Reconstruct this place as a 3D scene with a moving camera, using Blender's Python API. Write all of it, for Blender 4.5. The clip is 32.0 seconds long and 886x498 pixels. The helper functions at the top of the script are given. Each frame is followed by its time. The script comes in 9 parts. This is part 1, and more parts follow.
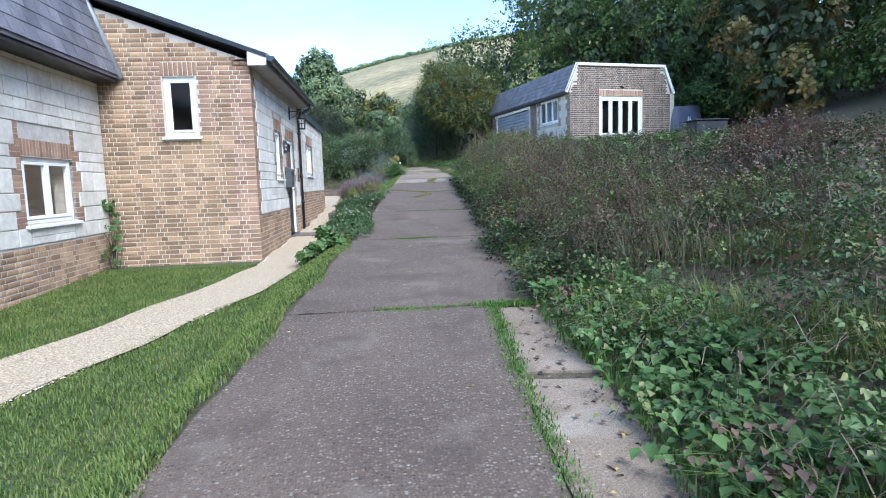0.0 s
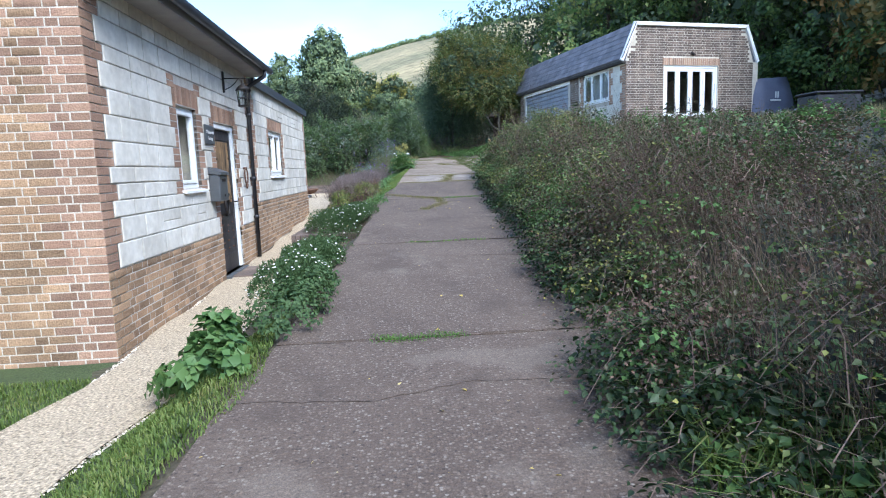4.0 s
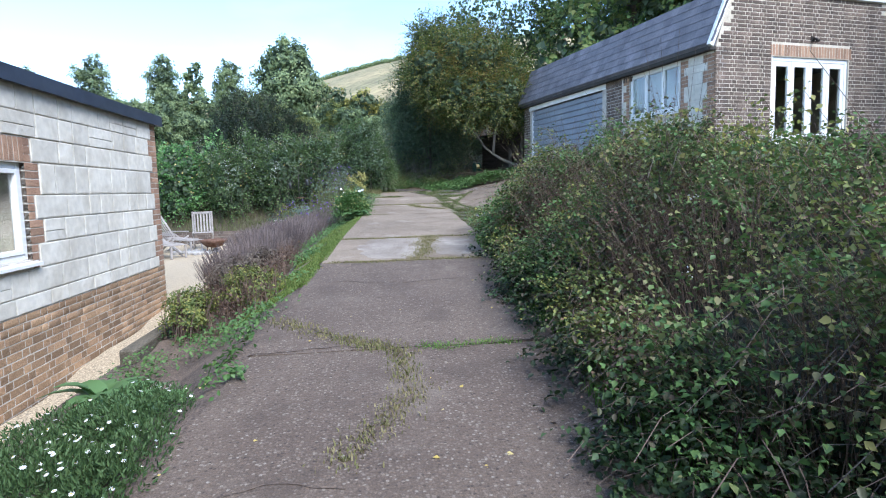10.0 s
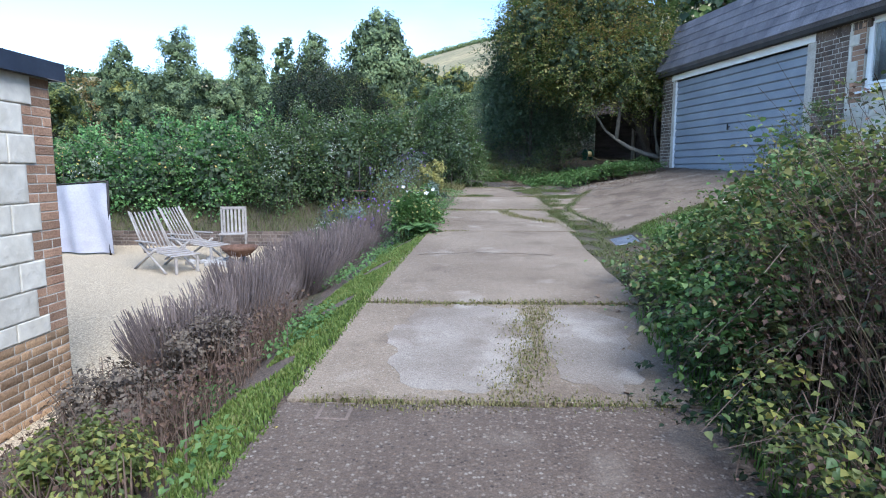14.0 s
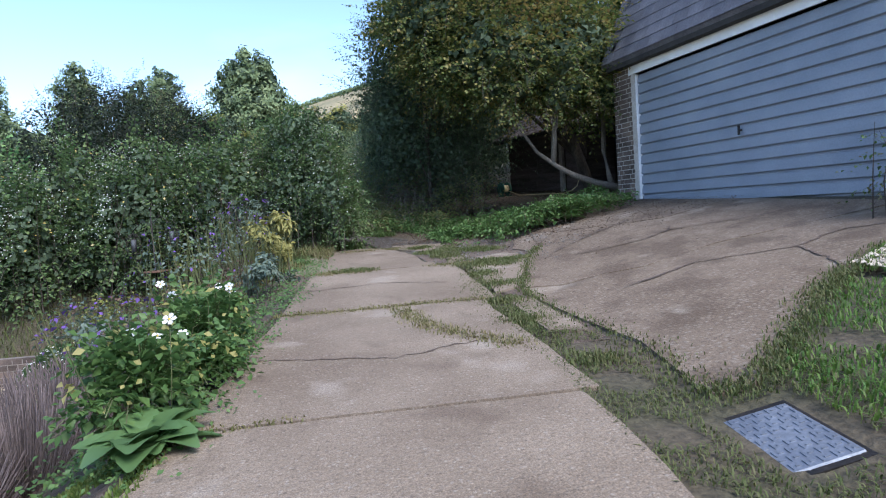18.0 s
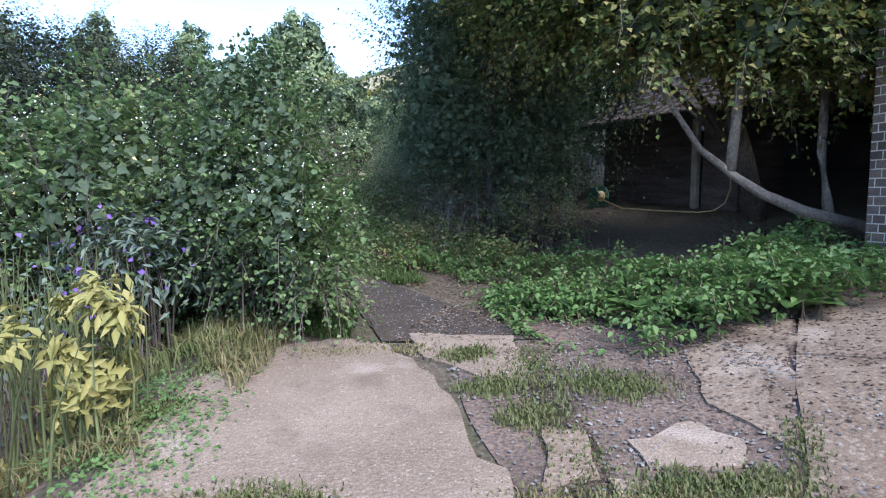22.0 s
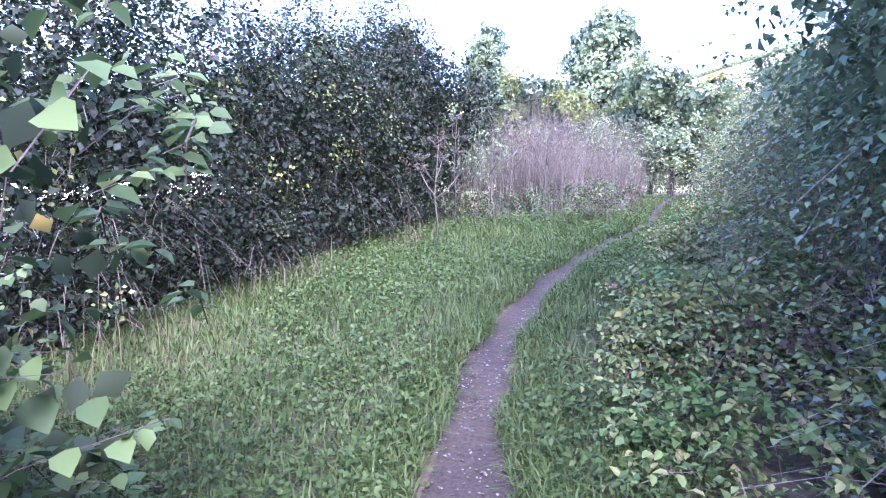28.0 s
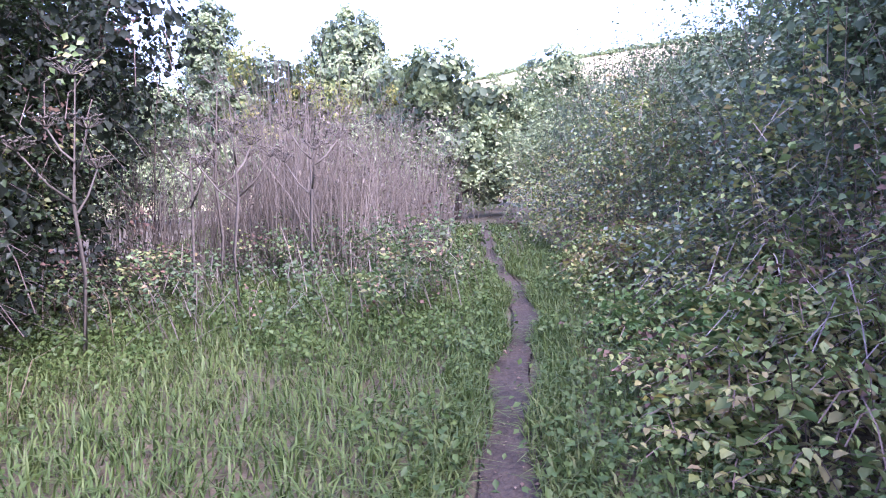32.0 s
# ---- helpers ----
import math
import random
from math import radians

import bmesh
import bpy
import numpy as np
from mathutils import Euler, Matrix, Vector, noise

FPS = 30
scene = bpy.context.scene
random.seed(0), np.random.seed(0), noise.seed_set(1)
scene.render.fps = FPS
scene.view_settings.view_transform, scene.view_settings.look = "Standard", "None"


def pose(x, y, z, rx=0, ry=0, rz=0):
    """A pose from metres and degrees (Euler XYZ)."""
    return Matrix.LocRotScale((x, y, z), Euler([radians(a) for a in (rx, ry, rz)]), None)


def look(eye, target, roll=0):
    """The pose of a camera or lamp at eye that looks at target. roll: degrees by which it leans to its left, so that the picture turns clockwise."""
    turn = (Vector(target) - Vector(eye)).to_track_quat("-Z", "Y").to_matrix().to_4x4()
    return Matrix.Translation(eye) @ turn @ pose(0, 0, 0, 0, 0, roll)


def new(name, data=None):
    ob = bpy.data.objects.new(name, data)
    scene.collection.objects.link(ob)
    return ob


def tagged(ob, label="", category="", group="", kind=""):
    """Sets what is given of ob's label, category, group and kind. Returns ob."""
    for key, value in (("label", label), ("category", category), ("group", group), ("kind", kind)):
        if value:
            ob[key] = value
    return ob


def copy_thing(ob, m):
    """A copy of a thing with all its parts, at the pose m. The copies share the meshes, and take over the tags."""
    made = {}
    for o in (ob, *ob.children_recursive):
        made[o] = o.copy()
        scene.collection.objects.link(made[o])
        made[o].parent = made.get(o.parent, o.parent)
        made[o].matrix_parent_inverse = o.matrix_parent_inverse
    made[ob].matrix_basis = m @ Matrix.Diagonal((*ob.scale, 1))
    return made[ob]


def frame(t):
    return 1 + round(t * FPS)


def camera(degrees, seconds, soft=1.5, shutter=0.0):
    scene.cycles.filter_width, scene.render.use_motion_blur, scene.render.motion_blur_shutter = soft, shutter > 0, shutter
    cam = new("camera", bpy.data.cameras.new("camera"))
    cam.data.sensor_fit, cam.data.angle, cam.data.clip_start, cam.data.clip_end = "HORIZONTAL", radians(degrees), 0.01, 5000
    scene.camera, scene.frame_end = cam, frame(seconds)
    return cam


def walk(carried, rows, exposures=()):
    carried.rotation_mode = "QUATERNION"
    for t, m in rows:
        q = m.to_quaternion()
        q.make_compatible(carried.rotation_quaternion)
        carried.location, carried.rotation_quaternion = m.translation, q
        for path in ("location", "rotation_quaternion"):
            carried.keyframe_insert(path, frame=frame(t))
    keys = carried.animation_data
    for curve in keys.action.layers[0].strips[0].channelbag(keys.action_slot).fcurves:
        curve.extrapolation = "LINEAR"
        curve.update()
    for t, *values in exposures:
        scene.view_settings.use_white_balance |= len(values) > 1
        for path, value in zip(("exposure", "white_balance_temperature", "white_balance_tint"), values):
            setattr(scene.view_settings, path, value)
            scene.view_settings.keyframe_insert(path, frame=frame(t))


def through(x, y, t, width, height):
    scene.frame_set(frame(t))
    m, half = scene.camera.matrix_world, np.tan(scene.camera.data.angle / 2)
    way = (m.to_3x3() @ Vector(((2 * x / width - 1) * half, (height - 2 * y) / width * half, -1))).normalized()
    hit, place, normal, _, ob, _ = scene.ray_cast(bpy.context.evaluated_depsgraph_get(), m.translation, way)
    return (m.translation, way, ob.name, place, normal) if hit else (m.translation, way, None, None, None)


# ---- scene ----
# ---- camera and walk ----
cam = camera(74.0, 32.0, soft=1.1)
PATH = [
    (0, (2.109, 0.512, 1.305), (2.303, 2.489, 1.08), -1.8),
    (0.5, (2.108, 1.152, 1.339), (2.161, 3.13, 1.048), 0.3),
    (1, (2.153, 1.819, 1.407), (2.31, 3.798, 1.167), -0.7),
    (1.5, (2.187, 2.542, 1.475), (2.277, 4.531, 1.282), -1.1),
    (2, (2.224, 3.167, 1.526), (2.365, 5.152, 1.322), -0.5),
    (2.5, (2.308, 3.804, 1.537), (2.397, 5.79, 1.323), -1.2),
    (4.5, (2.588, 6.252, 1.655), (2.739, 8.227, 1.377), -2.3),
    (5, (2.666, 6.951, 1.693), (2.667, 8.936, 1.444), -0.7),
    (5.5, (2.659, 7.59, 1.773), (2.822, 9.571, 1.553), -1.2),
    (6, (2.706, 8.275, 1.844), (2.802, 10.259, 1.606), -0.7),
    (6.5, (2.74, 8.886, 1.897), (2.886, 10.868, 1.668), -1.3),
    (7, (2.817, 9.494, 1.933), (2.944, 11.477, 1.706), -2.1),
    (7.5, (2.845, 10.074, 1.968), (2.983, 12.054, 1.726), -0.5),
    (8, (2.901, 10.719, 1.989), (3.059, 12.703, 1.795), -2.4),
    (8.5, (2.883, 11.319, 2.014), (2.943, 13.309, 1.827), 0.0),
    (9, (2.96, 11.956, 2.062), (3.152, 13.939, 1.892), -2.2),
    (9.5, (3.005, 12.512, 2.091), (3.118, 14.498, 1.881), -0.5),
    (10, (3.115, 13.047, 2.168), (3.346, 15.023, 1.964), -1.5),
    (10.5, (3.165, 13.541, 2.214), (3.251, 15.524, 1.962), -0.1),
    (11, (3.188, 14.095, 2.262), (3.29, 16.072, 1.981), 0.7),
    (11.5, (3.242, 14.654, 2.306), (3.339, 16.638, 2.066), -0.1),
    (12, (3.269, 15.228, 2.342), (3.381, 17.212, 2.113), 2.0),
    (12.5, (3.349, 15.826, 2.381), (3.425, 17.819, 2.242), -2.4),
    (13, (3.355, 16.373, 2.391), (3.345, 18.364, 2.197), 1.1),
    (13.5, (3.407, 16.878, 2.429), (3.487, 18.866, 2.223), -1.5),
    (14, (3.369, 17.389, 2.456), (3.298, 19.371, 2.195), 0.1),
    (14.5, (3.418, 17.953, 2.486), (3.481, 19.942, 2.282), -2.4),
    (15, (3.451, 18.468, 2.517), (3.476, 20.456, 2.303), -1.8),
    (15.5, (3.452, 19.025, 2.552), (3.478, 21.016, 2.368), 0.7),
    (17.5, (3.693, 21.807, 2.54), (3.787, 23.796, 2.356), -2.2),
    (18, (3.745, 22.512, 2.577), (4.02, 24.489, 2.448), -3.8),
    (18.5, (3.834, 23.069, 2.636), (4.026, 25.055, 2.505), -1.8),
    (19, (3.849, 23.657, 2.701), (4.074, 25.641, 2.576), -2.8),
    (19.5, (3.916, 24.247, 2.784), (4.049, 26.229, 2.555), -3.2),
    (20, (3.969, 24.829, 2.887), (4.238, 26.793, 2.621), -2.1),
    (20.5, (4.082, 25.394, 2.955), (4.313, 27.361, 2.679), -2.4),
    (21, (4.128, 25.969, 3.009), (4.349, 27.947, 2.812), -1.0),
    (21.5, (4.179, 26.497, 3.04), (4.337, 28.487, 2.923), -1.2),
    (22, (4.183, 27.076, 3.068), (4.303, 29.064, 2.881), -0.1),
    (22.5, (4.173, 27.583, 3.109), (4.25, 29.577, 2.969), -2.6),
    (23, (4.156, 28.035, 3.162), (4.087, 30.022, 2.948), -1.1),
    (23.5, (4.209, 28.539, 3.188), (4.349, 30.517, 2.927), -3.3),
    (24, (4.273, 29.017, 3.218), (4.437, 31.003, 3.049), -2.2),
    (24.5, (4.359, 29.531, 3.202), (4.591, 31.515, 3.088), -2.9),
    (25, (4.44, 29.984, 3.214), (4.647, 31.968, 3.062), -3.1),
    (25.5, (4.431, 30.428, 3.243), (4.437, 32.424, 3.12), -1.4),
    (26, (4.446, 30.822, 3.286), (4.204, 32.796, 3.075), 1.2),
    (26.5, (4.4, 31.176, 3.361), (3.871, 33.093, 3.151), 0.5),
]
ROWS = [(t, look(eye, target, roll)) for t, eye, target, roll in PATH] + [
    (28.5, pose(3.290, 33.450, 3.460, 85.50, -1.00, 26.00)),
    (29.0, pose(3.046, 33.968, 3.491, 83.15, 1.08, 19.22)),
    (29.5, pose(2.845, 34.504, 3.552, 82.30, 0.23, 21.19)),
    (30.0, pose(2.638, 35.045, 3.640, 84.16, 0.36, 12.26)),
    (30.5, pose(2.503, 35.610, 3.710, 84.89, 0.81, 14.23)),
    (31.0, pose(2.348, 36.163, 3.759, 87.06, 0.90, 7.12)),
    (31.5, pose(2.280, 36.713, 3.789, 85.39, 2.54, 6.20)),
    (32.0, pose(2.202, 37.245, 3.832, 86.42, 0.72, 1.42)),
]
walk(cam, ROWS, exposures=[(0, 1.70, 5550, 9), (9, 1.72, 5650, 9), (12, 1.78, 5800, 10), (15, 1.52, 5550, 9), (18, 1.44, 5850, 14), (21, 1.66, 5850, 15), (22.5, 2.22, 5650, 20), (24.5, 3.10, 5350, 32), (26.5, 3.36, 5050, 44), (29, 3.60, 5500, 49), (31, 3.30, 5650, 50), (32, 3.18, 5700, 50)])

# ---- world, sun, exposure ----
SUN_EL, SUN_AZ = radians(47), radians(147)
world = bpy.data.worlds.new("world")
scene.world = world
world.use_nodes = True
wn, wl = world.node_tree.nodes, world.node_tree.links
wn.clear()
sky = wn.new("ShaderNodeTexSky")
sky.sky_type, sky.sun_disc, sky.sun_elevation, sky.sun_rotation = "NISHITA", False, SUN_EL, SUN_AZ
sky.air_density, sky.dust_density, sky.ozone_density = 1.0, 0.35, 1.6
cloud_co = wn.new("ShaderNodeTexCoord")
cloud_map = wn.new("ShaderNodeMapping")
cloud_map.inputs["Scale"].default_value = (1.6, 1.6, 5.0)
cloud_noise = wn.new("ShaderNodeTexNoise")
cloud_noise.inputs["Scale"].default_value = 1.3
cloud_noise.inputs["Detail"].default_value = 7
cloud_ramp = wn.new("ShaderNodeMapRange")
cloud_ramp.inputs["From Min"].default_value, cloud_ramp.inputs["From Max"].default_value = 0.50, 0.78
cloud_ramp.inputs["To Max"].default_value = 0.3
cloud_mix = wn.new("ShaderNodeMix")
cloud_mix.data_type = "RGBA"
cloud_mix.inputs["B"].default_value = (4.6, 5.0, 5.4, 1)
wbg, wout = wn.new("ShaderNodeBackground"), wn.new("ShaderNodeOutputWorld")
wbg.inputs["Strength"].default_value = 0.127
wl.new(cloud_co.outputs["Generated"], cloud_map.inputs["Vector"])
wl.new(cloud_map.outputs["Vector"], cloud_noise.inputs["Vector"])
wl.new(cloud_noise.outputs["Fac"], cloud_ramp.inputs["Value"])
wl.new(cloud_ramp.outputs["Result"], cloud_mix.inputs["Factor"])
wl.new(sky.outputs["Color"], cloud_mix.inputs["A"])
wl.new(cloud_mix.outputs["Result"], wbg.inputs["Color"])
wl.new(wbg.outputs["Background"], wout.inputs["Surface"])

sun_data = bpy.data.lights.new("sun", "SUN")
sun_data.energy, sun_data.angle, sun_data.color = 2.05, radians(34), (1.0, 0.95, 0.88)
sun = new("sun", sun_data)
to_sun = Vector((math.sin(SUN_AZ) * math.cos(SUN_EL), math.cos(SUN_AZ) * math.cos(SUN_EL), math.sin(SUN_EL)))
sun.matrix_world = look(to_sun * 60, (0, 0, 0))

# ---- materials ----
def rgb(c):
    return (c[0], c[1], c[2], 1.0)


def surface(name, low, high, scale=6.0, rough=0.85, bump=0.0, bump_scale=60.0, fine=None, metal=0.0, vary=0.0, island=0.0, stretch=(1, 1, 1), spots=None):
    """Two colours mixed by coarse noise, a finer grain over them, bump, and a shift by object or by island."""
    m = bpy.data.materials.new(name)
    m.use_nodes = True
    n, l = m.node_tree.nodes, m.node_tree.links
    b = n["Principled BSDF"]
    b.inputs["Roughness"].default_value, b.inputs["Metallic"].default_value = rough, metal
    co = n.new("ShaderNodeNewGeometry")
    mp = n.new("ShaderNodeMapping")
    mp.inputs["Scale"].default_value = stretch
    l.new(co.outputs["Position"], mp.inputs["Vector"])
    a = n.new("ShaderNodeTexNoise")
    a.inputs["Scale"].default_value, a.inputs["Detail"].default_value = scale, 5
    l.new(mp.outputs["Vector"], a.inputs["Vector"])
    r = n.new("ShaderNodeMapRange")
    r.inputs["From Min"].default_value, r.inputs["From Max"].default_value = 0.32, 0.68
    l.new(a.outputs["Fac"], r.inputs["Value"])
    mix = n.new("ShaderNodeMix")
    mix.data_type = "RGBA"
    mix.inputs["A"].default_value, mix.inputs["B"].default_value = rgb(low), rgb(high)
    l.new(r.outputs["Result"], mix.inputs["Factor"])
    out = mix.outputs["Result"]
    g = n.new("ShaderNodeTexNoise")
    g.inputs["Scale"].default_value, g.inputs["Detail"].default_value = bump_scale, 4
    l.new(mp.outputs["Vector"], g.inputs["Vector"])
    if fine:
        gr = n.new("ShaderNodeMapRange")
        gr.inputs["From Min"].default_value, gr.inputs["From Max"].default_value = 0.3, 0.7
        gr.inputs["To Min"].default_value, gr.inputs["To Max"].default_value = 1 - fine, 1 + fine
        l.new(g.outputs["Fac"], gr.inputs["Value"])
        mul = n.new("ShaderNodeMix")
        mul.data_type, mul.blend_type = "RGBA", "MULTIPLY"
        mul.inputs["Factor"].default_value = 1.0
        l.new(out, mul.inputs["A"])
        l.new(gr.outputs["Result"], mul.inputs["B"])
        out = mul.outputs["Result"]
    if spots:
        v = n.new("ShaderNodeTexVoronoi")
        v.inputs["Scale"].default_value = spots[0]
        l.new(mp.outputs["Vector"], v.inputs["Vector"])
        sr = n.new("ShaderNodeMapRange")
        sr.inputs["From Min"].default_value, sr.inputs["From Max"].default_value = spots[1], spots[1] * 0.6
        sr.inputs["To Max"].default_value = 0.8
        l.new(v.outputs["Distance"], sr.inputs["Value"])
        sm = n.new("ShaderNodeMix")
        sm.data_type = "RGBA"
        sm.inputs["B"].default_value = rgb(spots[2])
        l.new(sr.outputs["Result"], sm.inputs["Factor"])
        l.new(out, sm.inputs["A"])
        out = sm.outputs["Result"]
    if vary or island:
        h = n.new("ShaderNodeHueSaturation")
        vr = n.new("ShaderNodeMapRange")
        amount = vary or island
        vr.inputs["To Min"].default_value, vr.inputs["To Max"].default_value = 1 - amount, 1 + amount
        if vary:
            oi = n.new("ShaderNodeObjectInfo")
            l.new(oi.outputs["Random"], vr.inputs["Value"])
        else:
            l.new(co.outputs["Random Per Island"], vr.inputs["Value"])
        l.new(vr.outputs["Result"], h.inputs["Value"])
        l.new(out, h.inputs["Color"])
        out = h.outputs["Color"]
    l.new(out, b.inputs["Base Color"])
    if bump:
        bp = n.new("ShaderNodeBump")
        bp.inputs["Strength"].default_value, bp.inputs["Distance"].default_value = bump, 0.02
        l.new(g.outputs["Fac"], bp.inputs["Height"])
        l.new(bp.outputs["Normal"], b.inputs["Normal"])
    return m


def leafy(name, colours, rough=0.55, through=0.35, patch=0.5, patch_scale=1.2):
    """Leaves: each island takes its own colour along a ramp, shifted in patches; light comes through them."""
    m = bpy.data.materials.new(name)
    m.use_nodes = True
    n, l = m.node_tree.nodes, m.node_tree.links
    b, o = n["Principled BSDF"], n["Material Output"]
    b.inputs["Roughness"].default_value = rough
    b.inputs["Specular IOR Level"].default_value = 0.35
    geo = n.new("ShaderNodeNewGeometry")
    nz = n.new("ShaderNodeTexNoise")
    nz.inputs["Scale"].default_value = patch_scale
    l.new(geo.outputs["Position"], nz.inputs["Vector"])
    add = n.new("ShaderNodeMath")
    add.operation = "MULTIPLY_ADD"
    add.inputs[1].default_value = patch * 2
    l.new(nz.outputs["Fac"], add.inputs[0])
    sub = n.new("ShaderNodeMath")
    sub.operation = "SUBTRACT"
    sub.inputs[1].default_value = patch
    own = n.new("ShaderNodeMath")
    own.operation = "MULTIPLY_ADD"
    own.inputs[1].default_value, own.inputs[2].default_value = 0.7, 0.15
    l.new(geo.outputs["Random Per Island"], own.inputs[0])
    l.new(own.outputs[0], add.inputs[2])
    l.new(add.outputs[0], sub.inputs[0])
    ramp = n.new("ShaderNodeValToRGB")
    e = ramp.color_ramp.elements
    for i, c in enumerate(colours):
        p = i / (len(colours) - 1)
        if i == 0:
            k = e[0]
        elif i == len(colours) - 1:
            k = e[-1]
        else:
            k = e.new(p)
        k.position, k.color = p, rgb(c)
    l.new(sub.outputs[0], ramp.inputs["Fac"])
    l.new(ramp.outputs["Color"], b.inputs["Base Color"])
    t = n.new("ShaderNodeBsdfTranslucent")
    l.new(ramp.outputs["Color"], t.inputs["Color"])
    ms = n.new("ShaderNodeMixShader")
    ms.inputs["Fac"].default_value = through
    l.new(b.outputs["BSDF"], ms.inputs[1])
    l.new(t.outputs["BSDF"], ms.inputs[2])
    l.new(ms.outputs["Shader"], o.inputs["Surface"])
    return m


def aggregate(name, low, high, stones, stain, worn, cell=46.0, stain_at=0.56, worn_at=0.60, contrast=0.75):
    """Weathered concrete: stones of several colours set in a paste, dark stains and pale worn patches."""
    m = bpy.data.materials.new(name)
    m.use_nodes = True
    n, l = m.node_tree.nodes, m.node_tree.links
    b = n["Principled BSDF"]
    b.inputs["Roughness"].default_value = 0.93
    geo = n.new("ShaderNodeNewGeometry")

    def field(scale, detail, a, c, out=1.0):
        t = n.new("ShaderNodeTexNoise")
        t.inputs["Scale"].default_value, t.inputs["Detail"].default_value = scale, detail
        l.new(geo.outputs["Position"], t.inputs["Vector"])
        r = n.new("ShaderNodeMapRange")
        r.inputs["From Min"].default_value, r.inputs["From Max"].default_value, r.inputs["To Max"].default_value = a, c, out
        l.new(t.outputs["Fac"], r.inputs["Value"])
        return r.outputs["Result"]

    def blend(fac, a, c, mode="MIX"):
        x = n.new("ShaderNodeMix")
        x.data_type, x.blend_type = "RGBA", mode
        for key, val in (("Factor", fac), ("A", a), ("B", c)):
            if isinstance(val, (tuple, float)):
                x.inputs[key].default_value = rgb(val) if isinstance(val, tuple) else val
            else:
                l.new(val, x.inputs[key])
        return x.outputs["Result"]

    paste = blend(field(1.1, 5, 0.35, 0.65), low, high)
    v = n.new("ShaderNodeTexVoronoi")
    v.inputs["Scale"].default_value = cell
    l.new(geo.outputs["Position"], v.inputs["Vector"])
    split = n.new("ShaderNodeSeparateColor")
    l.new(v.outputs["Color"], split.inputs["Color"])
    ramp = n.new("ShaderNodeValToRGB")
    e = ramp.color_ramp.elements
    for i, c in enumerate(stones):
        k = e[0] if i == 0 else e[-1] if i == len(stones) - 1 else e.new(i / (len(stones) - 1))
        k.position, k.color = i / (len(stones) - 1), rgb(c)
    l.new(split.outputs["Red"], ramp.inputs["Fac"])
    inside = n.new("ShaderNodeMapRange")
    inside.inputs["From Min"].default_value, inside.inputs["From Max"].default_value = 0.62, 0.35
    inside.inputs["To Max"].default_value = contrast
    l.new(v.outputs["Distance"], inside.inputs["Value"])
    col = blend(inside.outputs["Result"], paste, ramp.outputs["Color"])
    col = blend(field(2.3, 7, stain_at, stain_at + 0.12, 0.6), col, stain)
    col = blend(field(1.7, 8, worn_at, worn_at + 0.08, 0.55), col, worn)
    grit = n.new("ShaderNodeTexNoise")
    grit.inputs["Scale"].default_value, grit.inputs["Detail"].default_value = 170.0, 3
    l.new(geo.outputs["Position"], grit.inputs["Vector"])
    gr = n.new("ShaderNodeMapRange")
    gr.inputs["From Min"].default_value, gr.inputs["From Max"].default_value = 0.3, 0.7
    gr.inputs["To Min"].default_value, gr.inputs["To Max"].default_value = 0.6, 1.4
    l.new(grit.outputs["Fac"], gr.inputs["Value"])
    col = blend(1.0, col, gr.outputs["Result"], "MULTIPLY")
    l.new(col, b.inputs["Base Color"])
    bp = n.new("ShaderNodeBump")
    bp.inputs["Strength"].default_value, bp.inputs["Distance"].default_value = 0.7, 0.006
    bp.invert = True
    l.new(v.outputs["Distance"], bp.inputs["Height"])
    l.new(bp.outputs["Normal"], b.inputs["Normal"])
    return m


M = {}
M["brick"] = surface("brick", (0.236, 0.147, 0.083), (0.352, 0.226, 0.127), 2.0, 0.9, 0.5, 70, 0.25, vary=0.38)
M["brick_red"] = surface("brick_red", (0.272, 0.158, 0.103), (0.366, 0.229, 0.147), 4.0, 0.88, 0.5, 70, 0.2, vary=0.28)
M["brick_joined"] = surface("brick_joined", (0.236, 0.147, 0.083), (0.352, 0.226, 0.127), 2.0, 0.9, 0.5, 70, 0.25, island=0.36)
M["brick_dark"] = surface("brick_dark", (0.085, 0.064, 0.052), (0.165, 0.120, 0.094), 3.0, 0.9, 0.5, 70, 0.22, vary=0.3)
M["brick_dark_joined"] = surface("brick_dark_joined", (0.085, 0.064, 0.052), (0.165, 0.120, 0.094), 3.0, 0.9, 0.5, 70, 0.22, island=0.3)
M["mortar"] = surface("mortar", (0.50, 0.44, 0.35), (0.61, 0.545, 0.445), 5.0, 0.95, 0.5, 90, 0.15)
M["stone"] = surface("stone", (0.53, 0.49, 0.415), (0.67, 0.635, 0.56), 2.6, 0.92, 0.45, 13, 0.10, vary=0.10)
M["stone_mortar"] = surface("stone_mortar", (0.42, 0.385, 0.33), (0.54, 0.50, 0.44), 9.0, 0.95, 0.4, 60, 0.15)
M["concrete"] = aggregate("concrete", (0.076, 0.053, 0.039), (0.117, 0.085, 0.062), [(0.044, 0.031, 0.024), (0.104, 0.075, 0.055), (0.086, 0.060, 0.042), (0.147, 0.114, 0.087), (0.120, 0.082, 0.056), (0.230, 0.196, 0.157)], (0.064, 0.045, 0.033), (0.159, 0.125, 0.095), 60.0, 0.56, 0.60, 1.0)
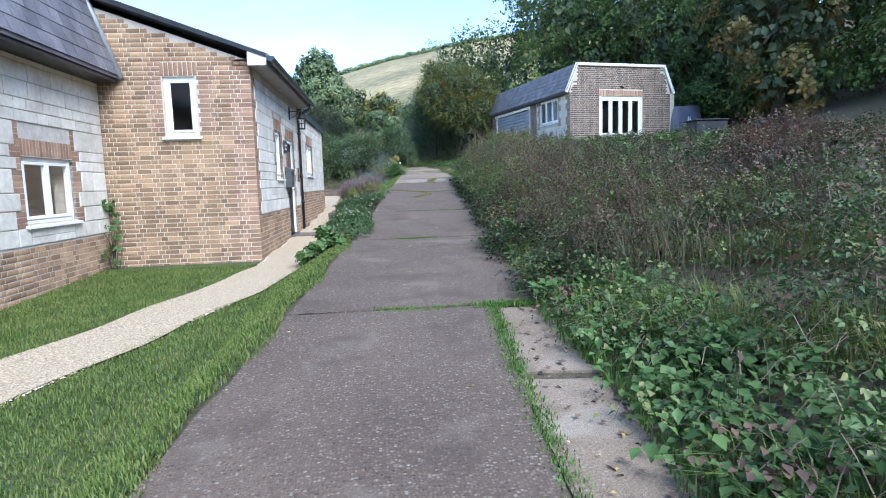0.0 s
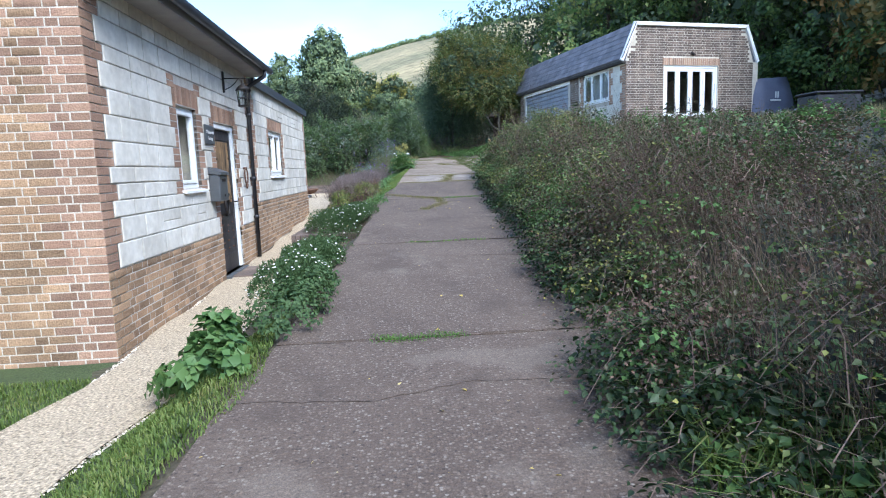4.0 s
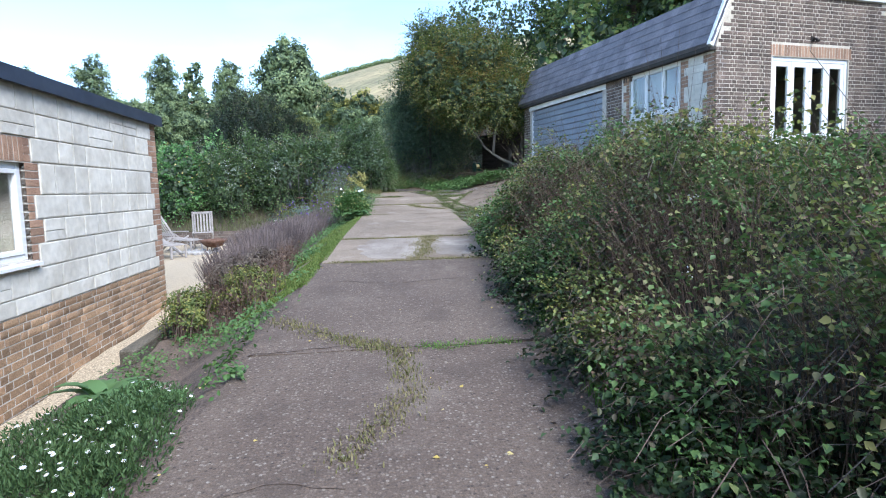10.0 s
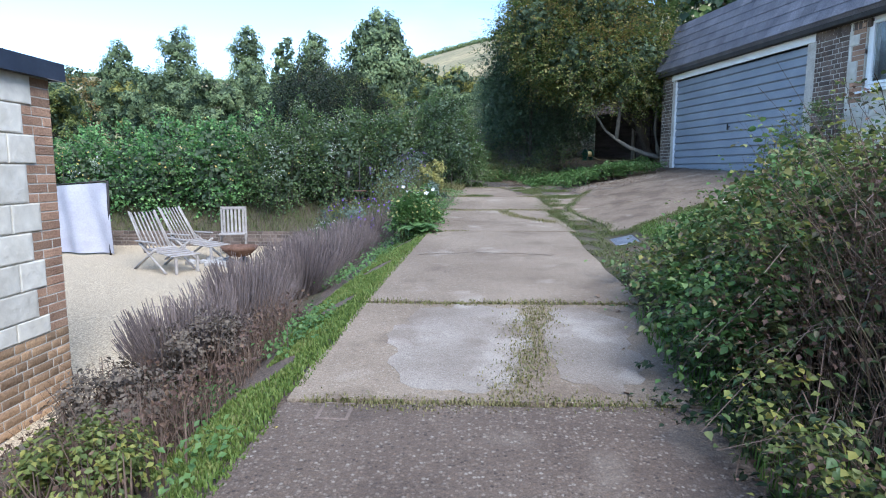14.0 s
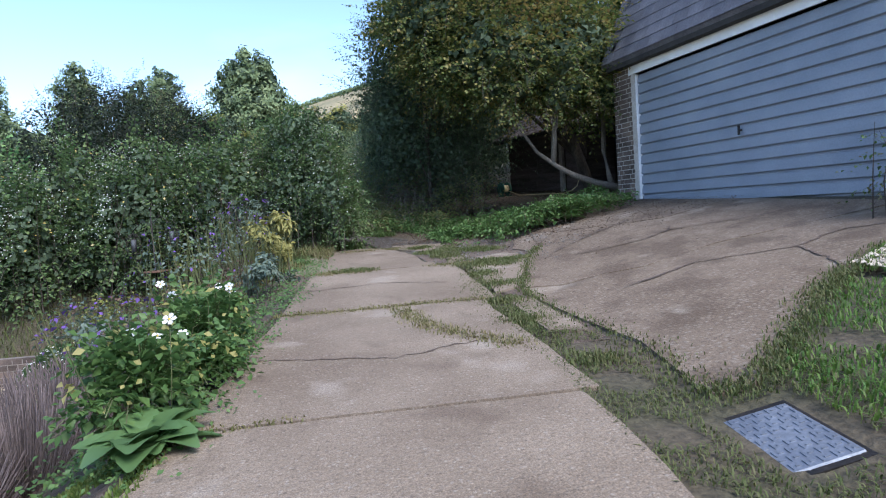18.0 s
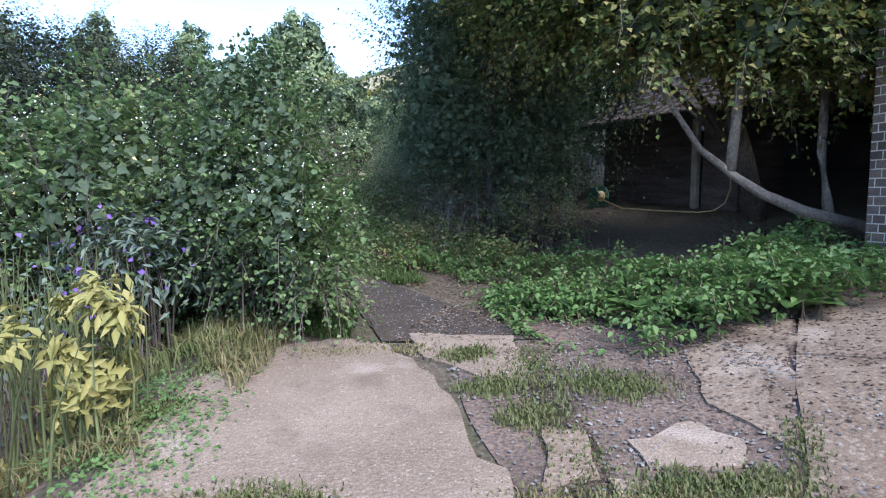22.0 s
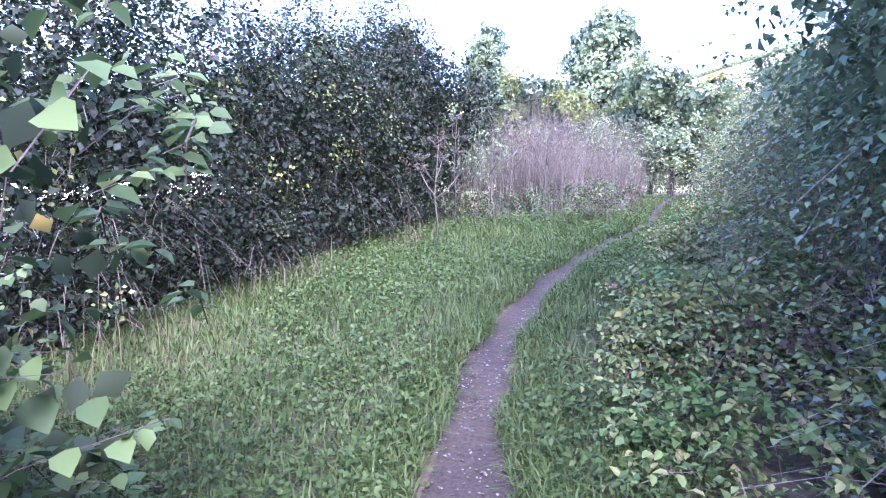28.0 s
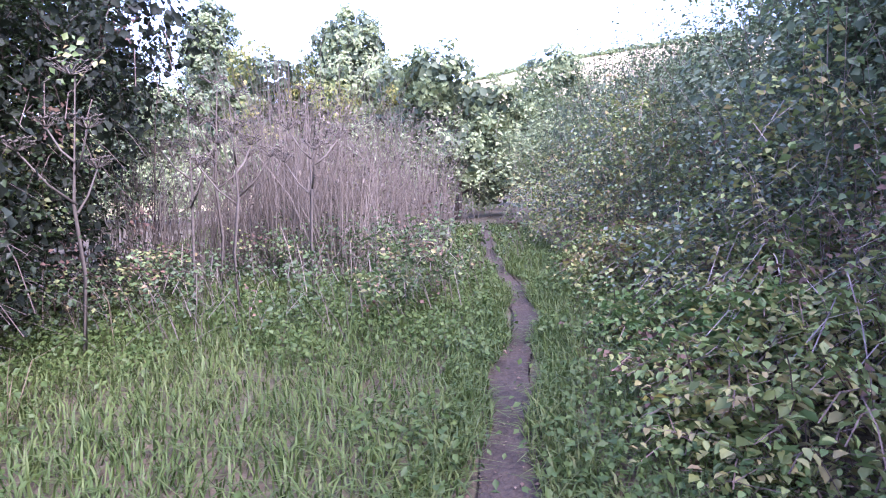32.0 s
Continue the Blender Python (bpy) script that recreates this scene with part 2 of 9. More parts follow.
M["concrete_pale"] = aggregate("concrete_pale", (0.152, 0.112, 0.076), (0.239, 0.186, 0.133), [(0.091, 0.068, 0.048), (0.203, 0.156, 0.110), (0.162, 0.119, 0.081), (0.253, 0.206, 0.153), (0.213, 0.156, 0.106), (0.324, 0.281, 0.226)], (0.116, 0.082, 0.055), (0.314, 0.266, 0.210), contrast=0.55, cell=62.0)
M["concrete_patch"] = aggregate("concrete_patch", (0.171, 0.137, 0.105), (0.292, 0.251, 0.206), [(0.131, 0.101, 0.076), (0.242, 0.203, 0.166), (0.282, 0.241, 0.202), (0.202, 0.164, 0.130)], (0.147, 0.108, 0.078), (0.373, 0.327, 0.273), 70.0, 0.50, 0.54, 0.4)
M["forecourt"] = aggregate("forecourt", (0.132, 0.094, 0.061), (0.210, 0.157, 0.108), [(0.084, 0.058, 0.039), (0.176, 0.127, 0.085), (0.142, 0.098, 0.063), (0.245, 0.192, 0.139), (0.239, 0.198, 0.150)], (0.079, 0.052, 0.032), (0.322, 0.267, 0.202), 40.0, 0.50, 0.59)
# Leaves for bush insides, toned down in place of shade.
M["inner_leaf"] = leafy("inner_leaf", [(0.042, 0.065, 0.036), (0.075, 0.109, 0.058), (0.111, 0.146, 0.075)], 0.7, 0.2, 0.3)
# Near-black leaves paint the shade deep inside the hawthorn.
M["shaded_leaf"] = leafy("shaded_leaf", [(0.008, 0.014, 0.009), (0.016, 0.026, 0.014), (0.026, 0.036, 0.020)], 0.7, 0.1, 0.3)
# Dark tone that paints the shade in the hollows of thickets.
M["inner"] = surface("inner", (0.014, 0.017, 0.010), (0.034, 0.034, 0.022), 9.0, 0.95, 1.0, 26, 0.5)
M["gravel"] = surface("gravel", (0.337, 0.268, 0.181), (0.481, 0.387, 0.261), 60.0, 0.95, 1.0, 55, 0.55)
M["pebble"] = surface("pebble", (0.467, 0.392, 0.292), (0.700, 0.606, 0.464), 20.0, 0.9, 0.2, 90, 0.1, island=0.5)
M["ground"] = surface("ground", (0.060, 0.056, 0.028), (0.085, 0.064, 0.042), 1.6, 0.97, 0.9, 30, 0.4)
M["turf_soil"] = surface("turf_soil", (0.040, 0.058, 0.018), (0.062, 0.085, 0.026), 2.5, 0.97, 0.9, 60, 0.4)
M["soil"] = surface("soil", (0.076, 0.054, 0.041), (0.147, 0.105, 0.076), 2.5, 0.97, 1.0, 45, 0.45)
M["path_soil"] = surface("path_soil", (0.029, 0.022, 0.015), (0.054, 0.040, 0.027), 3.0, 0.95, 1.0, 50, 0.4)
M["slate"] = surface("slate", (0.095, 0.092, 0.105), (0.165, 0.158, 0.172), 3.0, 0.65, 0.3, 40, 0.25, vary=0.20)
M["slate_joined"] = surface("slate_joined", (0.095, 0.092, 0.105), (0.165, 0.158, 0.172), 3.0, 0.65, 0.3, 40, 0.25, island=0.22)
M["white_paint"] = surface("white_paint", (0.74, 0.74, 0.73), (0.82, 0.82, 0.81), 4.0, 0.45, 0.05, 60, 0.04)
M["grey_board"] = surface("grey_board", (0.26, 0.25, 0.25), (0.33, 0.32, 0.31), 4.0, 0.6, 0.1, 60, 0.06)
M["black_plastic"] = surface("black_plastic", (0.015, 0.015, 0.018), (0.028, 0.028, 0.032), 6.0, 0.4, 0.05, 40, 0.1)
M["gutter_blue"] = surface("gutter_blue", (0.030, 0.040, 0.065), (0.045, 0.058, 0.09), 6.0, 0.35, 0.0, 40, 0.1)
M["iron"] = surface("iron", (0.02, 0.02, 0.02), (0.05, 0.04, 0.035), 14.0, 0.6, 0.2, 60, 0.2, metal=0.6)
M["rust"] = surface("rust", (0.10, 0.05, 0.03), (0.17, 0.10, 0.07), 14.0, 0.85, 0.3, 60, 0.3, metal=0.3)
M["mailbox"] = surface("mailbox", (0.085, 0.09, 0.095), (0.11, 0.115, 0.12), 5.0, 0.4, 0.03, 50, 0.05, metal=0.3)
M["door_black"] = surface("door_black", (0.012, 0.011, 0.012), (0.035, 0.03, 0.03), 5.0, 0.6, 0.3, 30, 0.3, stretch=(1, 1, 0.2))
M["door_worn"] = surface("door_worn", (0.018, 0.013, 0.010), (0.33, 0.20, 0.09), 9.0, 0.75, 0.3, 30, 0.3, stretch=(1, 1, 0.35))
M["old_sleeper"] = surface("old_sleeper", (0.075, 0.062, 0.042), (0.14, 0.118, 0.085), 3.0, 0.92, 0.7, 40, 0.35, stretch=(3, 0.4, 3))
M["slate_plate"] = surface("slate_plate", (0.055, 0.06, 0.062), (0.08, 0.085, 0.088), 9.0, 0.6, 0.1, 60, 0.1)
M["garage_door"] = surface("garage_door", (0.20, 0.225, 0.265), (0.27, 0.295, 0.335), 1.4, 0.5, 0.03, 60, 0.08)
M["barn_wood"] = surface("barn_wood", (0.060, 0.045, 0.042), (0.125, 0.098, 0.092), 4.0, 0.9, 0.6, 30, 0.3, vary=0.25, stretch=(0.4, 0.4, 3))
M["pale_post"] = surface("pale_post", (0.28, 0.25, 0.22), (0.42, 0.38, 0.34), 6.0, 0.85, 0.3, 40, 0.2)
M["mossy_tile"] = surface("mossy_tile", (0.075, 0.056, 0.049), (0.150, 0.116, 0.101), 3.0, 0.95, 0.8, 24, 0.4, island=0.2, spots=(9, 0.28, (0.10, 0.11, 0.045)))
# Interior darkness is put into this colour, for rooms, soffit and barn roof.
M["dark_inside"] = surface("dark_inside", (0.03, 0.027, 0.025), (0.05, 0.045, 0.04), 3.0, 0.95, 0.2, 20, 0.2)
M["bark"] = surface("bark", (0.055, 0.042, 0.033), (0.115, 0.092, 0.072), 5.0, 0.95, 0.9, 40, 0.35, stretch=(1, 1, 0.25))
M["pale_bark"] = surface("pale_bark", (0.11, 0.09, 0.072), (0.21, 0.18, 0.145), 4.0, 0.92, 0.7, 40, 0.3)
M["dry_wood"] = surface("dry_wood", (0.24, 0.21, 0.19), (0.36, 0.33, 0.30), 6.0, 0.85, 0.3, 50, 0.2, vary=0.12)
M["dead_stem"] = surface("dead_stem", (0.085, 0.055, 0.041), (0.178, 0.123, 0.089), 1.5, 0.95, 0.0, 40, 0.25, island=0.35)
M["mauve_stem"] = surface("mauve_stem", (0.121, 0.092, 0.087), (0.211, 0.167, 0.153), 1.5, 0.95, 0.0, 40, 0.25, island=0.35)
M["reed"] = surface("reed", (0.067, 0.059, 0.044), (0.135, 0.119, 0.092), 1.2, 0.9, 0.0, 40, 0.2, island=0.35)
M["green_stem"] = surface("green_stem", (0.07, 0.09, 0.03), (0.12, 0.13, 0.05), 1.5, 0.8, 0.0, 40, 0.2, island=0.3)
M["tarp_grey"] = surface("tarp_grey", (0.33, 0.32, 0.36), (0.43, 0.42, 0.46), 2.0, 0.8, 0.2, 30, 0.08)
M["tarp_blue"] = surface("tarp_blue", (0.085, 0.09, 0.13), (0.12, 0.125, 0.17), 2.0, 0.7, 0.2, 30, 0.1)
M["steel_plate"] = surface("steel_plate", (0.172, 0.191, 0.226), (0.257, 0.277, 0.312), 5.0, 0.45, 0.1, 60, 0.15, metal=0.5)
M["path_stone"] = surface("path_stone", (0.094, 0.089, 0.078), (0.187, 0.182, 0.163), 20.0, 0.9, 0.2, 90, 0.1, island=0.4)
M["fallen"] = leafy("fallen", [(0.072, 0.045, 0.033), (0.126, 0.082, 0.057), (0.202, 0.150, 0.106), (0.087, 0.050, 0.034)], 0.85, 0.1, 0.2)
M["yellow_leaf"] = leafy("yellow_leaf", [(0.420, 0.300, 0.060), (0.550, 0.420, 0.120), (0.620, 0.540, 0.300)], 0.7, 0.3, 0.1)
M["yellowing_leaf"] = leafy("yellowing_leaf", [(0.190, 0.200, 0.060), (0.310, 0.290, 0.090), (0.420, 0.370, 0.150)], 0.65, 0.35, 0.2)
M["grass"] = leafy("grass", [(0.043, 0.104, 0.017), (0.079, 0.165, 0.030), (0.134, 0.232, 0.043), (0.195, 0.244, 0.073)], 0.6, 0.35, 0.35, 0.8)
M["lawn"] = leafy("lawn", [(0.070, 0.112, 0.023), (0.115, 0.173, 0.035), (0.176, 0.230, 0.054), (0.243, 0.236, 0.084)], 0.6, 0.35, 0.45, 2.5)
M["bank_stalk"] = leafy("bank_stalk", [(0.075, 0.062, 0.036), (0.12, 0.098, 0.058), (0.17, 0.14, 0.085)], 0.8, 0.2, 0.3)
M["dry_grass"] = leafy("dry_grass", [(0.100, 0.120, 0.030), (0.190, 0.170, 0.070), (0.300, 0.250, 0.130)], 0.7, 0.3, 0.3)
# Bramble colours darkened, so that the bank's shade sits in its leaves.
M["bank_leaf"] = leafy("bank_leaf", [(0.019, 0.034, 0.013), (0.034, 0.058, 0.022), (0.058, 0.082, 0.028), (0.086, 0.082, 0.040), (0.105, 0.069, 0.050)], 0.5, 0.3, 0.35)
M["bramble"] = leafy("bramble", [(0.050, 0.095, 0.033), (0.095, 0.163, 0.056), (0.155, 0.227, 0.074), (0.228, 0.227, 0.091), (0.288, 0.187, 0.117)], 0.5, 0.3, 0.35)
M["nettle"] = leafy("nettle", [(0.060, 0.124, 0.034), (0.101, 0.184, 0.053), (0.152, 0.236, 0.071)], 0.5, 0.35, 0.3)
# Raised past plain leaf tones: sunlight on the far hedge is in the colour.
M["hedge"] = leafy("hedge", [(0.061, 0.150, 0.053), (0.120, 0.265, 0.083), (0.227, 0.397, 0.137), (0.378, 0.547, 0.190)], 0.5, 0.45, 0.3)
M["snowberry"] = leafy("snowberry", [(0.049, 0.091, 0.032), (0.093, 0.155, 0.055), (0.146, 0.217, 0.075), (0.218, 0.270, 0.097)], 0.6, 0.35, 0.3)
# Bramble colours raised to hold the light on the right of the path.
M["lit_bramble"] = leafy("lit_bramble", [(0.078, 0.124, 0.040), (0.138, 0.208, 0.065), (0.209, 0.271, 0.085), (0.287, 0.271, 0.101), (0.314, 0.216, 0.119)], 0.55, 0.3, 0.35)
# Leaf colour darkened for the hawthorn's shaded side; hedge foot and firs share it.
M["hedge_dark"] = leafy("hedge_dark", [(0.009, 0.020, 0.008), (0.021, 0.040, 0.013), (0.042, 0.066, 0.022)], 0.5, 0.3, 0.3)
M["olive"] = leafy("olive", [(0.057, 0.083, 0.026), (0.114, 0.151, 0.043), (0.209, 0.236, 0.065), (0.378, 0.323, 0.075)], 0.55, 0.4, 0.35, 0.7)
M["wood_leaf"] = leafy("wood_leaf", [(0.035, 0.072, 0.021), (0.074, 0.136, 0.038), (0.147, 0.212, 0.055), (0.232, 0.238, 0.069)], 0.6, 0.35, 0.4, 0.25)
M["autumn"] = leafy("autumn", [(0.101, 0.110, 0.040), (0.202, 0.172, 0.061), (0.384, 0.202, 0.061)], 0.6, 0.35, 0.4, 0.4)
# Far leaf colours are lightened to stand in for sunlight and distance haze.
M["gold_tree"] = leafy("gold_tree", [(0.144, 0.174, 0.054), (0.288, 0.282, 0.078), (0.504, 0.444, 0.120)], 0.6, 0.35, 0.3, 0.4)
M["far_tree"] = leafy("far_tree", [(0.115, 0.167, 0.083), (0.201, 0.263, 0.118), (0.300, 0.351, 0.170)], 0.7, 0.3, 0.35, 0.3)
# Leaf colours lifted for the light that hedges right of the path catch.
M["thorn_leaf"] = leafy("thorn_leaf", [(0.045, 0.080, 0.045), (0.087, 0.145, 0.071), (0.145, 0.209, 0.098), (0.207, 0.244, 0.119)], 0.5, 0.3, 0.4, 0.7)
M["hazel_leaf"] = leafy("hazel_leaf", [(0.047, 0.077, 0.023), (0.092, 0.135, 0.036), (0.161, 0.194, 0.051), (0.275, 0.238, 0.070), (0.308, 0.194, 0.077)], 0.55, 0.4, 0.45, 0.6)
M["meadow_grass"] = leafy("meadow_grass", [(0.041, 0.078, 0.018), (0.070, 0.116, 0.029), (0.099, 0.145, 0.039), (0.135, 0.160, 0.055)], 0.6, 0.35, 0.4, 0.9)
M["meadow_leaf"] = leafy("meadow_leaf", [(0.036, 0.071, 0.016), (0.064, 0.111, 0.026), (0.103, 0.152, 0.040)], 0.55, 0.4, 0.35, 1.6)
M["crack_grass"] = leafy("crack_grass", [(0.075, 0.105, 0.028), (0.120, 0.140, 0.045), (0.175, 0.160, 0.075)], 0.65, 0.3, 0.4, 2.0)
M["twig_grey"] = surface("twig_grey", (0.149, 0.115, 0.101), (0.276, 0.224, 0.201), 1.5, 0.95, 0.0, 40, 0.2, island=0.3)
M["rock"] = surface("rock", (0.26, 0.245, 0.225), (0.38, 0.36, 0.335), 9.0, 0.95, 0.6, 40, 0.2, vary=0.15)
M["lavender_leaf"] = leafy("lavender_leaf", [(0.075, 0.058, 0.045), (0.125, 0.098, 0.075), (0.17, 0.14, 0.10)], 0.8, 0.15, 0.3)
M["russet"] = leafy("russet", [(0.070, 0.044, 0.036), (0.127, 0.076, 0.057), (0.191, 0.127, 0.076)], 0.7, 0.25, 0.3)
M["grey_leaf"] = leafy("grey_leaf", [(0.074, 0.115, 0.081), (0.135, 0.182, 0.135), (0.189, 0.230, 0.176)], 0.6, 0.3, 0.2)
M["daisy_leaf"] = leafy("daisy_leaf", [(0.040, 0.075, 0.026), (0.072, 0.125, 0.042), (0.115, 0.175, 0.065)], 0.6, 0.35, 0.25)
M["broad_leaf"] = leafy("broad_leaf", [(0.063, 0.128, 0.044), (0.105, 0.189, 0.065), (0.154, 0.243, 0.085)], 0.5, 0.3, 0.25, 3.0)
M["ivy_leaf"] = leafy("ivy_leaf", [(0.026, 0.052, 0.020), (0.052, 0.092, 0.032), (0.088, 0.140, 0.048)], 0.5, 0.3, 0.4, 1.6)
M["petal"] = leafy("petal", [(0.720, 0.720, 0.680), (0.800, 0.800, 0.770)], 0.6, 0.3, 0.0)
M["berry"] = leafy("berry", [(0.50, 0.52, 0.46), (0.62, 0.63, 0.57)], 0.5, 0.2, 0.0)
M["mortar_dark"] = surface("mortar_dark", (0.17, 0.145, 0.12), (0.26, 0.225, 0.19), 5.0, 0.95, 0.5, 90, 0.2)
M["pollen"] = surface("pollen", (0.55, 0.38, 0.04), (0.62, 0.45, 0.06), 9.0, 0.8)
M["purple"] = leafy("purple", [(0.100, 0.055, 0.220), (0.170, 0.090, 0.320), (0.240, 0.160, 0.380)], 0.7, 0.25, 0.2)
M["hill_grass"] = surface("hill_grass", (0.17, 0.155, 0.075), (0.36, 0.285, 0.145), 0.022, 0.95, 0.0, 0.25, 0.35)
M["hose"] = surface("hose", (0.45, 0.36, 0.18), (0.5, 0.40, 0.2), 9.0, 0.5)
M["green_plastic"] = surface("green_plastic", (0.02, 0.11, 0.075), (0.03, 0.13, 0.09), 9.0, 0.4)
M["letter_white"] = surface("letter_white", (0.62, 0.62, 0.60), (0.68, 0.68, 0.66), 9.0, 0.6)
M["zinc"] = surface("zinc", (0.30, 0.32, 0.34), (0.38, 0.40, 0.42), 6.0, 0.5, 0.05, 50, 0.1, metal=0.4)


def glassy(name, tint, rough=0.03):
    m = bpy.data.materials.new(name)
    m.use_nodes = True
    b = m.node_tree.nodes["Principled BSDF"]
    b.inputs["Base Color"].default_value = rgb(tint)
    b.inputs["Roughness"].default_value, b.inputs["IOR"].default_value = rough, 1.5
    b.inputs["Transmission Weight"].default_value = 1.0
    return m


M["glass"] = glassy("glass", (0.93, 0.97, 0.96))


# ---- building blocks ----
def part(name, bm, material, parent=None, label=""):
    me = bpy.data.meshes.new(name)
    bm.to_mesh(me)
    bm.free()
    me.materials.append(material)
    ob = new(name, me)
    ob.parent = parent
    if label:
        ob["label"] = label
    return ob


def fast(name, verts, faces, material, parent=None, smooth=False, label=""):
    """One mesh from arrays: verts (n, 3), faces (m, 3 or 4)."""
    me = bpy.data.meshes.new(name)
    verts, faces = np.asarray(verts, np.float32), np.asarray(faces, np.int32)
    k = faces.shape[1]
    me.vertices.add(len(verts))
    me.vertices.foreach_set("co", verts.ravel())
    me.loops.add(faces.size)
    me.loops.foreach_set("vertex_index", faces.ravel())
    me.polygons.add(len(faces))
    me.polygons.foreach_set("loop_start", np.arange(0, faces.size, k, dtype=np.int32))
    me.polygons.foreach_set("loop_total", np.full(len(faces), k, np.int32))
    if smooth:
        me.polygons.foreach_set("use_smooth", np.ones(len(faces), bool))
    me.update(calc_edges=True)
    me.materials.append(material)
    ob = new(name, me)
    ob.parent = parent
    if label:
        ob["label"] = label
    return ob


def thing(name, label, category, group="", at=(0, 0, 0), turn=0.0, kind=""):
    ob = new(name)
    ob.matrix_world = pose(*at, 0, 0, turn)
    return tagged(ob, label, category, group, kind)


def box(bm, x0, y0, z0, x1, y1, z1, bevel=0.0):
    made = bmesh.ops.create_cube(bm, size=1.0)["verts"]
    for v in made:
        v.co = Vector(((x0 + x1) / 2 + v.co.x * (x1 - x0), (y0 + y1) / 2 + v.co.y * (y1 - y0), (z0 + z1) / 2 + v.co.z * (z1 - z0)))
    if bevel:
        edges = list({e for v in made for e in v.link_edges})
        bmesh.ops.bevel(bm, geom=edges, offset=bevel, segments=1, affect="EDGES")
    return bm


def boxes(*rows, bevel=0.0):
    bm = bmesh.new()
    for r in rows:
        box(bm, *r, bevel=bevel)
    return bm


def tube(bm, points, radii, sides=8, cap=True):
    """A tapered tube along points."""
    rings, pts = [], [Vector(p) for p in points]
    for i, p in enumerate(pts):
        d = (pts[min(i + 1, len(pts) - 1)] - pts[max(i - 1, 0)]).normalized()
        q = d.to_track_quat("Z", "Y")
        rings.append([bm.verts.new(p + q @ Vector((math.cos(2 * math.pi * k / sides) * radii[i], math.sin(2 * math.pi * k / sides) * radii[i], 0))) for k in range(sides)])
    for a, b in zip(rings, rings[1:]):
        for k in range(sides):
            f = bm.faces.new((a[k], a[(k + 1) % sides], b[(k + 1) % sides], b[k]))
            f.smooth = True
    if cap:
        bm.faces.new(rings[0][::-1])
        bm.faces.new(rings[-1])
    return bm


def prism(bm, outline, axis, a, b):
    """A flat outline of (u, v) pulled from a to b along axis 'x' or 'y'; v is z."""
    put = (lambda u, v, d: (d, u, v)) if axis == "x" else (lambda u, v, d: (u, d, v))
    low, high = [[bm.verts.new(put(u, v, d)) for u, v in outline] for d in (a, b)]
    bm.faces.new(low)
    bm.faces.new(high[::-1])
    for i in range(len(outline)):
        j = (i + 1) % len(outline)
        bm.faces.new((low[j], low[i], high[i], high[j]))
    bmesh.ops.recalc_face_normals(bm, faces=bm.faces)
    return bm


rng = np.random.default_rng(7)


# ---- leaves, blades, stems ----
WALK_LINE = [(2.1, 0.0), (2.6, 6.3), (2.8, 9.5), (3.35, 16.4), (3.8, 23.6), (4.2, 28.0), (4.45, 30.8), (4.35, 31.3), (3.75, 32.6), (3.29, 33.45), (2.64, 35.0), (2.2, 37.4)]


def clear_of_walk(p, room=0.5):
    """Whether points keep out of the way that is walked."""
    y = np.array([q[1] for q in WALK_LINE])
    x = np.array([q[0] for q in WALK_LINE])
    return (np.abs(p[:, 0] - np.interp(p[:, 1], y, x)) > room) | (p[:, 1] > 38.2)


def unit(v):
    return v / np.maximum(np.linalg.norm(v, axis=1, keepdims=True), 1e-6)


def leaf_mesh(points, facing, size, aspect=0.62, droop=0.25, fold=0.22, wide=0.45, round=False, along=None):
    """Folded pointed leaves: base, two shoulders, tip; round ones have four shoulders."""
    n = len(points)
    face = unit(np.asarray(facing) + rng.normal(0, 0.35, (n, 3)))
    if along is None:
        along = unit(np.cross(face, rng.normal(0, 1, (n, 3))))
        along[:, 2] -= droop
    along = unit(along)
    side = unit(np.cross(face, along))
    up = np.cross(along, side)
    s = np.broadcast_to(np.asarray(size, float).reshape(-1, 1), (n, 1)) * rng.uniform(0.6, 1.25, (n, 1))
    w = s * aspect * 0.5
    base = points
    mid = points + along * s * wide
    if round:
        a, b = points + along * s * 0.22, points + along * s * 0.62
        lift, tip = up * s * fold * 0.45, points + along * s - up * s * 0.16
        v = np.stack([base, a + side * w * 0.86 + lift, b + side * w * 0.9 + lift, tip, b - side * w * 0.9 + lift, a - side * w * 0.86 + lift], 1).reshape(-1, 3)
        i = np.arange(n)[:, None] * 6
        return v, np.concatenate([i + [0, 1, 2, 3], i + [0, 3, 4, 5]], 1).reshape(-1, 4)
    v = np.stack([base, mid + side * w + up * s * fold * 0.5, points + along * s - up * s * 0.12, mid - side * w + up * s * fold * 0.5], 1).reshape(-1, 3)
    i = np.arange(n)[:, None] * 4
    f = np.concatenate([i + [0, 1, 2], i + [0, 2, 3]], 1).reshape(-1, 3)
    return v, f


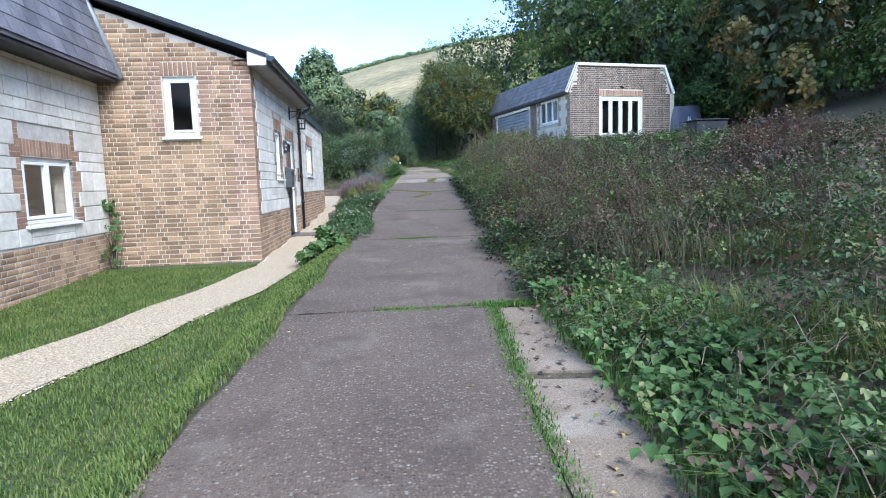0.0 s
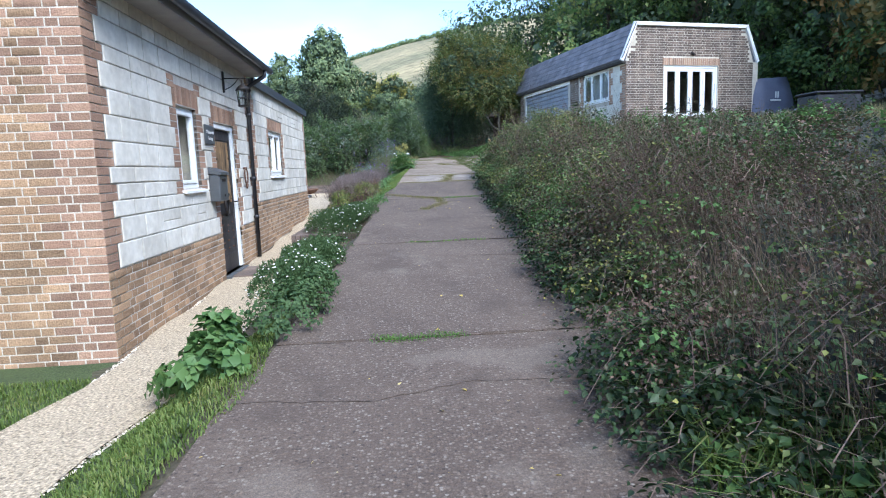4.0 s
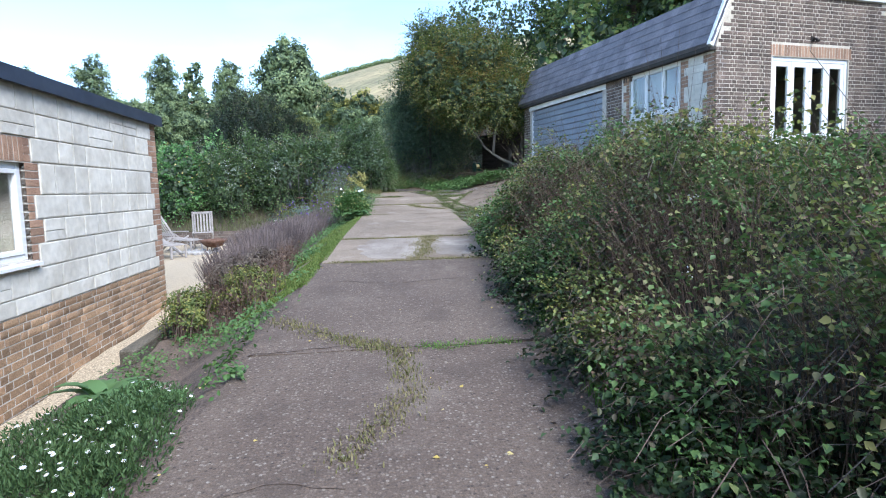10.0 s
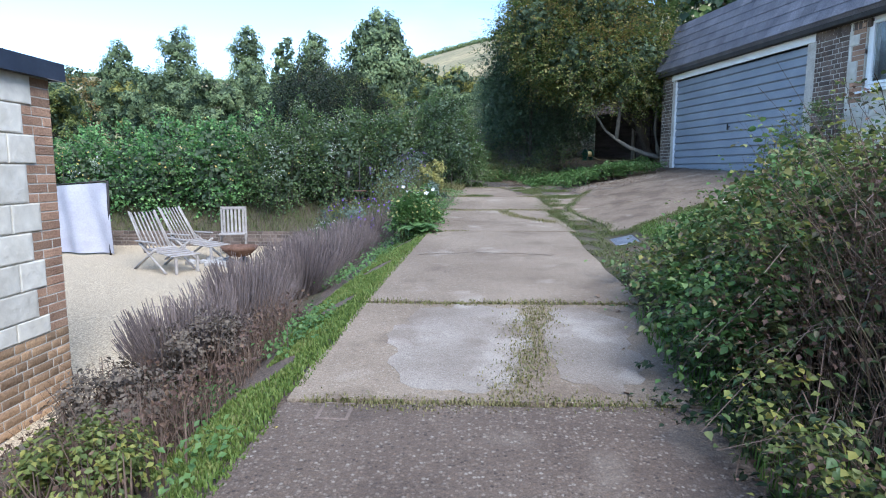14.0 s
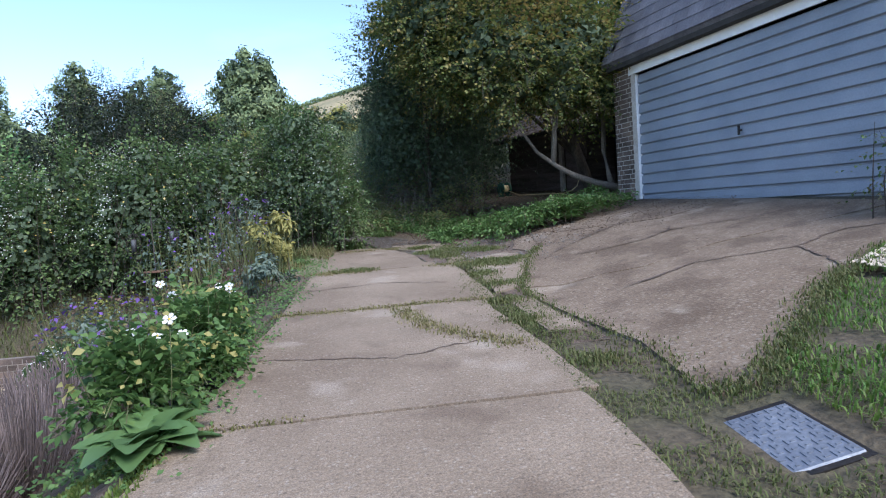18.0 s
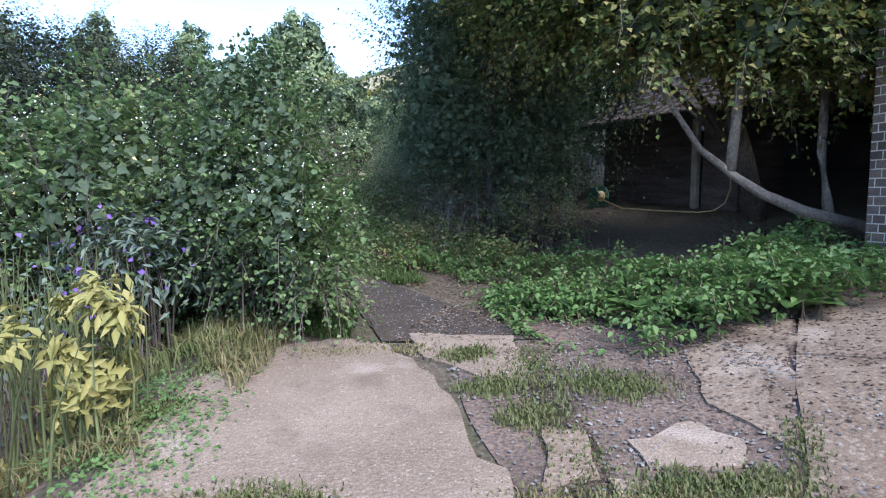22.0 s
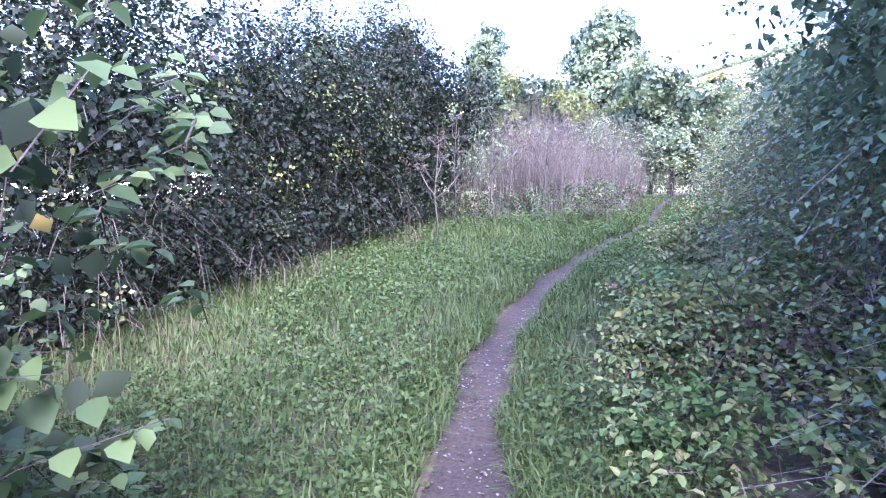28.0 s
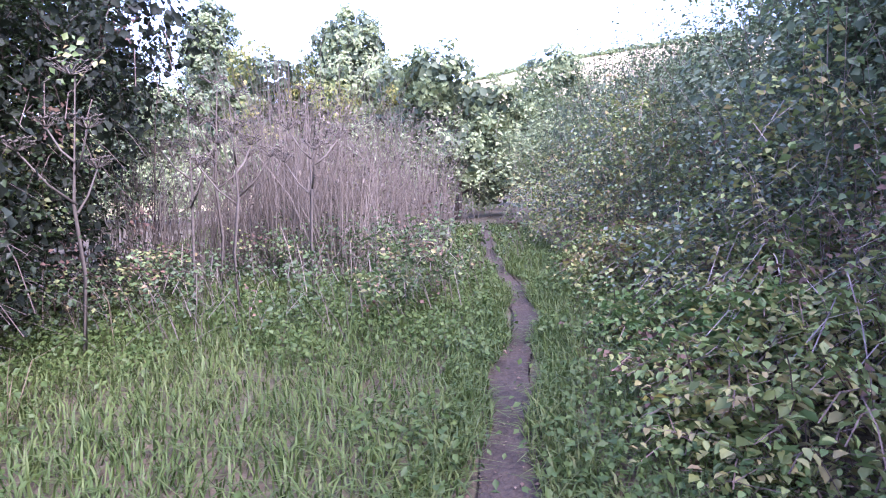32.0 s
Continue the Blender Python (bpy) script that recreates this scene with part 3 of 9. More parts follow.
def blade_mesh(points, height, width=0.006, lean=0.35, head=None):
    """Bent grass blades of three points' width: two triangles each."""
    n = len(points)
    a = rng.uniform(0, 2 * np.pi, n)
    d = np.stack([np.cos(a), np.sin(a), np.zeros(n)], 1)
    s = np.stack([-np.sin(a), np.cos(a), np.zeros(n)], 1)
    h = np.broadcast_to(np.asarray(height, float).reshape(-1, 1), (n, 1)) * rng.uniform(0.5, 1.2, (n, 1))
    k = rng.uniform(0.1, 1.0, (n, 1)) * lean * h
    z = np.array([[0, 0, 1.0]])
    w = width * rng.uniform(0.6, 1.4, (n, 1))
    mid = points + z * h * 0.55 + d * k * 0.3
    tip = points + z * h * (0.98 - 0.35 * np.minimum(lean, 1.6) * (k / np.maximum(lean * h, 1e-6))) + d * k
    v = np.stack([points - s * w * 0.5, points + s * w * 0.5, mid + s * w * 0.5, tip, mid - s * w * 0.5], 1).reshape(-1, 3)
    i = np.arange(n)[:, None] * 5
    f = np.concatenate([i + [0, 1, 2], i + [0, 2, 4], i + [4, 2, 3]], 1).reshape(-1, 3)
    return v, f


def stem_mesh(points, height, radius, lean=0.3, way=None, kinks=2):
    """Thin three-sided stems that taper and bend; way leans them all to one side."""
    n = len(points)
    a = rng.uniform(0, 2 * np.pi, n)
    d = np.stack([np.cos(a), np.sin(a), np.zeros(n)], 1) * lean * rng.uniform(0, 1, (n, 1))
    if way is not None:
        d = d + np.asarray(way, float)[None]
    h = np.broadcast_to(np.asarray(height, float).reshape(-1, 1), (n, 1)) * rng.uniform(0.6, 1.15, (n, 1))
    r = np.broadcast_to(np.asarray(radius, float).reshape(-1, 1), (n, 1))
    rows = []
    for j in range(kinks + 1):
        q = j / kinks
        c = points + np.array([[0, 0, 1.0]]) * h * q + d * h * q ** 1.7 + (rng.normal(0, 0.012, (n, 3)) * h if 0 < j else 0)
        for k in range(3):
            g = 2 * np.pi * k / 3
            rows.append(c + np.array([[math.cos(g), math.sin(g), 0]]) * r * (1 - 0.75 * q))
    v = np.stack(rows, 1).reshape(-1, 3)
    i = np.arange(n)[:, None] * (3 * (kinks + 1))
    f = []
    for j in range(kinks):
        for k in range(3):
            p, q = j * 3 + k, j * 3 + (k + 1) % 3
            f += [i + [p, q, q + 3], i + [p, q + 3, p + 3]]
    return v, np.concatenate(f, 1).reshape(-1, 3)


def blob_points(blobs, n, rough=0.22, inner=0.25, low=-1.0, seed=0, lumps=True):
    """Points and outward directions on uneven lumps (x, y, z, rx, ry, rz); a share of them lies inside."""
    b = np.asarray(blobs, float)
    area = (b[:, 3] * b[:, 4] + b[:, 3] * b[:, 5] + b[:, 4] * b[:, 5])
    pick = rng.choice(len(b), n, p=area / area.sum())
    d = unit(rng.normal(0, 1, (n, 3)))
    d[:, 2] = np.where(d[:, 2] < low, -d[:, 2], d[:, 2])
    off = b[pick, :3] * 1.3 + seed
    wave = np.sin(d[:, 0] * 5 + off[:, 0]) * np.sin(d[:, 1] * 6 + off[:, 1]) * np.sin(d[:, 2] * 5 + off[:, 2])
    r = 1 + rough * wave + rough * 0.5 * rng.normal(0, 1, n) * 0.6
    ins = rng.uniform(0, 1, n) < inner
    r = np.where(ins, r * rng.uniform(0.45, 0.95, n), r)
    p = b[pick, :3] + d * b[pick, 3:6] * r[:, None]
    k = max(1, n // 40)
    if lumps and n > 600:
        c = rng.integers(0, k, n)
        size = np.minimum(b[pick[c], 3:6].mean(1), 2.2 if b[:, 3].max() < 2.5 else 9.0) * 0.12
        p = p[c] + np.clip(rng.normal(0, 1, (n, 3)), -1.9, 1.9) * size[:, None]
        d = d[c]
    return p, d


def sprigs(start, way, length, m, leaf, aspect=0.62, round=False, sag=0.5, tuft=0.0, fade=0.35):
    """Shoots from start along way that sag under their weight, with m leaves set along them on both sides. Returns leaves and shoots."""
    n = len(start)
    way = unit(way + rng.normal(0, 0.28, (n, 3)))
    L = np.broadcast_to(np.asarray(length, float).reshape(-1, 1), (n, 1)) * rng.uniform(0.45, 1.35, (n, 1))
    side = unit(np.cross(way, np.tile([0.05, 0.03, 1.0], (n, 1))) + 1e-4)
    top = np.cross(side, way)
    fall = np.array([[0, 0, -1.0]]) * sag * L * rng.uniform(0.3, 1.2, (n, 1))
    pts, along, face, size = [], [], [], []
    for j in range(m):
        q = np.clip((j + 0.6) / m + rng.normal(0, 0.04, (n, 1)), 0.03, 1.0)
        p = start + way * L * q + fall * q ** 2
        s = (1 if j % 2 else -1)
        a = side * s * rng.uniform(0.5, 1.1, (n, 1)) + way * (0.25 + 0.7 * (j == m - 1)) + top * rng.uniform(-0.3, 0.3, (n, 1)) + np.array([[0, 0, -0.35]])
        pts.append(p + side * s * 0.01 + rng.normal(0, 0.012, (n, 3)))
        along.append(a)
        face.append(top + np.array([[0, 0, 0.6]]))
        size.append(np.broadcast_to(leaf * (1 - fade * q), (n, 1)))
    pts, along, face, size = [np.stack(k, 1).reshape(n * m, -1) for k in (pts, along, face, size)]
    leaves = leaf_mesh(pts, face, size, aspect, round=round, along=unit(along + rng.normal(0, 0.2, along.shape)))
    w = 0.0028
    row = [start - side * w, start + side * w]
    for q in (0.5, 1.0):
        c = start + way * L * q + fall * q ** 2
        row += [c - side * w * 0.8, c + side * w * 0.8]
    v = np.stack(row, 1).reshape(-1, 3)
    i = np.arange(n)[:, None] * 6
    return leaves, (v, np.concatenate([i + [0, 1, 3, 2], i + [2, 3, 5, 4]], 1).reshape(-1, 4)), pts


def shoot_count(n, m):
    return max(8, n // m)


def join(*pairs):
    """Several (verts, faces) as one."""
    v, f, at = [], [], 0
    for a, b in pairs:
        v.append(a)
        f.append(b + at)
        at += len(a)
    return np.concatenate(v), np.concatenate(f)


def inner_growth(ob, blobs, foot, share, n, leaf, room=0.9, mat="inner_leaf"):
    """The dense inside of a bush: larger leaves deep between the shoots, shade put into their darker colour."""
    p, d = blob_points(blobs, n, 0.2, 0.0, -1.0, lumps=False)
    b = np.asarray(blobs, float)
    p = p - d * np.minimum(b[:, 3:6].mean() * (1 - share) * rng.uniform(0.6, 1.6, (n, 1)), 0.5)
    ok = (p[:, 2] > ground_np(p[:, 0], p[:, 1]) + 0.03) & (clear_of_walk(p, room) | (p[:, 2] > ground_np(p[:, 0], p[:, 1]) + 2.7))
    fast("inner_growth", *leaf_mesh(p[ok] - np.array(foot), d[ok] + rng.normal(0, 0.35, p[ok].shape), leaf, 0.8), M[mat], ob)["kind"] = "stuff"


def tree(name, label, foot, height, blobs, n, leaf, mat, bark="bark", trunk=0.18, lean=(0, 0), limbs=7, low=-1.0, inner=0.3, rough=0.25, category="tree", group="", shoot=0.0, aspect=0.62, round=False, core=0.0):
    ob = thing(name, label, category, group, foot)
    fx, fy, fz = foot
    bm = bmesh.new()
    top = Vector((lean[0], lean[1], height * 0.62))
    pts = [Vector((0, 0, -0.2)) + (top + Vector((0, 0, 0.2))) * q + Vector((0.15 * math.sin(q * 5), 0.12 * math.cos(q * 4) - 0.12, 0)) * trunk * 4 for q in (0, 0.25, 0.5, 0.75, 1)]
    tube(bm, pts, [trunk * 1.35, trunk, trunk * 0.85, trunk * 0.65, trunk * 0.35], 9)
    part("trunk", bm, M[bark], ob)
    bl = np.asarray(blobs, float)
    for k in range(min(limbs, len(bl))):
        b = bl[k]
        start = pts[1 + k % 3]
        end = Vector((b[0] - fx, b[1] - fy, b[2] - fz))
        mid = start.lerp(end, 0.5) + Vector((0, 0, 0.12 * (end - start).length))
        bm = bmesh.new()
        tube(bm, [start, start.lerp(mid, 0.6), mid, mid.lerp(end, 0.6), end], [trunk * 0.5, trunk * 0.4, trunk * 0.3, trunk * 0.18, trunk * 0.06], 6)
        part("limb", bm, M[bark], ob)
    if shoot:
        m = 11
        p, d = blob_points(bl, n // m, rough, inner, low, lumps=False)
        ok = clear_of_walk(p, 1.1) | (p[:, 2] > ground_np(p[:, 0], p[:, 1]) + 2.6)
        lv, st, q = sprigs(p[ok] - np.array(foot) - d[ok] * shoot * 0.4, d[ok] + np.array([[0, 0, 0.15]]), shoot, m, leaf, aspect, round, 0.28)
        crown_ob = fast("crown", *lv, M[mat], ob)
        fast("twig_work", *st, M[bark], crown_ob)["kind"] = "stuff"
        if core:
            inner_growth(ob, bl, foot, core, int(n * 0.34), leaf * 1.5)
        return ob
    p, d = blob_points(bl, n, rough, inner, low)
    ok = clear_of_walk(p, 0.9) | (p[:, 2] > ground_np(p[:, 0], p[:, 1]) + 2.6)
    p, d = p[ok], d[ok]
    v, f = leaf_mesh(p - np.array(foot), d + np.array([[0, 0, 0.35]]), leaf)
    fast("crown", v, f, M[mat], ob)
    if core:
        inner_growth(ob, bl, foot, core, int(n * 0.3), leaf * 1.5)
    return ob


def bush(name, label, blobs, n, leaf, mat, category="bush", group="", twigs=60, twig_mat="bark", low=-0.5, inner=0.35, rough=0.25, aspect=0.62, extra=(), kind="", round=False, shoot=0.0, sag=0.5, core=0.0, deep="inner_leaf", room=0.62):
    """A shrub: leaves on lumps, thin branches from its foot, and extra sprigs of (count, size, material, name)."""
    b = np.asarray(blobs, float)
    c = b[:, :3].mean(0)
    foot = (c[0], c[1], ground(c[0], c[1]))
    ob = thing(name, label, category, group, foot, kind=kind)
    if shoot:
        m = 9
        p, d = blob_points(b, n // m, rough, inner, low, lumps=False)
        keep = (p[:, 2] > ground_np(p[:, 0], p[:, 1]) + 0.02) & clear_of_walk(p, room)
        lv, st, q = sprigs(p[keep] - np.array(foot) - d[keep] * shoot * 0.45, d[keep] + np.array([[0, 0, 0.3]]), shoot, m, leaf, aspect, round, sag)
        leafage = fast("foliage", *lv, M[mat], ob)
        fast("twig_work", *st, M[twig_mat], leafage)["kind"] = "stuff"
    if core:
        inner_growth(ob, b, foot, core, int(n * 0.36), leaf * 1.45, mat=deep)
    if not shoot:
        p, d = blob_points(b, n, rough, inner, low)
        keep = (p[:, 2] > ground_np(p[:, 0], p[:, 1]) + 0.02) & clear_of_walk(p)
        p, d = p[keep], d[keep]
        v, f = leaf_mesh(p - np.array(foot), d + np.array([[0, 0, 0.5]]), leaf, aspect, round=round)
        fast("foliage", v, f, M[mat], ob)
    if twigs:
        pick = rng.integers(0, len(b), twigs)
        q = b[pick, :2] + rng.normal(0, 0.45, (twigs, 2)) * b[pick, 3:5]
        z = ground_np(q[:, 0], q[:, 1]) - 0.03
        tp = np.column_stack([q, z]) - np.array(foot)
        h = np.maximum(b[pick, 2] + b[pick, 5] * 0.8 - z, 0.3)
        ok = clear_of_walk(np.column_stack([q, z]), 1.25)
        tp, h = tp[ok], h[ok]
        v, f = stem_mesh(tp, h, 0.009, 0.35)
        fast("branchwork", v, f, M[twig_mat], ob)["kind"] = "stuff"
    for count, size, em, ename in extra:
        p, d = blob_points(b, count, rough * 0.6, 0.0, -0.1)
        p = p + d * 0.05
        keep = (p[:, 2] > ground_np(p[:, 0], p[:, 1]) + 0.1) & clear_of_walk(p)
        v, f = leaf_mesh((p - np.array(foot))[keep], d[keep] + np.array([[0, 0, 0.3]]), size, 0.72)
        fast(ename, v, f, M[em], ob)["kind"] = "stuff"
    return ob


def leaf_strip(length, width, arch, fold=0.25, rows=5):
    """One arching leaf with a folded midrib, its base at the origin, growing along x."""
    v, f = [], []
    for j in range(rows + 1):
        q = j / rows
        w = width * 0.5 * (math.sin(math.pi * min(q * 0.92 + 0.06, 1.0)) ** 0.7)
        a = arch[0] + (arch[1] - arch[0]) * q
        x = length * q * math.cos(0.5 * (arch[0] + a))
        z = length * q * math.sin(0.5 * (arch[0] + a))
        v += [(x, -w, z + w * fold), (x, 0, z), (x, w, z + w * fold)]
        if j:
            k = 3 * j
            f += [(k - 3, k - 2, k + 1, k), (k - 2, k - 1, k + 2, k + 1)]
    return np.array(v), np.array(f)


def rosette(name, label, at, count, length, width, mat, rise=(0.9, -0.3), seed=0, category="plant", group=""):
    """A plant of large arching leaves, each a leaf of its own."""
    ob = thing(name, label, category, group, at)
    r = random.Random(seed)
    for k in range(count):
        q = (k + 0.5) / count
        up = rise[0] * (0.45 + 0.75 * q) + r.uniform(-0.12, 0.12)
        v, f = leaf_strip(length * r.uniform(0.75, 1.15) * (1.05 - 0.25 * q), width * r.uniform(0.8, 1.15), (up, rise[1] + r.uniform(-0.25, 0.2)))
        lf = fast("leaf", v, f, M[mat], ob, True)
        lf.matrix_local = pose(r.uniform(-0.03, 0.03), r.uniform(-0.03, 0.03), 0.0, r.uniform(-14, 14), 0, k * 137.5 + r.uniform(-15, 15))
    return ob


def blossom(ob, at, size, petals, tilt, mat="petal", stalk=0.0):
    """An open flower of separate round petals about a yellow eye, as a part of its plant."""
    v, f = [], []
    for k in range(petals):
        a = 2 * math.pi * k / petals
        c, d = math.cos(a), math.sin(a)
        i = len(v)
        for x, w, z in ((0.10, 0.0, 0.0), (0.45, 0.30, 0.05), (0.82, 0.34, 0.10), (1.0, 0.0, 0.06), (0.82, -0.34, 0.10), (0.45, -0.30, 0.05)):
            v.append(((x * c - w * d) * size, (x * d + w * c) * size, z * size))
        f += [(i, i + 1, i + 2, i + 3), (i, i + 3, i + 4, i + 5)]
    fl = fast("flower", np.array(v), np.array(f), M[mat], ob)
    fl.matrix_local = Matrix.Translation(Vector(at)) @ pose(0, 0, 0, tilt[0], tilt[1], 0)
    bm = bmesh.new()
    bmesh.ops.create_icosphere(bm, subdivisions=1, radius=size * 0.2, matrix=Matrix.Translation((0, 0, size * 0.06)))
    part("eye", bm, M["pollen"], fl)
    return fl


# ---- the lie of the land ----
DY = [-60, -6, 0, 5, 9.6, 17.3, 20.2, 21.9, 27.3, 29, 31, 33, 36, 40, 46, 60, 130]
DZ = [-3.0, -0.32, -0.03, 0.22, 0.46, 1.08, 1.31, 1.47, 1.80, 1.97, 2.12, 2.22, 2.50, 2.97, 3.6, 4.2, 7.0]
LY = [-60, -6, 0, 5, 10.7, 16.2, 22, 24, 30, 31, 32, 33.5, 36, 38, 40, 46, 60, 130]
LZ = [-3.2, -0.5, -0.28, -0.12, 0.08, 0.22, 0.50, 0.66, 0.72, 1.05, 1.6, 2.15, 2.55, 2.80, 3.04, 3.6, 3.9, 5.5]
GARAGE = (9.61, 23.7, 2.42, 11.0)


PATH_Y = [30.6, 31.1, 32.1, 32.7, 33.1, 33.5, 33.95, 34.6, 35.3, 36.05, 37, 38, 39, 40.1, 40.7, 41.3, 42, 42.8, 43.3, 46]
PATH_X = [4.6, 4.45, 4.12, 3.78, 3.56, 3.33, 3.10, 2.84, 2.60, 2.40, 2.28, 2.26, 2.32, 2.47, 2.58, 2.64, 2.68, 2.58, 2.55, 2.6]


def edge_left(y):
    return 0.83 + 0.0815 * y


def edge_right(y):
    return np.interp(y, [-10, 5.4, 12, 20, 40], [2.5, 3.45, 4.15, 4.55, 6.3])


def step(a, b, x):
    q = np.clip((x - a) / (b - a), 0, 1)
    return q * q * (3 - 2 * q)


def ground_np(x, y):
    x, y = np.asarray(x, float), np.asarray(y, float)
    d = np.interp(y, DY, DZ)
    low = np.interp(y, LY, LZ)
    el, er = edge_left(np.minimum(y, 32)) - 0.25 * step(28.2, 29.1, y), edge_right(y)
    inner = np.interp(y, [0, 9, 11, 13.2, 13.9, 15.2, 15.5, 30, 36], [0.35, 0.55, 0.95, 1.0, 1.80, 1.80, 0.85, 1.0, 2.0])
    bedded = step(15.2, 15.6, y) * (1 - step(28, 30.5, y))
    z = low + (d - low) * (step(inner, el - 0.05, x) * (1 - bedded) + np.clip((x - inner) / (el - 0.05 - inner), 0, 1) * bedded)
    bed = step(0.80, 0.90, x) * step(15.2, 15.4, y) * (1 - step(28.6, 30.4, y)) * (x < el)
    z = np.maximum(z, low + 0.34 * bed)
    bank = np.interp(y, [-10, 5, 12, 21, 23, 26, 33, 37, 45], [0.19, 0.20, 0.19, 0.19, 0.17, 0.17, 0.16, 0.14, 0.14])
    over = np.maximum(x - er, 0)
    start = np.interp(y, [8, 16, 34, 42], [6, 11.5, 11.5, 6])
    rise = bank * np.minimum(over, 6) + 0.05 * np.clip(over - 6, 0, start - 6) + 0.33 * np.maximum(over - start, 0)
    z = z + rise * step(0, 0.7, over)
    z = z - 0.05 * np.maximum(-x - 6, 0) * step(6, 30, -x)
    return z


def ground(x, y):
    return float(ground_np(x, y))


def sheet(name, xs, ys, lift, material, parent=None, keep=None, label=""):
    """A sheet that follows the land over the grid xs by ys."""
    X, Y = np.meshgrid(xs, ys)
    Z = ground_np(X, Y) + lift(X, Y)
    v = np.stack([X, Y, Z], -1).reshape(-1, 3)
    i = np.arange(len(xs) * len(ys)).reshape(len(ys), len(xs))
    f = np.stack([i[:-1, :-1], i[:-1, 1:], i[1:, 1:], i[1:, :-1]], -1).reshape(-1, 4)
    if keep is not None:
        c = v[f].mean(1)
        f = f[keep(c[:, 0], c[:, 1])]
    return fast(name, v, f, material, parent, True, label)


xs = np.unique(np.concatenate([np.linspace(-400, -30, 20), np.linspace(-30, -6, 25), np.linspace(-6, 12, 73), np.linspace(12, 40, 29), np.linspace(40, 400, 19)]))
ys = np.unique(np.concatenate([np.linspace(-300, -12, 18), np.linspace(-12, 46, 117), np.linspace(46, 130, 30), np.linspace(130, 420, 12)]))
bumpy = lambda X, Y: 0.03 * np.sin(X * 2.1 + Y) * np.sin(Y * 1.7 - X * 0.6) * ((X < edge_left(Y) - 0.3) | (X > edge_right(Y) + 0.3)) * ((X < 4.5) | (Y < 20) | (Y > 32)) * ((X > 3.6) | (X < 0) | (Y > 5.6)) * ((Y < 30.5) | (np.abs(X - np.interp(Y, PATH_Y, PATH_X)) > 0.7)) - 0.03 + 0.008 * ((X > 4.6) & (X < 5.2) & (Y > 21) & (Y < 31)) - 0.05 * ((X > 6.4) & (X < 8.7) & (Y > 25.6) & (Y < 31.2))
tagged(sheet("ground", xs, ys, bumpy, M["ground"]), "rough garden soil and grassy bank", "ground", kind="structure")

# far hills: open downland with a wooded crest
def hill(name, label, line, base_y, mat):
    rows = []
    for x, y, z in line:
        rows.append([(x * q + x * 0.0, base_y + (y - base_y) * q, -4 + (z + 4) * ((q - 0.12) / 0.88) ** 0.85) for q in np.linspace(0.12, 1, 11)])
    v = np.array(rows)
    k = v.shape[1]
    i = np.arange(v.shape[0] * k).reshape(v.shape[0], k)
    f = np.stack([i[:-1, :-1], i[1:, :-1], i[1:, 1:], i[:-1, 1:]], -1).reshape(-1, 4)
    return tagged(fast(name, v.reshape(-1, 3), f, mat, None, True), label, "hill", kind="structure")


hill("backdrop_hill", "sunlit dry-grass hillside with a wooded crest", [(-420, 380, 52), (-330, 400, 60), (-250, 420, 66), (-180, 430, 64), (-120, 430, 60), (-70, 420, 62), (-30, 400, 71), (10, 380, 78), (60, 360, 84), (140, 330, 88), (240, 300, 84), (340, 260, 74)], 60, M["hill_grass"])

# ---- the drive ----
road = tagged(new("road"), "worn exposed-aggregate concrete drive in cast slabs with weedy joints", "drive", kind="structure")
JOINTS = [-6.0, -2.6, 1.35, 5.45, 9.6, 12.9, 17.1, 20.2, 21.8, 25.2, 27.4, 29.05, 30.7]


def slab(name, outline, mat, thick=0.09, lift=0.0, wob=0.012, cut=0.35):
    """A cast slab over the land: an outline of (x, y), cut fine along its edge."""
    pts = []
    for a, b in zip(outline, outline[1:] + outline[:1]):
        L = math.hypot(b[0] - a[0], b[1] - a[1])
        k = max(2, int(L / cut))
        for j in range(k):
            q = j / k
            nx, ny = -(b[1] - a[1]) / L, (b[0] - a[0]) / L
            w = rng.normal(0, wob) if j else 0
            pts.append((a[0] + (b[0] - a[0]) * q + nx * w, a[1] + (b[1] - a[1]) * q + ny * w))
    bm = bmesh.new()
    top = [bm.verts.new((x, y, ground(x, y) + lift)) for x, y in pts]
    low = [bm.verts.new((x, y, ground(x, y) + lift - thick)) for x, y in pts]
    bm.faces.new(top)
    for j in range(len(pts)):
        k = (j + 1) % len(pts)
        bm.faces.new((top[j], low[j], low[k], top[k]))
    bmesh.ops.recalc_face_normals(bm, faces=bm.faces)
    bmesh.ops.triangulate(bm, faces=[f for f in bm.faces if len(f.verts) > 4])
    return part(name, bm, mat, road)


gap = 0.02
for a, b in zip(JOINTS, JOINTS[1:]):
    l0, l1 = edge_left(a), edge_left(b)
    r0, r1 = float(edge_right(a)), float(edge_right(b))
    if a >= 21:
        r0, r1 = min(r0, 4.85), min(r1, 4.75)
    if a > 29:
        slab("slab", [(2.98, 29.07), (3.01, 29.46), (3.02, 30.22), (3.2, 30.69), (3.72, 30.98), (4.06, 30.79), (4.24, 30.39), (4.4, 29.98), (4.44, 29.51), (4.57, 29.28), (4.56, 29.07)], M["concrete_pale"], wob=0.02, cut=0.12)
        continue
    if b < 5.5:
        r0, r1 = float(np.interp(a, [-6, 1.3, 5.5], [2.4, 2.68, 2.98])), float(np.interp(b, [-6, 1.3, 5.5], [2.4, 2.68, 2.98]))
    mat = M["concrete"] if b < 20.5 else M["concrete_pale"]
    slab("slab", [(l0, a + gap), (r0, a + gap), (r1, b - gap), (l1, b - gap)], mat)
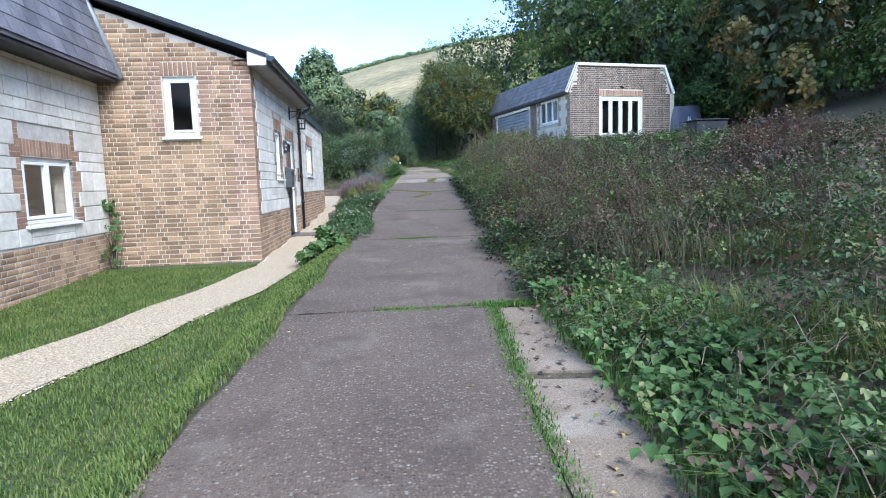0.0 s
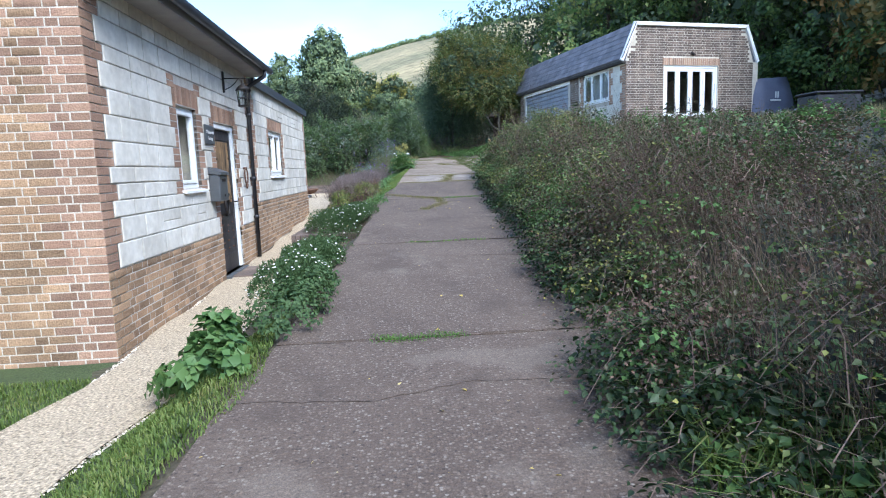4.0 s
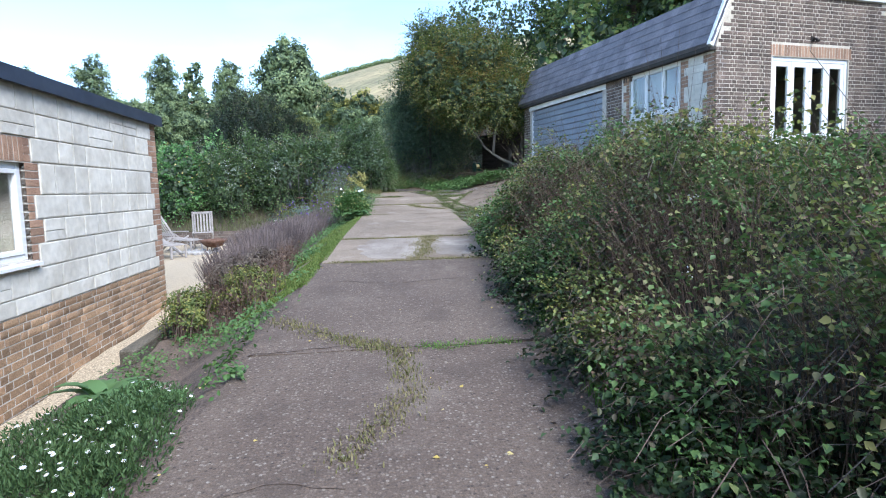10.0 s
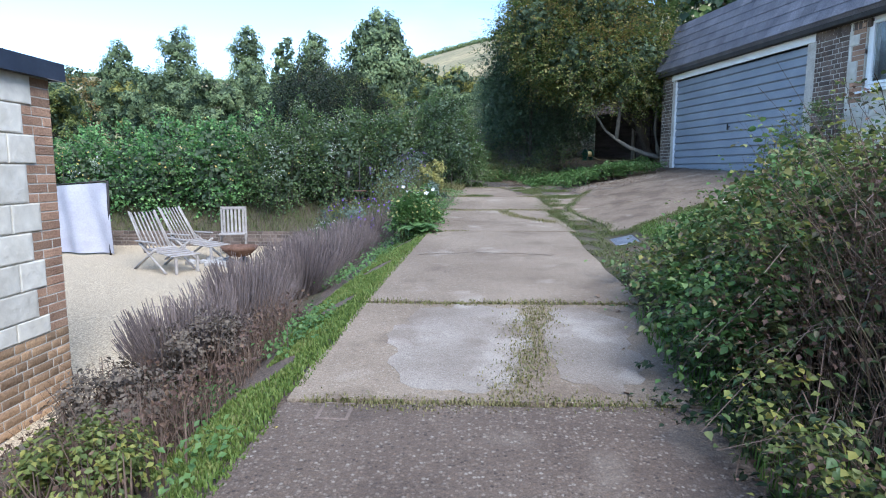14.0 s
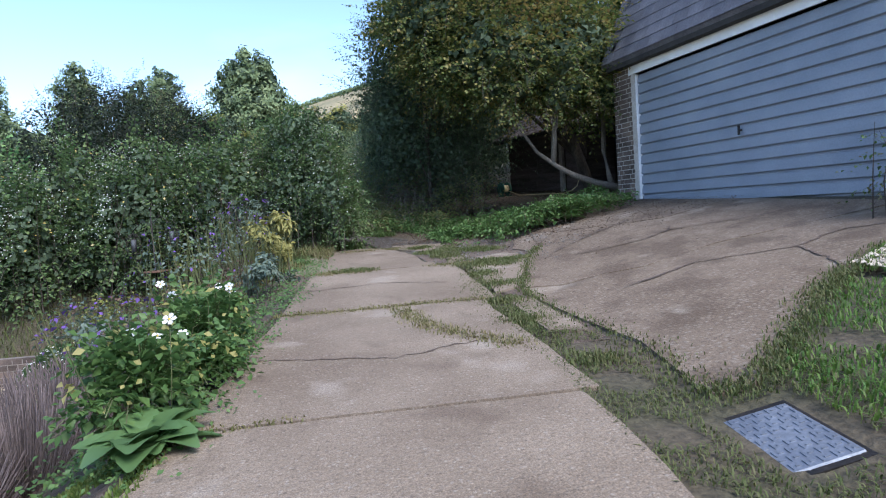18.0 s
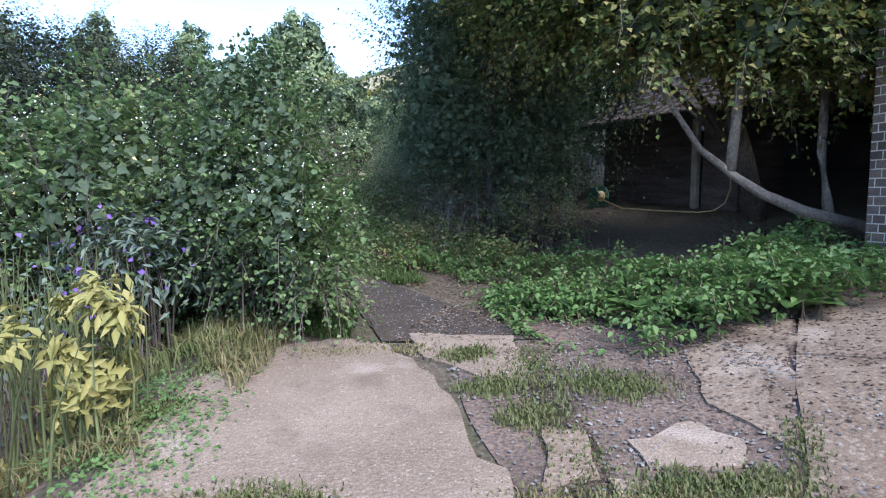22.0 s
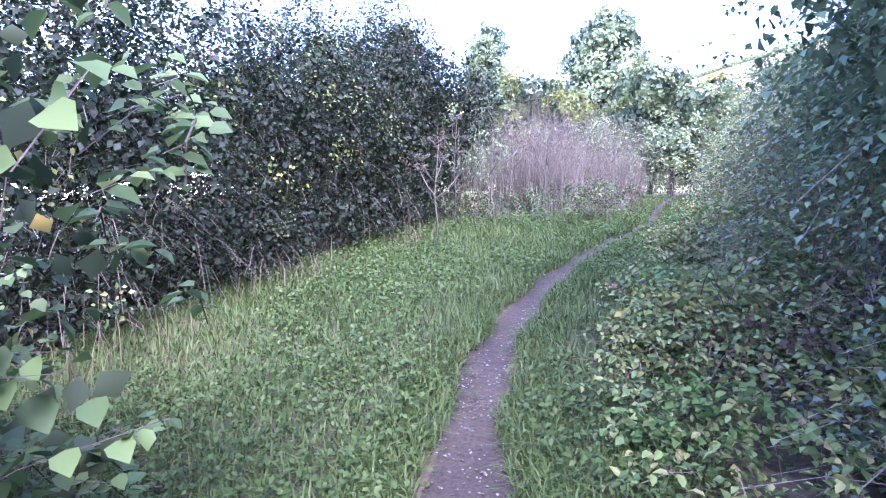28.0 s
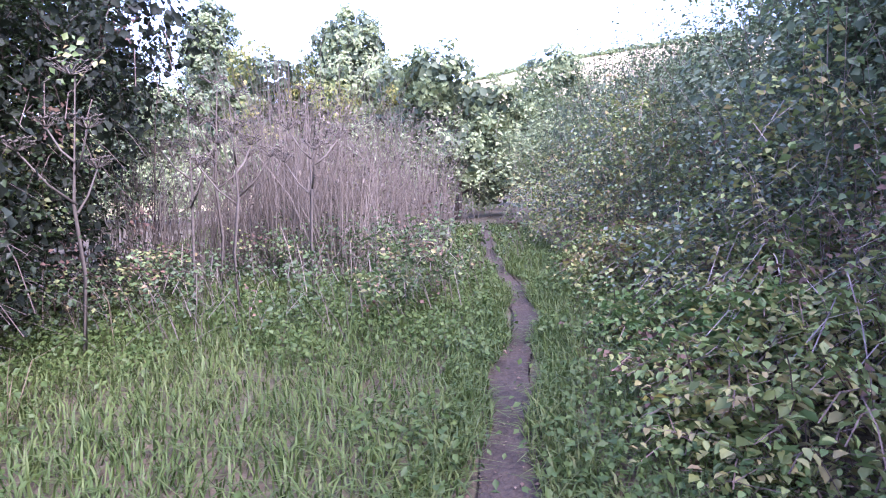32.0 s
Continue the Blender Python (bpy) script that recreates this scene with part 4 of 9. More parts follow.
# narrow broken strip beside the first slabs
slab("slab", [(2.88, 3.9), (3.36, 3.85), (3.46, 5.35), (3.03, 5.4)], M["concrete_pale"], lift=-0.015)
slab("slab", [(2.74, 1.2), (3.2, 1.3), (3.35, 3.75), (2.86, 3.8)], M["concrete_pale"], lift=-0.02)
slab("slab", [(2.6, -2.0), (3.0, -2.0), (3.2, 1.2), (2.74, 1.1)], M["concrete_pale"], lift=-0.02)
# forecourt of the garage, in cracked plates
slab("slab", [(5.18, 27.70), (6.2, 27.40), (7.0, 27.55), (8.75, 27.3), (8.42, 29.35), (7.4, 29.2), (6.3, 30.1), (5.63, 29.02)], M["forecourt"], lift=-0.005)
slab("slab", [(5.19, 27.2), (5.36, 25.8), (5.26, 24.95), (5.45, 24.9), (5.85, 25.2), (6.42, 25.68), (6.84, 25.93), (7.49, 26.25), (8.9, 26.4), (8.76, 27.27), (7.0, 27.52), (6.2, 27.37), (5.17, 27.66)], M["forecourt"], lift=-0.006)
slab("slab", [(6.32, 30.13), (7.42, 29.23), (8.42, 29.38), (8.1, 31.7), (7.4, 31.5), (6.9, 30.9)], M["forecourt"], lift=-0.006)
slab("slab", [(4.95, 26.3), (5.2, 26.2), (5.15, 27.3), (4.92, 27.35)], M["concrete_pale"], lift=-0.004)
slab("slab", [(4.9, 27.6), (5.15, 27.75), (5.6, 29.0), (4.95, 29.2)], M["concrete_pale"], lift=-0.004)
slab("slab", [(5.85, 30.44), (5.69, 29.95), (5.73, 29.57), (5.76, 29.26), (6.27, 30.12), (6.85, 30.88), (6.5, 30.75)], M["forecourt"], lift=-0.008, wob=0.025, cut=0.12)
slab("slab", [(5.13, 29.5), (5.52, 29.66), (5.63, 29.45), (5.51, 29.26), (5.14, 29.27)], M["concrete_pale"], lift=-0.008, wob=0.02, cut=0.1)
slab("slab", [(4.79, 29.65), (4.98, 29.59), (4.92, 29.22), (4.68, 29.15)], M["forecourt"], lift=-0.008, wob=0.02, cut=0.1)
slab("slab", [(4.19, 31.05), (4.9, 30.96), (4.84, 30.27), (4.69, 30.15), (4.28, 30.57)], M["concrete_pale"], lift=-0.006, wob=0.02, cut=0.12)
# a skim of newer cement on two slabs
slab("skim", [(2.98, 20.6), (3.1, 20.36), (3.4, 20.3), (3.66, 20.42), (3.68, 20.7), (3.8, 21.1), (3.78, 21.65), (3.4, 21.72), (3.05, 21.66), (2.9, 21.2)], M["concrete_patch"], 0.02, 0.003, 0.03, 0.07)
slab("skim", [(3.9, 20.5), (4.1, 20.34), (4.36, 20.5), (4.42, 21.0), (4.5, 21.4), (4.25, 21.7), (4.0, 21.66), (3.9, 21.2)], M["concrete_patch"], 0.02, 0.003, 0.03, 0.07)


def crack(points, wide=1.0):
    """A dirt-filled crack that wanders over the slabs."""
    fine = []
    for a, b in zip(points, points[1:]):
        k = max(2, int(math.hypot(b[0] - a[0], b[1] - a[1]) / 0.07))
        fine += [(a[0] + (b[0] - a[0]) * j / k + rng.normal(0, 0.012), a[1] + (b[1] - a[1]) * j / k + rng.normal(0, 0.012)) for j in range(k)]
    v = []
    for (x, y), (x2, y2) in zip(fine, fine[1:]):
        L = math.hypot(x2 - x, y2 - y) + 1e-6
        w = rng.uniform(0.002, 0.0085) * wide
        nx, ny = -(y2 - y) / L * w, (x2 - x) / L * w
        v += [(x - nx, y - ny, ground(x, y) + 0.0035), (x + nx, y + ny, ground(x, y) + 0.0035)]
    i = np.arange(len(v) // 2 - 1)[:, None] * 2
    fast("crack", np.array(v), i + [0, 2, 3, 1], M["soil"], road)


for line in ([(1.3, 5.45), (2.0, 5.5), (2.9, 5.38), (3.4, 5.5)], [(1.55, 8.7), (2.3, 8.62), (2.9, 8.8), (3.9, 8.7)], [(1.6, 9.6), (2.5, 9.56), (3.9, 9.62)], [(2.0, 12.0), (3.0, 12.1), (4.1, 11.95)], [(1.9, 12.9), (3.1, 12.86), (4.2, 12.95)], [(2.0, 15.3), (2.6, 15.5), (3.1, 15.4)], [(2.3, 17.9), (2.9, 17.35), (3.25, 17.05), (3.3, 16.3), (2.9, 15.6)], [(2.2, 17.1), (2.8, 17.2), (3.6, 17.05), (4.4, 17.15)], [(2.7, 19.2), (3.4, 19.05), (4.2, 19.2)], [(2.9, 23.6), (3.5, 23.75), (4.5, 23.6)], [(3.1, 26.2), (3.9, 26.0), (4.7, 26.3)], [(3.2, 28.2), (3.9, 28.35), (4.7, 28.1)],
             [(5.8, 26.9), (6.5, 27.05), (7.2, 26.75), (7.7, 26.9), (8.4, 26.5)], [(7.2, 26.75), (7.05, 26.3), (6.9, 25.9)], [(6.0, 28.5), (6.7, 28.35), (7.1, 28.5), (7.9, 28.1), (8.4, 28.2)], [(7.1, 28.5), (7.2, 28.9)], [(5.9, 28.9), (6.5, 29.3), (7.3, 29.7)]):
    crack(line, 2.2 if line[0][0] > 5 else 1.3)

# thin turf under the mown grass
tagged(sheet("lawn_turf", np.linspace(-2.42, 1.75, 24), np.linspace(-3.0, 10.7, 60), lambda X, Y: -0.012 + 0 * X, M["turf_soil"], keep=lambda x, y: x < edge_left(y) - 0.12), "dark mossy soil under the mown grass", "lawn", kind="structure")
# gravel: the strip by the cottage and the terrace behind it
def path_strip(name, label, centre, width, ys_, lift, mat, cols=5):
    v, k = [], cols
    for y in ys_:
        c, w = centre(y), width(y)
        for j in range(k):
            x = c + w * (j / (k - 1) - 0.5) + 0.05 * math.sin(y * 3.1 + j * 2) * (j in (0, k - 1))
            v.append((x, y, ground(x, y) + lift))
    i = np.arange(len(ys_) * k).reshape(len(ys_), k)
    f = np.stack([i[:-1, :-1], i[:-1, 1:], i[1:, 1:], i[1:, :-1]], -1).reshape(-1, 4)
    return tagged(fast(name, np.array(v), f, mat, None, True), label, "path", kind="structure")


gr_c = lambda y: float(np.interp(y, [-4, 3, 6, 8, 10, 11, 24], [-3.2, -1.55, -0.62, 0.0, 0.48, 0.47, 0.47]))
gr_w = lambda y: float(np.interp(y, [-4, 6, 10, 11, 24], [0.95, 0.95, 0.85, 0.86, 0.86]))
path_strip("pavement_gravel", "pale gravel path beside the cottage", gr_c, gr_w, np.linspace(-4, 16.2, 90), 0.015, M["gravel"])
path_strip("pavement_gravel_back", "pale gravel strip along the cottage wall", lambda y: 0.28, lambda y: 0.5, np.linspace(16.2, 22.5, 30), 0.015, M["gravel"])
path_strip("pavement_terrace", "pale gravel terrace behind the cottage", lambda y: -2.6, lambda y: 7.0 if y < 29.3 else 6.2, np.linspace(22.3, 30.2, 30), 0.02, M["gravel"], 12)
path_strip("bed_soil", "dark crumbly soil of the flower bed beside the drive", lambda y: 0.5 * (0.9 + edge_left(y) + 0.09), lambda y: edge_left(y) - 0.81, np.linspace(15.42, 30.4, 60), -0.012, M["soil"], 9)
path_strip("forecourt_soil", "brown soil between the broken slabs", lambda y: float(np.interp(y, [26, 28, 29.2, 30, 31.4], [5.0, 5.05, 5.15, 5.45, 5.7])), lambda y: float(np.interp(y, [26, 28, 29.2, 30, 31.4], [0.6, 0.7, 1.2, 1.9, 2.6])), np.linspace(26, 31.4, 50), -0.022, M["soil"], 13)
# trodden earth path past the hedge
walk_c = lambda y: float(np.interp(y, PATH_Y, PATH_X))
walk_w = lambda y: float(np.interp(y, [31, 32, 33, 34, 35, 36, 38, 40, 42, 46], [1.1, 0.72, 0.60, 0.48, 0.38, 0.31, 0.26, 0.23, 0.19, 0.16]))
path_strip("pavement_earth", "trodden dark earth path through grass", walk_c, walk_w, np.linspace(30.9, 46, 100), -0.014, M["path_soil"], 7)

# ---- masonry ----
def chamfered(name, mat, c=0.06):
    bm = bmesh.new()
    bmesh.ops.create_cube(bm, size=1.0)
    outer = [e for e in bm.edges if all(v.co.y < 0 for v in e.verts)]
    bmesh.ops.bevel(bm, geom=outer, offset=c, segments=1, affect="EDGES")
    me = bpy.data.meshes.new(name)
    bm.to_mesh(me)
    bm.free()
    me.materials.append(mat)
    return me


UNIT = {k: chamfered(n, M[k], c) for k, n, c in (("brick", "brick", 0.05), ("brick_red", "brick", 0.05), ("brick_dark", "brick", 0.05), ("stone", "stone_block", 0.045))}
PENDING = []


def lay(name, parent, rects, origin, yaw, key, depth=0.05, proud=0.0035, limit=300, joined=None, cut=None):
    """Pieces in the plane of a wall: rects (u, v, w, h); the wall's face looks to its local -y. The first ones are objects, the rest one mesh."""
    PENDING.append((name, parent, rects, origin, yaw, key, depth, proud, limit, joined))


def lay_all():
    for name, parent, rects, origin, yaw, key, depth, proud, limit, joined in PENDING:
        frame_m = pose(*origin, 0, 0, yaw)
        for i, (u, v, w, h) in enumerate(rects[:limit]):
            ob = bpy.data.objects.new(name, UNIT[key])
            scene.collection.objects.link(ob)
            ob.parent = parent
            jut = proud + random.uniform(-0.0015, 0.0015)
            ob.matrix_local = parent.matrix_world.inverted() @ frame_m @ Matrix.Translation((u + w / 2, depth / 2 - jut, v + h / 2)) @ Matrix.Diagonal((w, depth, h, 1))
        rest = rects[limit:]
        if rest:
            me = UNIT[key]
            base = np.array([v.co[:] for v in me.vertices])
            me.calc_loop_triangles()
            tri = np.array([t.vertices[:] for t in me.loop_triangles])
            r = np.array(rest)
            size = np.column_stack([r[:, 2], np.full(len(r), depth), r[:, 3]])
            mid = np.column_stack([r[:, 0] + r[:, 2] / 2, np.full(len(r), depth / 2 - proud) + rng.uniform(-0.0015, 0.0015, len(r)), r[:, 1] + r[:, 3] / 2])
            v = (base[None] * size[:, None] + mid[:, None]).reshape(-1, 3)
            f = (tri[None] + (np.arange(len(r)) * len(base))[:, None, None]).reshape(-1, 3)
            ob = fast(name + "work", v, f, M[joined or key], parent)
            ob.matrix_local = parent.matrix_world.inverted() @ frame_m
            ob["kind"] = "stuff"


def minus(spans, a, b):
    out = []
    for s, e in spans:
        if b <= s or a >= e:
            out.append((s, e))
        else:
            if a - s > 0.03:
                out.append((s, a))
            if e - b > 0.03:
                out.append((b, e))
    return out


def bond(u0, u1, v0, courses, holes=(), top=None, j=0.010, first=0):
    """Flemish bond: headers and stretchers in turn, cut at openings (u0, u1, v0, v1) and under a sloping top."""
    rects = []
    for c in range(courses):
        v = v0 + c * 0.075
        spans = [(u0, u1)]
        for a, b, lo, hi in holes:
            if v + 0.07 > lo and v < hi:
                spans = minus(spans, a, b)
        for s, e in spans:
            u, k = u0 - (0.0 if (c + first) % 2 else 0.168), (c + first) % 2
            while u < e:
                w = 0.215 if k % 2 == 0 else 0.1025
                a, b = max(u, s), min(u + w, e)
                if b - a > 0.03:
                    if top is None or v + 0.065 < min(top(a), top(b)):
                        rects.append((a, v, b - a, 0.065))
                u += w + j
                k += 1
    return rects


def soldiers(u0, u1, v0, h=0.215):
    n = max(1, round((u1 - u0) / 0.075))
    w = (u1 - u0) / n
    return [(u0 + k * w + 0.005, v0, w - 0.01, h) for k in range(n)]


def ashlar(u0, u1, v0, v1, holes, teeth, seed):
    """Squared stone in courses, with brick dressings toothed in round the openings and at the ends. Returns stones and bricks."""
    r = random.Random(seed)
    stones, bricks, v, row = [], [], v0, 0
    while v < v1 - 0.05:
        h = r.choice([0.225, 0.225, 0.30, 0.15])
        h = min(h, v1 - v)
        tooth = 0.215 if row % 2 else 0.1025
        spans, dressed = [(u0, u1)], []
        for a, b, lo, hi in holes:
            if v + h > lo + 0.01 and v < hi - 0.01:
                spans = minus(spans, a - tooth - 0.01, b + tooth + 0.01)
                dressed += [(a - tooth, a), (b, b + tooth)]
        for side, a in teeth:
            if side == "right":
                spans = minus(spans, a - tooth - 0.115, a + 0.5)
                dressed.append((a - tooth - 0.1025, a))
            else:
                spans = minus(spans, a - 0.5, a + tooth + 0.115)
                dressed.append((a, a + tooth + 0.1025))
        for a, b in dressed:
            for c in range(int(round(h / 0.075))):
                if b - a > 0.22:
                    cut = a + (0.1025 if (c + row) % 2 else 0.215)
                    bricks += [(a, v + c * 0.075, cut - a - 0.005, 0.065), (cut + 0.005, v + c * 0.075, max(b - cut - 0.005, 0.03), 0.065)]
                else:
                    bricks.append((a, v + c * 0.075, b - a, 0.065))
        for s, e in spans:
            u = s
            while u < e - 0.02:
                w = r.uniform(0.26, 0.62)
                if e - (u + w) < 0.2:
                    w = e - u
                if h > 0.2 and w > 0.3 and r.random() < 0.12:
                    stones += [(u + 0.006, v + 0.006, w - 0.012, h * 0.45 - 0.009), (u + 0.006, v + h * 0.45 + 0.003, w - 0.012, h * 0.55 - 0.009)]
                else:
                    stones.append((u + 0.006, v + 0.006, w - 0.012, h - 0.012))
                u += w
        v += h
        row += 1
    return stones, bricks


def wall_with_holes(bm, u0, u1, v0, v1, holes, t):
    """A slab of wall in local x, z with its face at y = 0 and thickness t, cut by openings."""
    us = sorted({u0, u1, *[x for h in holes for x in h[:2]]})
    for a, b in zip(us, us[1:]):
        spans = [(v0, v1)]
        for ha, hb, lo, hi in holes:
            if ha < b - 1e-6 and hb > a + 1e-6:
                spans = minus(spans, lo, hi)
        for s, e in spans:
            box(bm, a, 0, s, b, t, e)
    bmesh.ops.remove_doubles(bm, verts=bm.verts, dist=1e-4)
    return bm


def window(name, label, at, yaw, w, h, lights, deep=0.07, sill=True, kind="structure"):
    """A white casement set back in the wall: frame, sashes, panes and sill; at is its lower left corner on the wall's face."""
    ob = thing(name, label, "window", at=at, turn=yaw, kind=kind)
    f = 0.055
    part("window_frame", boxes((0, deep - 0.03, 0, f, deep + 0.05, h), (w - f, deep - 0.03, 0, w, deep + 0.05, h), (f, deep - 0.03, 0, w - f, deep + 0.05, f), (f, deep - 0.03, h - f, w - f, deep + 0.05, h), bevel=0.006), M["white_paint"], ob)
    inner, n = w - 2 * f, len(lights)
    at_u = f
    total = sum(lights)
    for i, share in enumerate(lights):
        lw = inner * share / total
        a, b = at_u + 0.004, at_u + lw - 0.004
        s = 0.045
        sash = part("sash", boxes((a, deep - 0.045, f + 0.004, a + s, deep + 0.015, h - f - 0.004), (b - s, deep - 0.045, f + 0.004, b, deep + 0.015, h - f - 0.004), (a + s, deep - 0.045, f + 0.004, b - s, deep + 0.015, f + s), (a + s, deep - 0.045, h - f - s, b - s, deep + 0.015, h - f - 0.004), bevel=0.005), M["white_paint"], ob)
        pane = part("pane", boxes((a + s, deep - 0.012, f + s, b - s, deep - 0.004, h - f - s)), M["glass"], sash)
        pane.visible_shadow = False
        at_u += lw
    if sill:
        bm = bmesh.new()
        prism(bm, [(deep + 0.03, 0.0), (deep + 0.03, -0.03), (-0.06, -0.055), (-0.06, -0.025)], "x", -0.05, w + 0.05)
        part("sill", bm, M["white_paint"], ob)
    return ob


# ---- the cottage, gabled part ----
COT0, COT1, COT2 = 10.75, 16.15, 22.15
EAVE = 3.32


def slope_top(x):
    return EAVE + 0.06 + 0.36 * (0.05 - x)


cottage = tagged(new("cottage"), "brick and pale stone cottage with a slate roof and dark gutter", "house")
front_holes = [(1.95, 2.62, 1.50, 2.47), (3.32, 4.32, 0.22, 2.38)]
bm = bmesh.new()
wall_with_holes(bm, 0, COT1 - COT0, -0.3, EAVE + 0.1, front_holes, 0.28)
ob = part("wall_front", bm, M["stone_mortar"], cottage)
ob.matrix_world = pose(0, COT0, 0, 0, 0, 90)
bm = bmesh.new()
gh = [(-1.40, -0.88, 2.20, 3.16)]
wall_with_holes(bm, -6.5, -0.0, -0.4, EAVE, [(-1.40, -0.88, 2.20, EAVE)], 0.28)
box(bm, -1.40, 0, 3.16, -0.88, 0.28, EAVE)
prism(bm, [(0.0, EAVE), (-6.5, EAVE), (-6.5, slope_top(-3.4)), (-3.4, slope_top(-3.4)), (0.0, slope_top(0))], "y", 0, 0.28)
ob = part("wall_gable", bm, M["mortar"], cottage)
ob.matrix_world = pose(0, COT0, 0)
part("wall_rear", boxes((-6.5, COT1 - 0.2, 0, -0.28, COT1, EAVE), (-6.5, COT0 + 0.28, -0.3, -6.3, COT1 - 0.2, EAVE)), M["mortar"], cottage)
bm = bmesh.new()
prism(bm, [(0.0, EAVE), (-6.5, EAVE), (-6.5, slope_top(-3.4)), (-3.4, slope_top(-3.4)), (0.0, slope_top(0))], "y", COT1 - 0.2, COT1)
part("wall_rear_gable", bm, M["mortar"], cottage)
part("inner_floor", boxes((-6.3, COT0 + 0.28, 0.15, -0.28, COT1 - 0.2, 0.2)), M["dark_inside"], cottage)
bm = bmesh.new()
prism(bm, [(0.34, EAVE + 0.10), (0.34, EAVE + 0.16), (-3.4, slope_top(-3.4) + 0.22), (-6.9, slope_top(0.2)), (-6.9, slope_top(0.2) - 0.06), (-3.4, slope_top(-3.4) + 0.12)], "y", COT0 - 0.12, COT1 + 0.12)
part("roof", bm, M["slate"], cottage)
part("soffit", boxes((0.0, COT0 - 0.1, EAVE - 0.02, 0.30, COT1 + 0.1, EAVE)), M["grey_board"], cottage)
part("fascia", boxes((0.29, COT0 - 0.10, EAVE - 0.02, 0.31, COT1 + 0.1, EAVE + 0.13)), M["grey_board"], cottage)
bm = bmesh.new()
prism(bm, [(0.0, EAVE - 0.02), (0.30, EAVE - 0.02), (0.30, EAVE + 0.12), (0.0, EAVE + 0.20)], "y", COT0 - 0.125, COT0 - 0.10)
part("barge_end", bm, M["white_paint"], cottage)
bm = bmesh.new()
prism(bm, [(0.30, EAVE + 0.10), (0.30, EAVE + 0.17), (-3.4, slope_top(-3.4) + 0.21), (-3.4, slope_top(-3.4) + 0.13)], "y", COT0 - 0.135, COT0 - 0.11)
part("verge_trim", bm, M["black_plastic"], cottage)
bm = bmesh.new()
ring = [(0.315 + 0.06 + 0.06 * math.cos(a), EAVE + 0.10 + 0.075 * math.sin(a)) for a in np.linspace(math.pi, 2 * math.pi, 9)]
prism(bm, ring + [(0.425, EAVE + 0.11), (0.325, EAVE + 0.11)], "y", COT0 - 0.2, COT1 + 0.14)
part("gutter", bm, M["gutter_blue"], cottage)
bm = bmesh.new()
tube(bm, [(0.375, COT1 - 0.28, EAVE + 0.05), (0.37, COT1 - 0.28, EAVE - 0.06), (0.10, COT1 - 0.28, EAVE - 0.22), (0.06, COT1 - 0.28, EAVE - 0.35), (0.06, COT1 - 0.28, 0.24)], [0.034] * 5, 10)
pipe = part("downpipe", bm, M["black_plastic"], cottage)
for z in (0.9, 1.55, 2.6):
    bm = bmesh.new()
    tube(bm, [(0.06, COT1 - 0.28, z), (0.06, COT1 - 0.28, z + 0.06)], [0.044, 0.044], 10)
    box(bm, 0.0, COT1 - 0.30, z + 0.01, 0.05, COT1 - 0.26, z + 0.05)
    part("pipe_clip", bm, M["black_plastic"], pipe)
BAND1 = 0.85
L1 = COT1 - COT0
hole_b = [(1.95, 2.62, 1.47, 2.70), (3.32, 4.32, 0.20, 2.60)]
lay("brick", cottage, bond(0.0, L1, -0.05, 12, hole_b), (0, COT0, 0), 90, "brick", joined="brick_joined")
st, br = ashlar(0.0, L1, BAND1, EAVE, hole_b, [("left", 0.0), ("right", L1)], 3)
lay("stone_block", cottage, st, (0, COT0, 0), 90, "stone", 0.06, 0.014)
lay("brick", cottage, br + soldiers(1.86, 2.72, 2.48) + soldiers(3.24, 4.40, 2.39), (0, COT0, 0), 90, "brick_red", limit=300, joined="brick_red")
part("corner_mortar", boxes((-0.45, COT0 - 0.0008, -0.2, -0.0008, COT0 + 0.05, EAVE - 0.02)), M["mortar"], cottage)
gb = bond(-6.4, 0.0, -0.125, 62, [(-1.42, -0.86, 2.13, 3.40)], top=slope_top)
quoin = [r for r in gb if r[0] + r[2] > -0.33 or (-1.7 < r[0] < -0.62 and 2.2 < r[1] < 3.4)]
gb = sorted([r for r in gb if r not in quoin and r[0] > -2.6], key=lambda r: (r[1] > 2.4, -r[0]))
lay("brick", cottage, quoin + soldiers(-1.44, -0.84, 3.17), (0, COT0, 0), 0, "brick_red", limit=140, joined="brick_red")
lay("brick", cottage, gb, (0, COT0, 0), 0, "brick", limit=300, joined="brick_joined")
window("window_1", "white casement in the brick gable", (-1.40, COT0, 2.20), 0, 0.52, 0.96, [1], sill=True)
window("window_2", "white casement beside the front door", (0, COT0 + 1.95, 1.50), 90, 0.67, 0.97, [1])
part("curtain", boxes((-0.5, COT0 + 1.9, 1.45, -0.48, COT0 + 2.7, 2.5)), M["tarp_grey"], cottage)

# ---- the cottage, flat-roofed part ----
annexe = tagged(new("cottage_annexe"), "flat-roofed pale stone annexe on a brick base", "house")
L2 = COT2 - COT1
FLAT = 3.20
a_holes = [(1.40, 2.66, 1.62, 2.50)]
bm = bmesh.new()
wall_with_holes(bm, 0, L2, -0.2, FLAT, a_holes, 0.28)
ob = part("wall_front", bm, M["stone_mortar"], annexe)
ob.matrix_world = pose(0.004, COT1, 0, 0, 0, 90)
part("wall_end", boxes((-5.0, COT2 - 0.28, 0.2, -0.276, COT2, FLAT)), M["stone_mortar"], annexe)
part("wall_rear", boxes((-5.0, COT1 + 0.02, 0.0, -4.8, COT2 - 0.28, FLAT)), M["stone_mortar"], annexe)
part("roof", boxes((-5.05, COT1 + 0.14, FLAT, 0.05, COT2 + 0.07, FLAT + 0.10)), M["slate"], annexe)
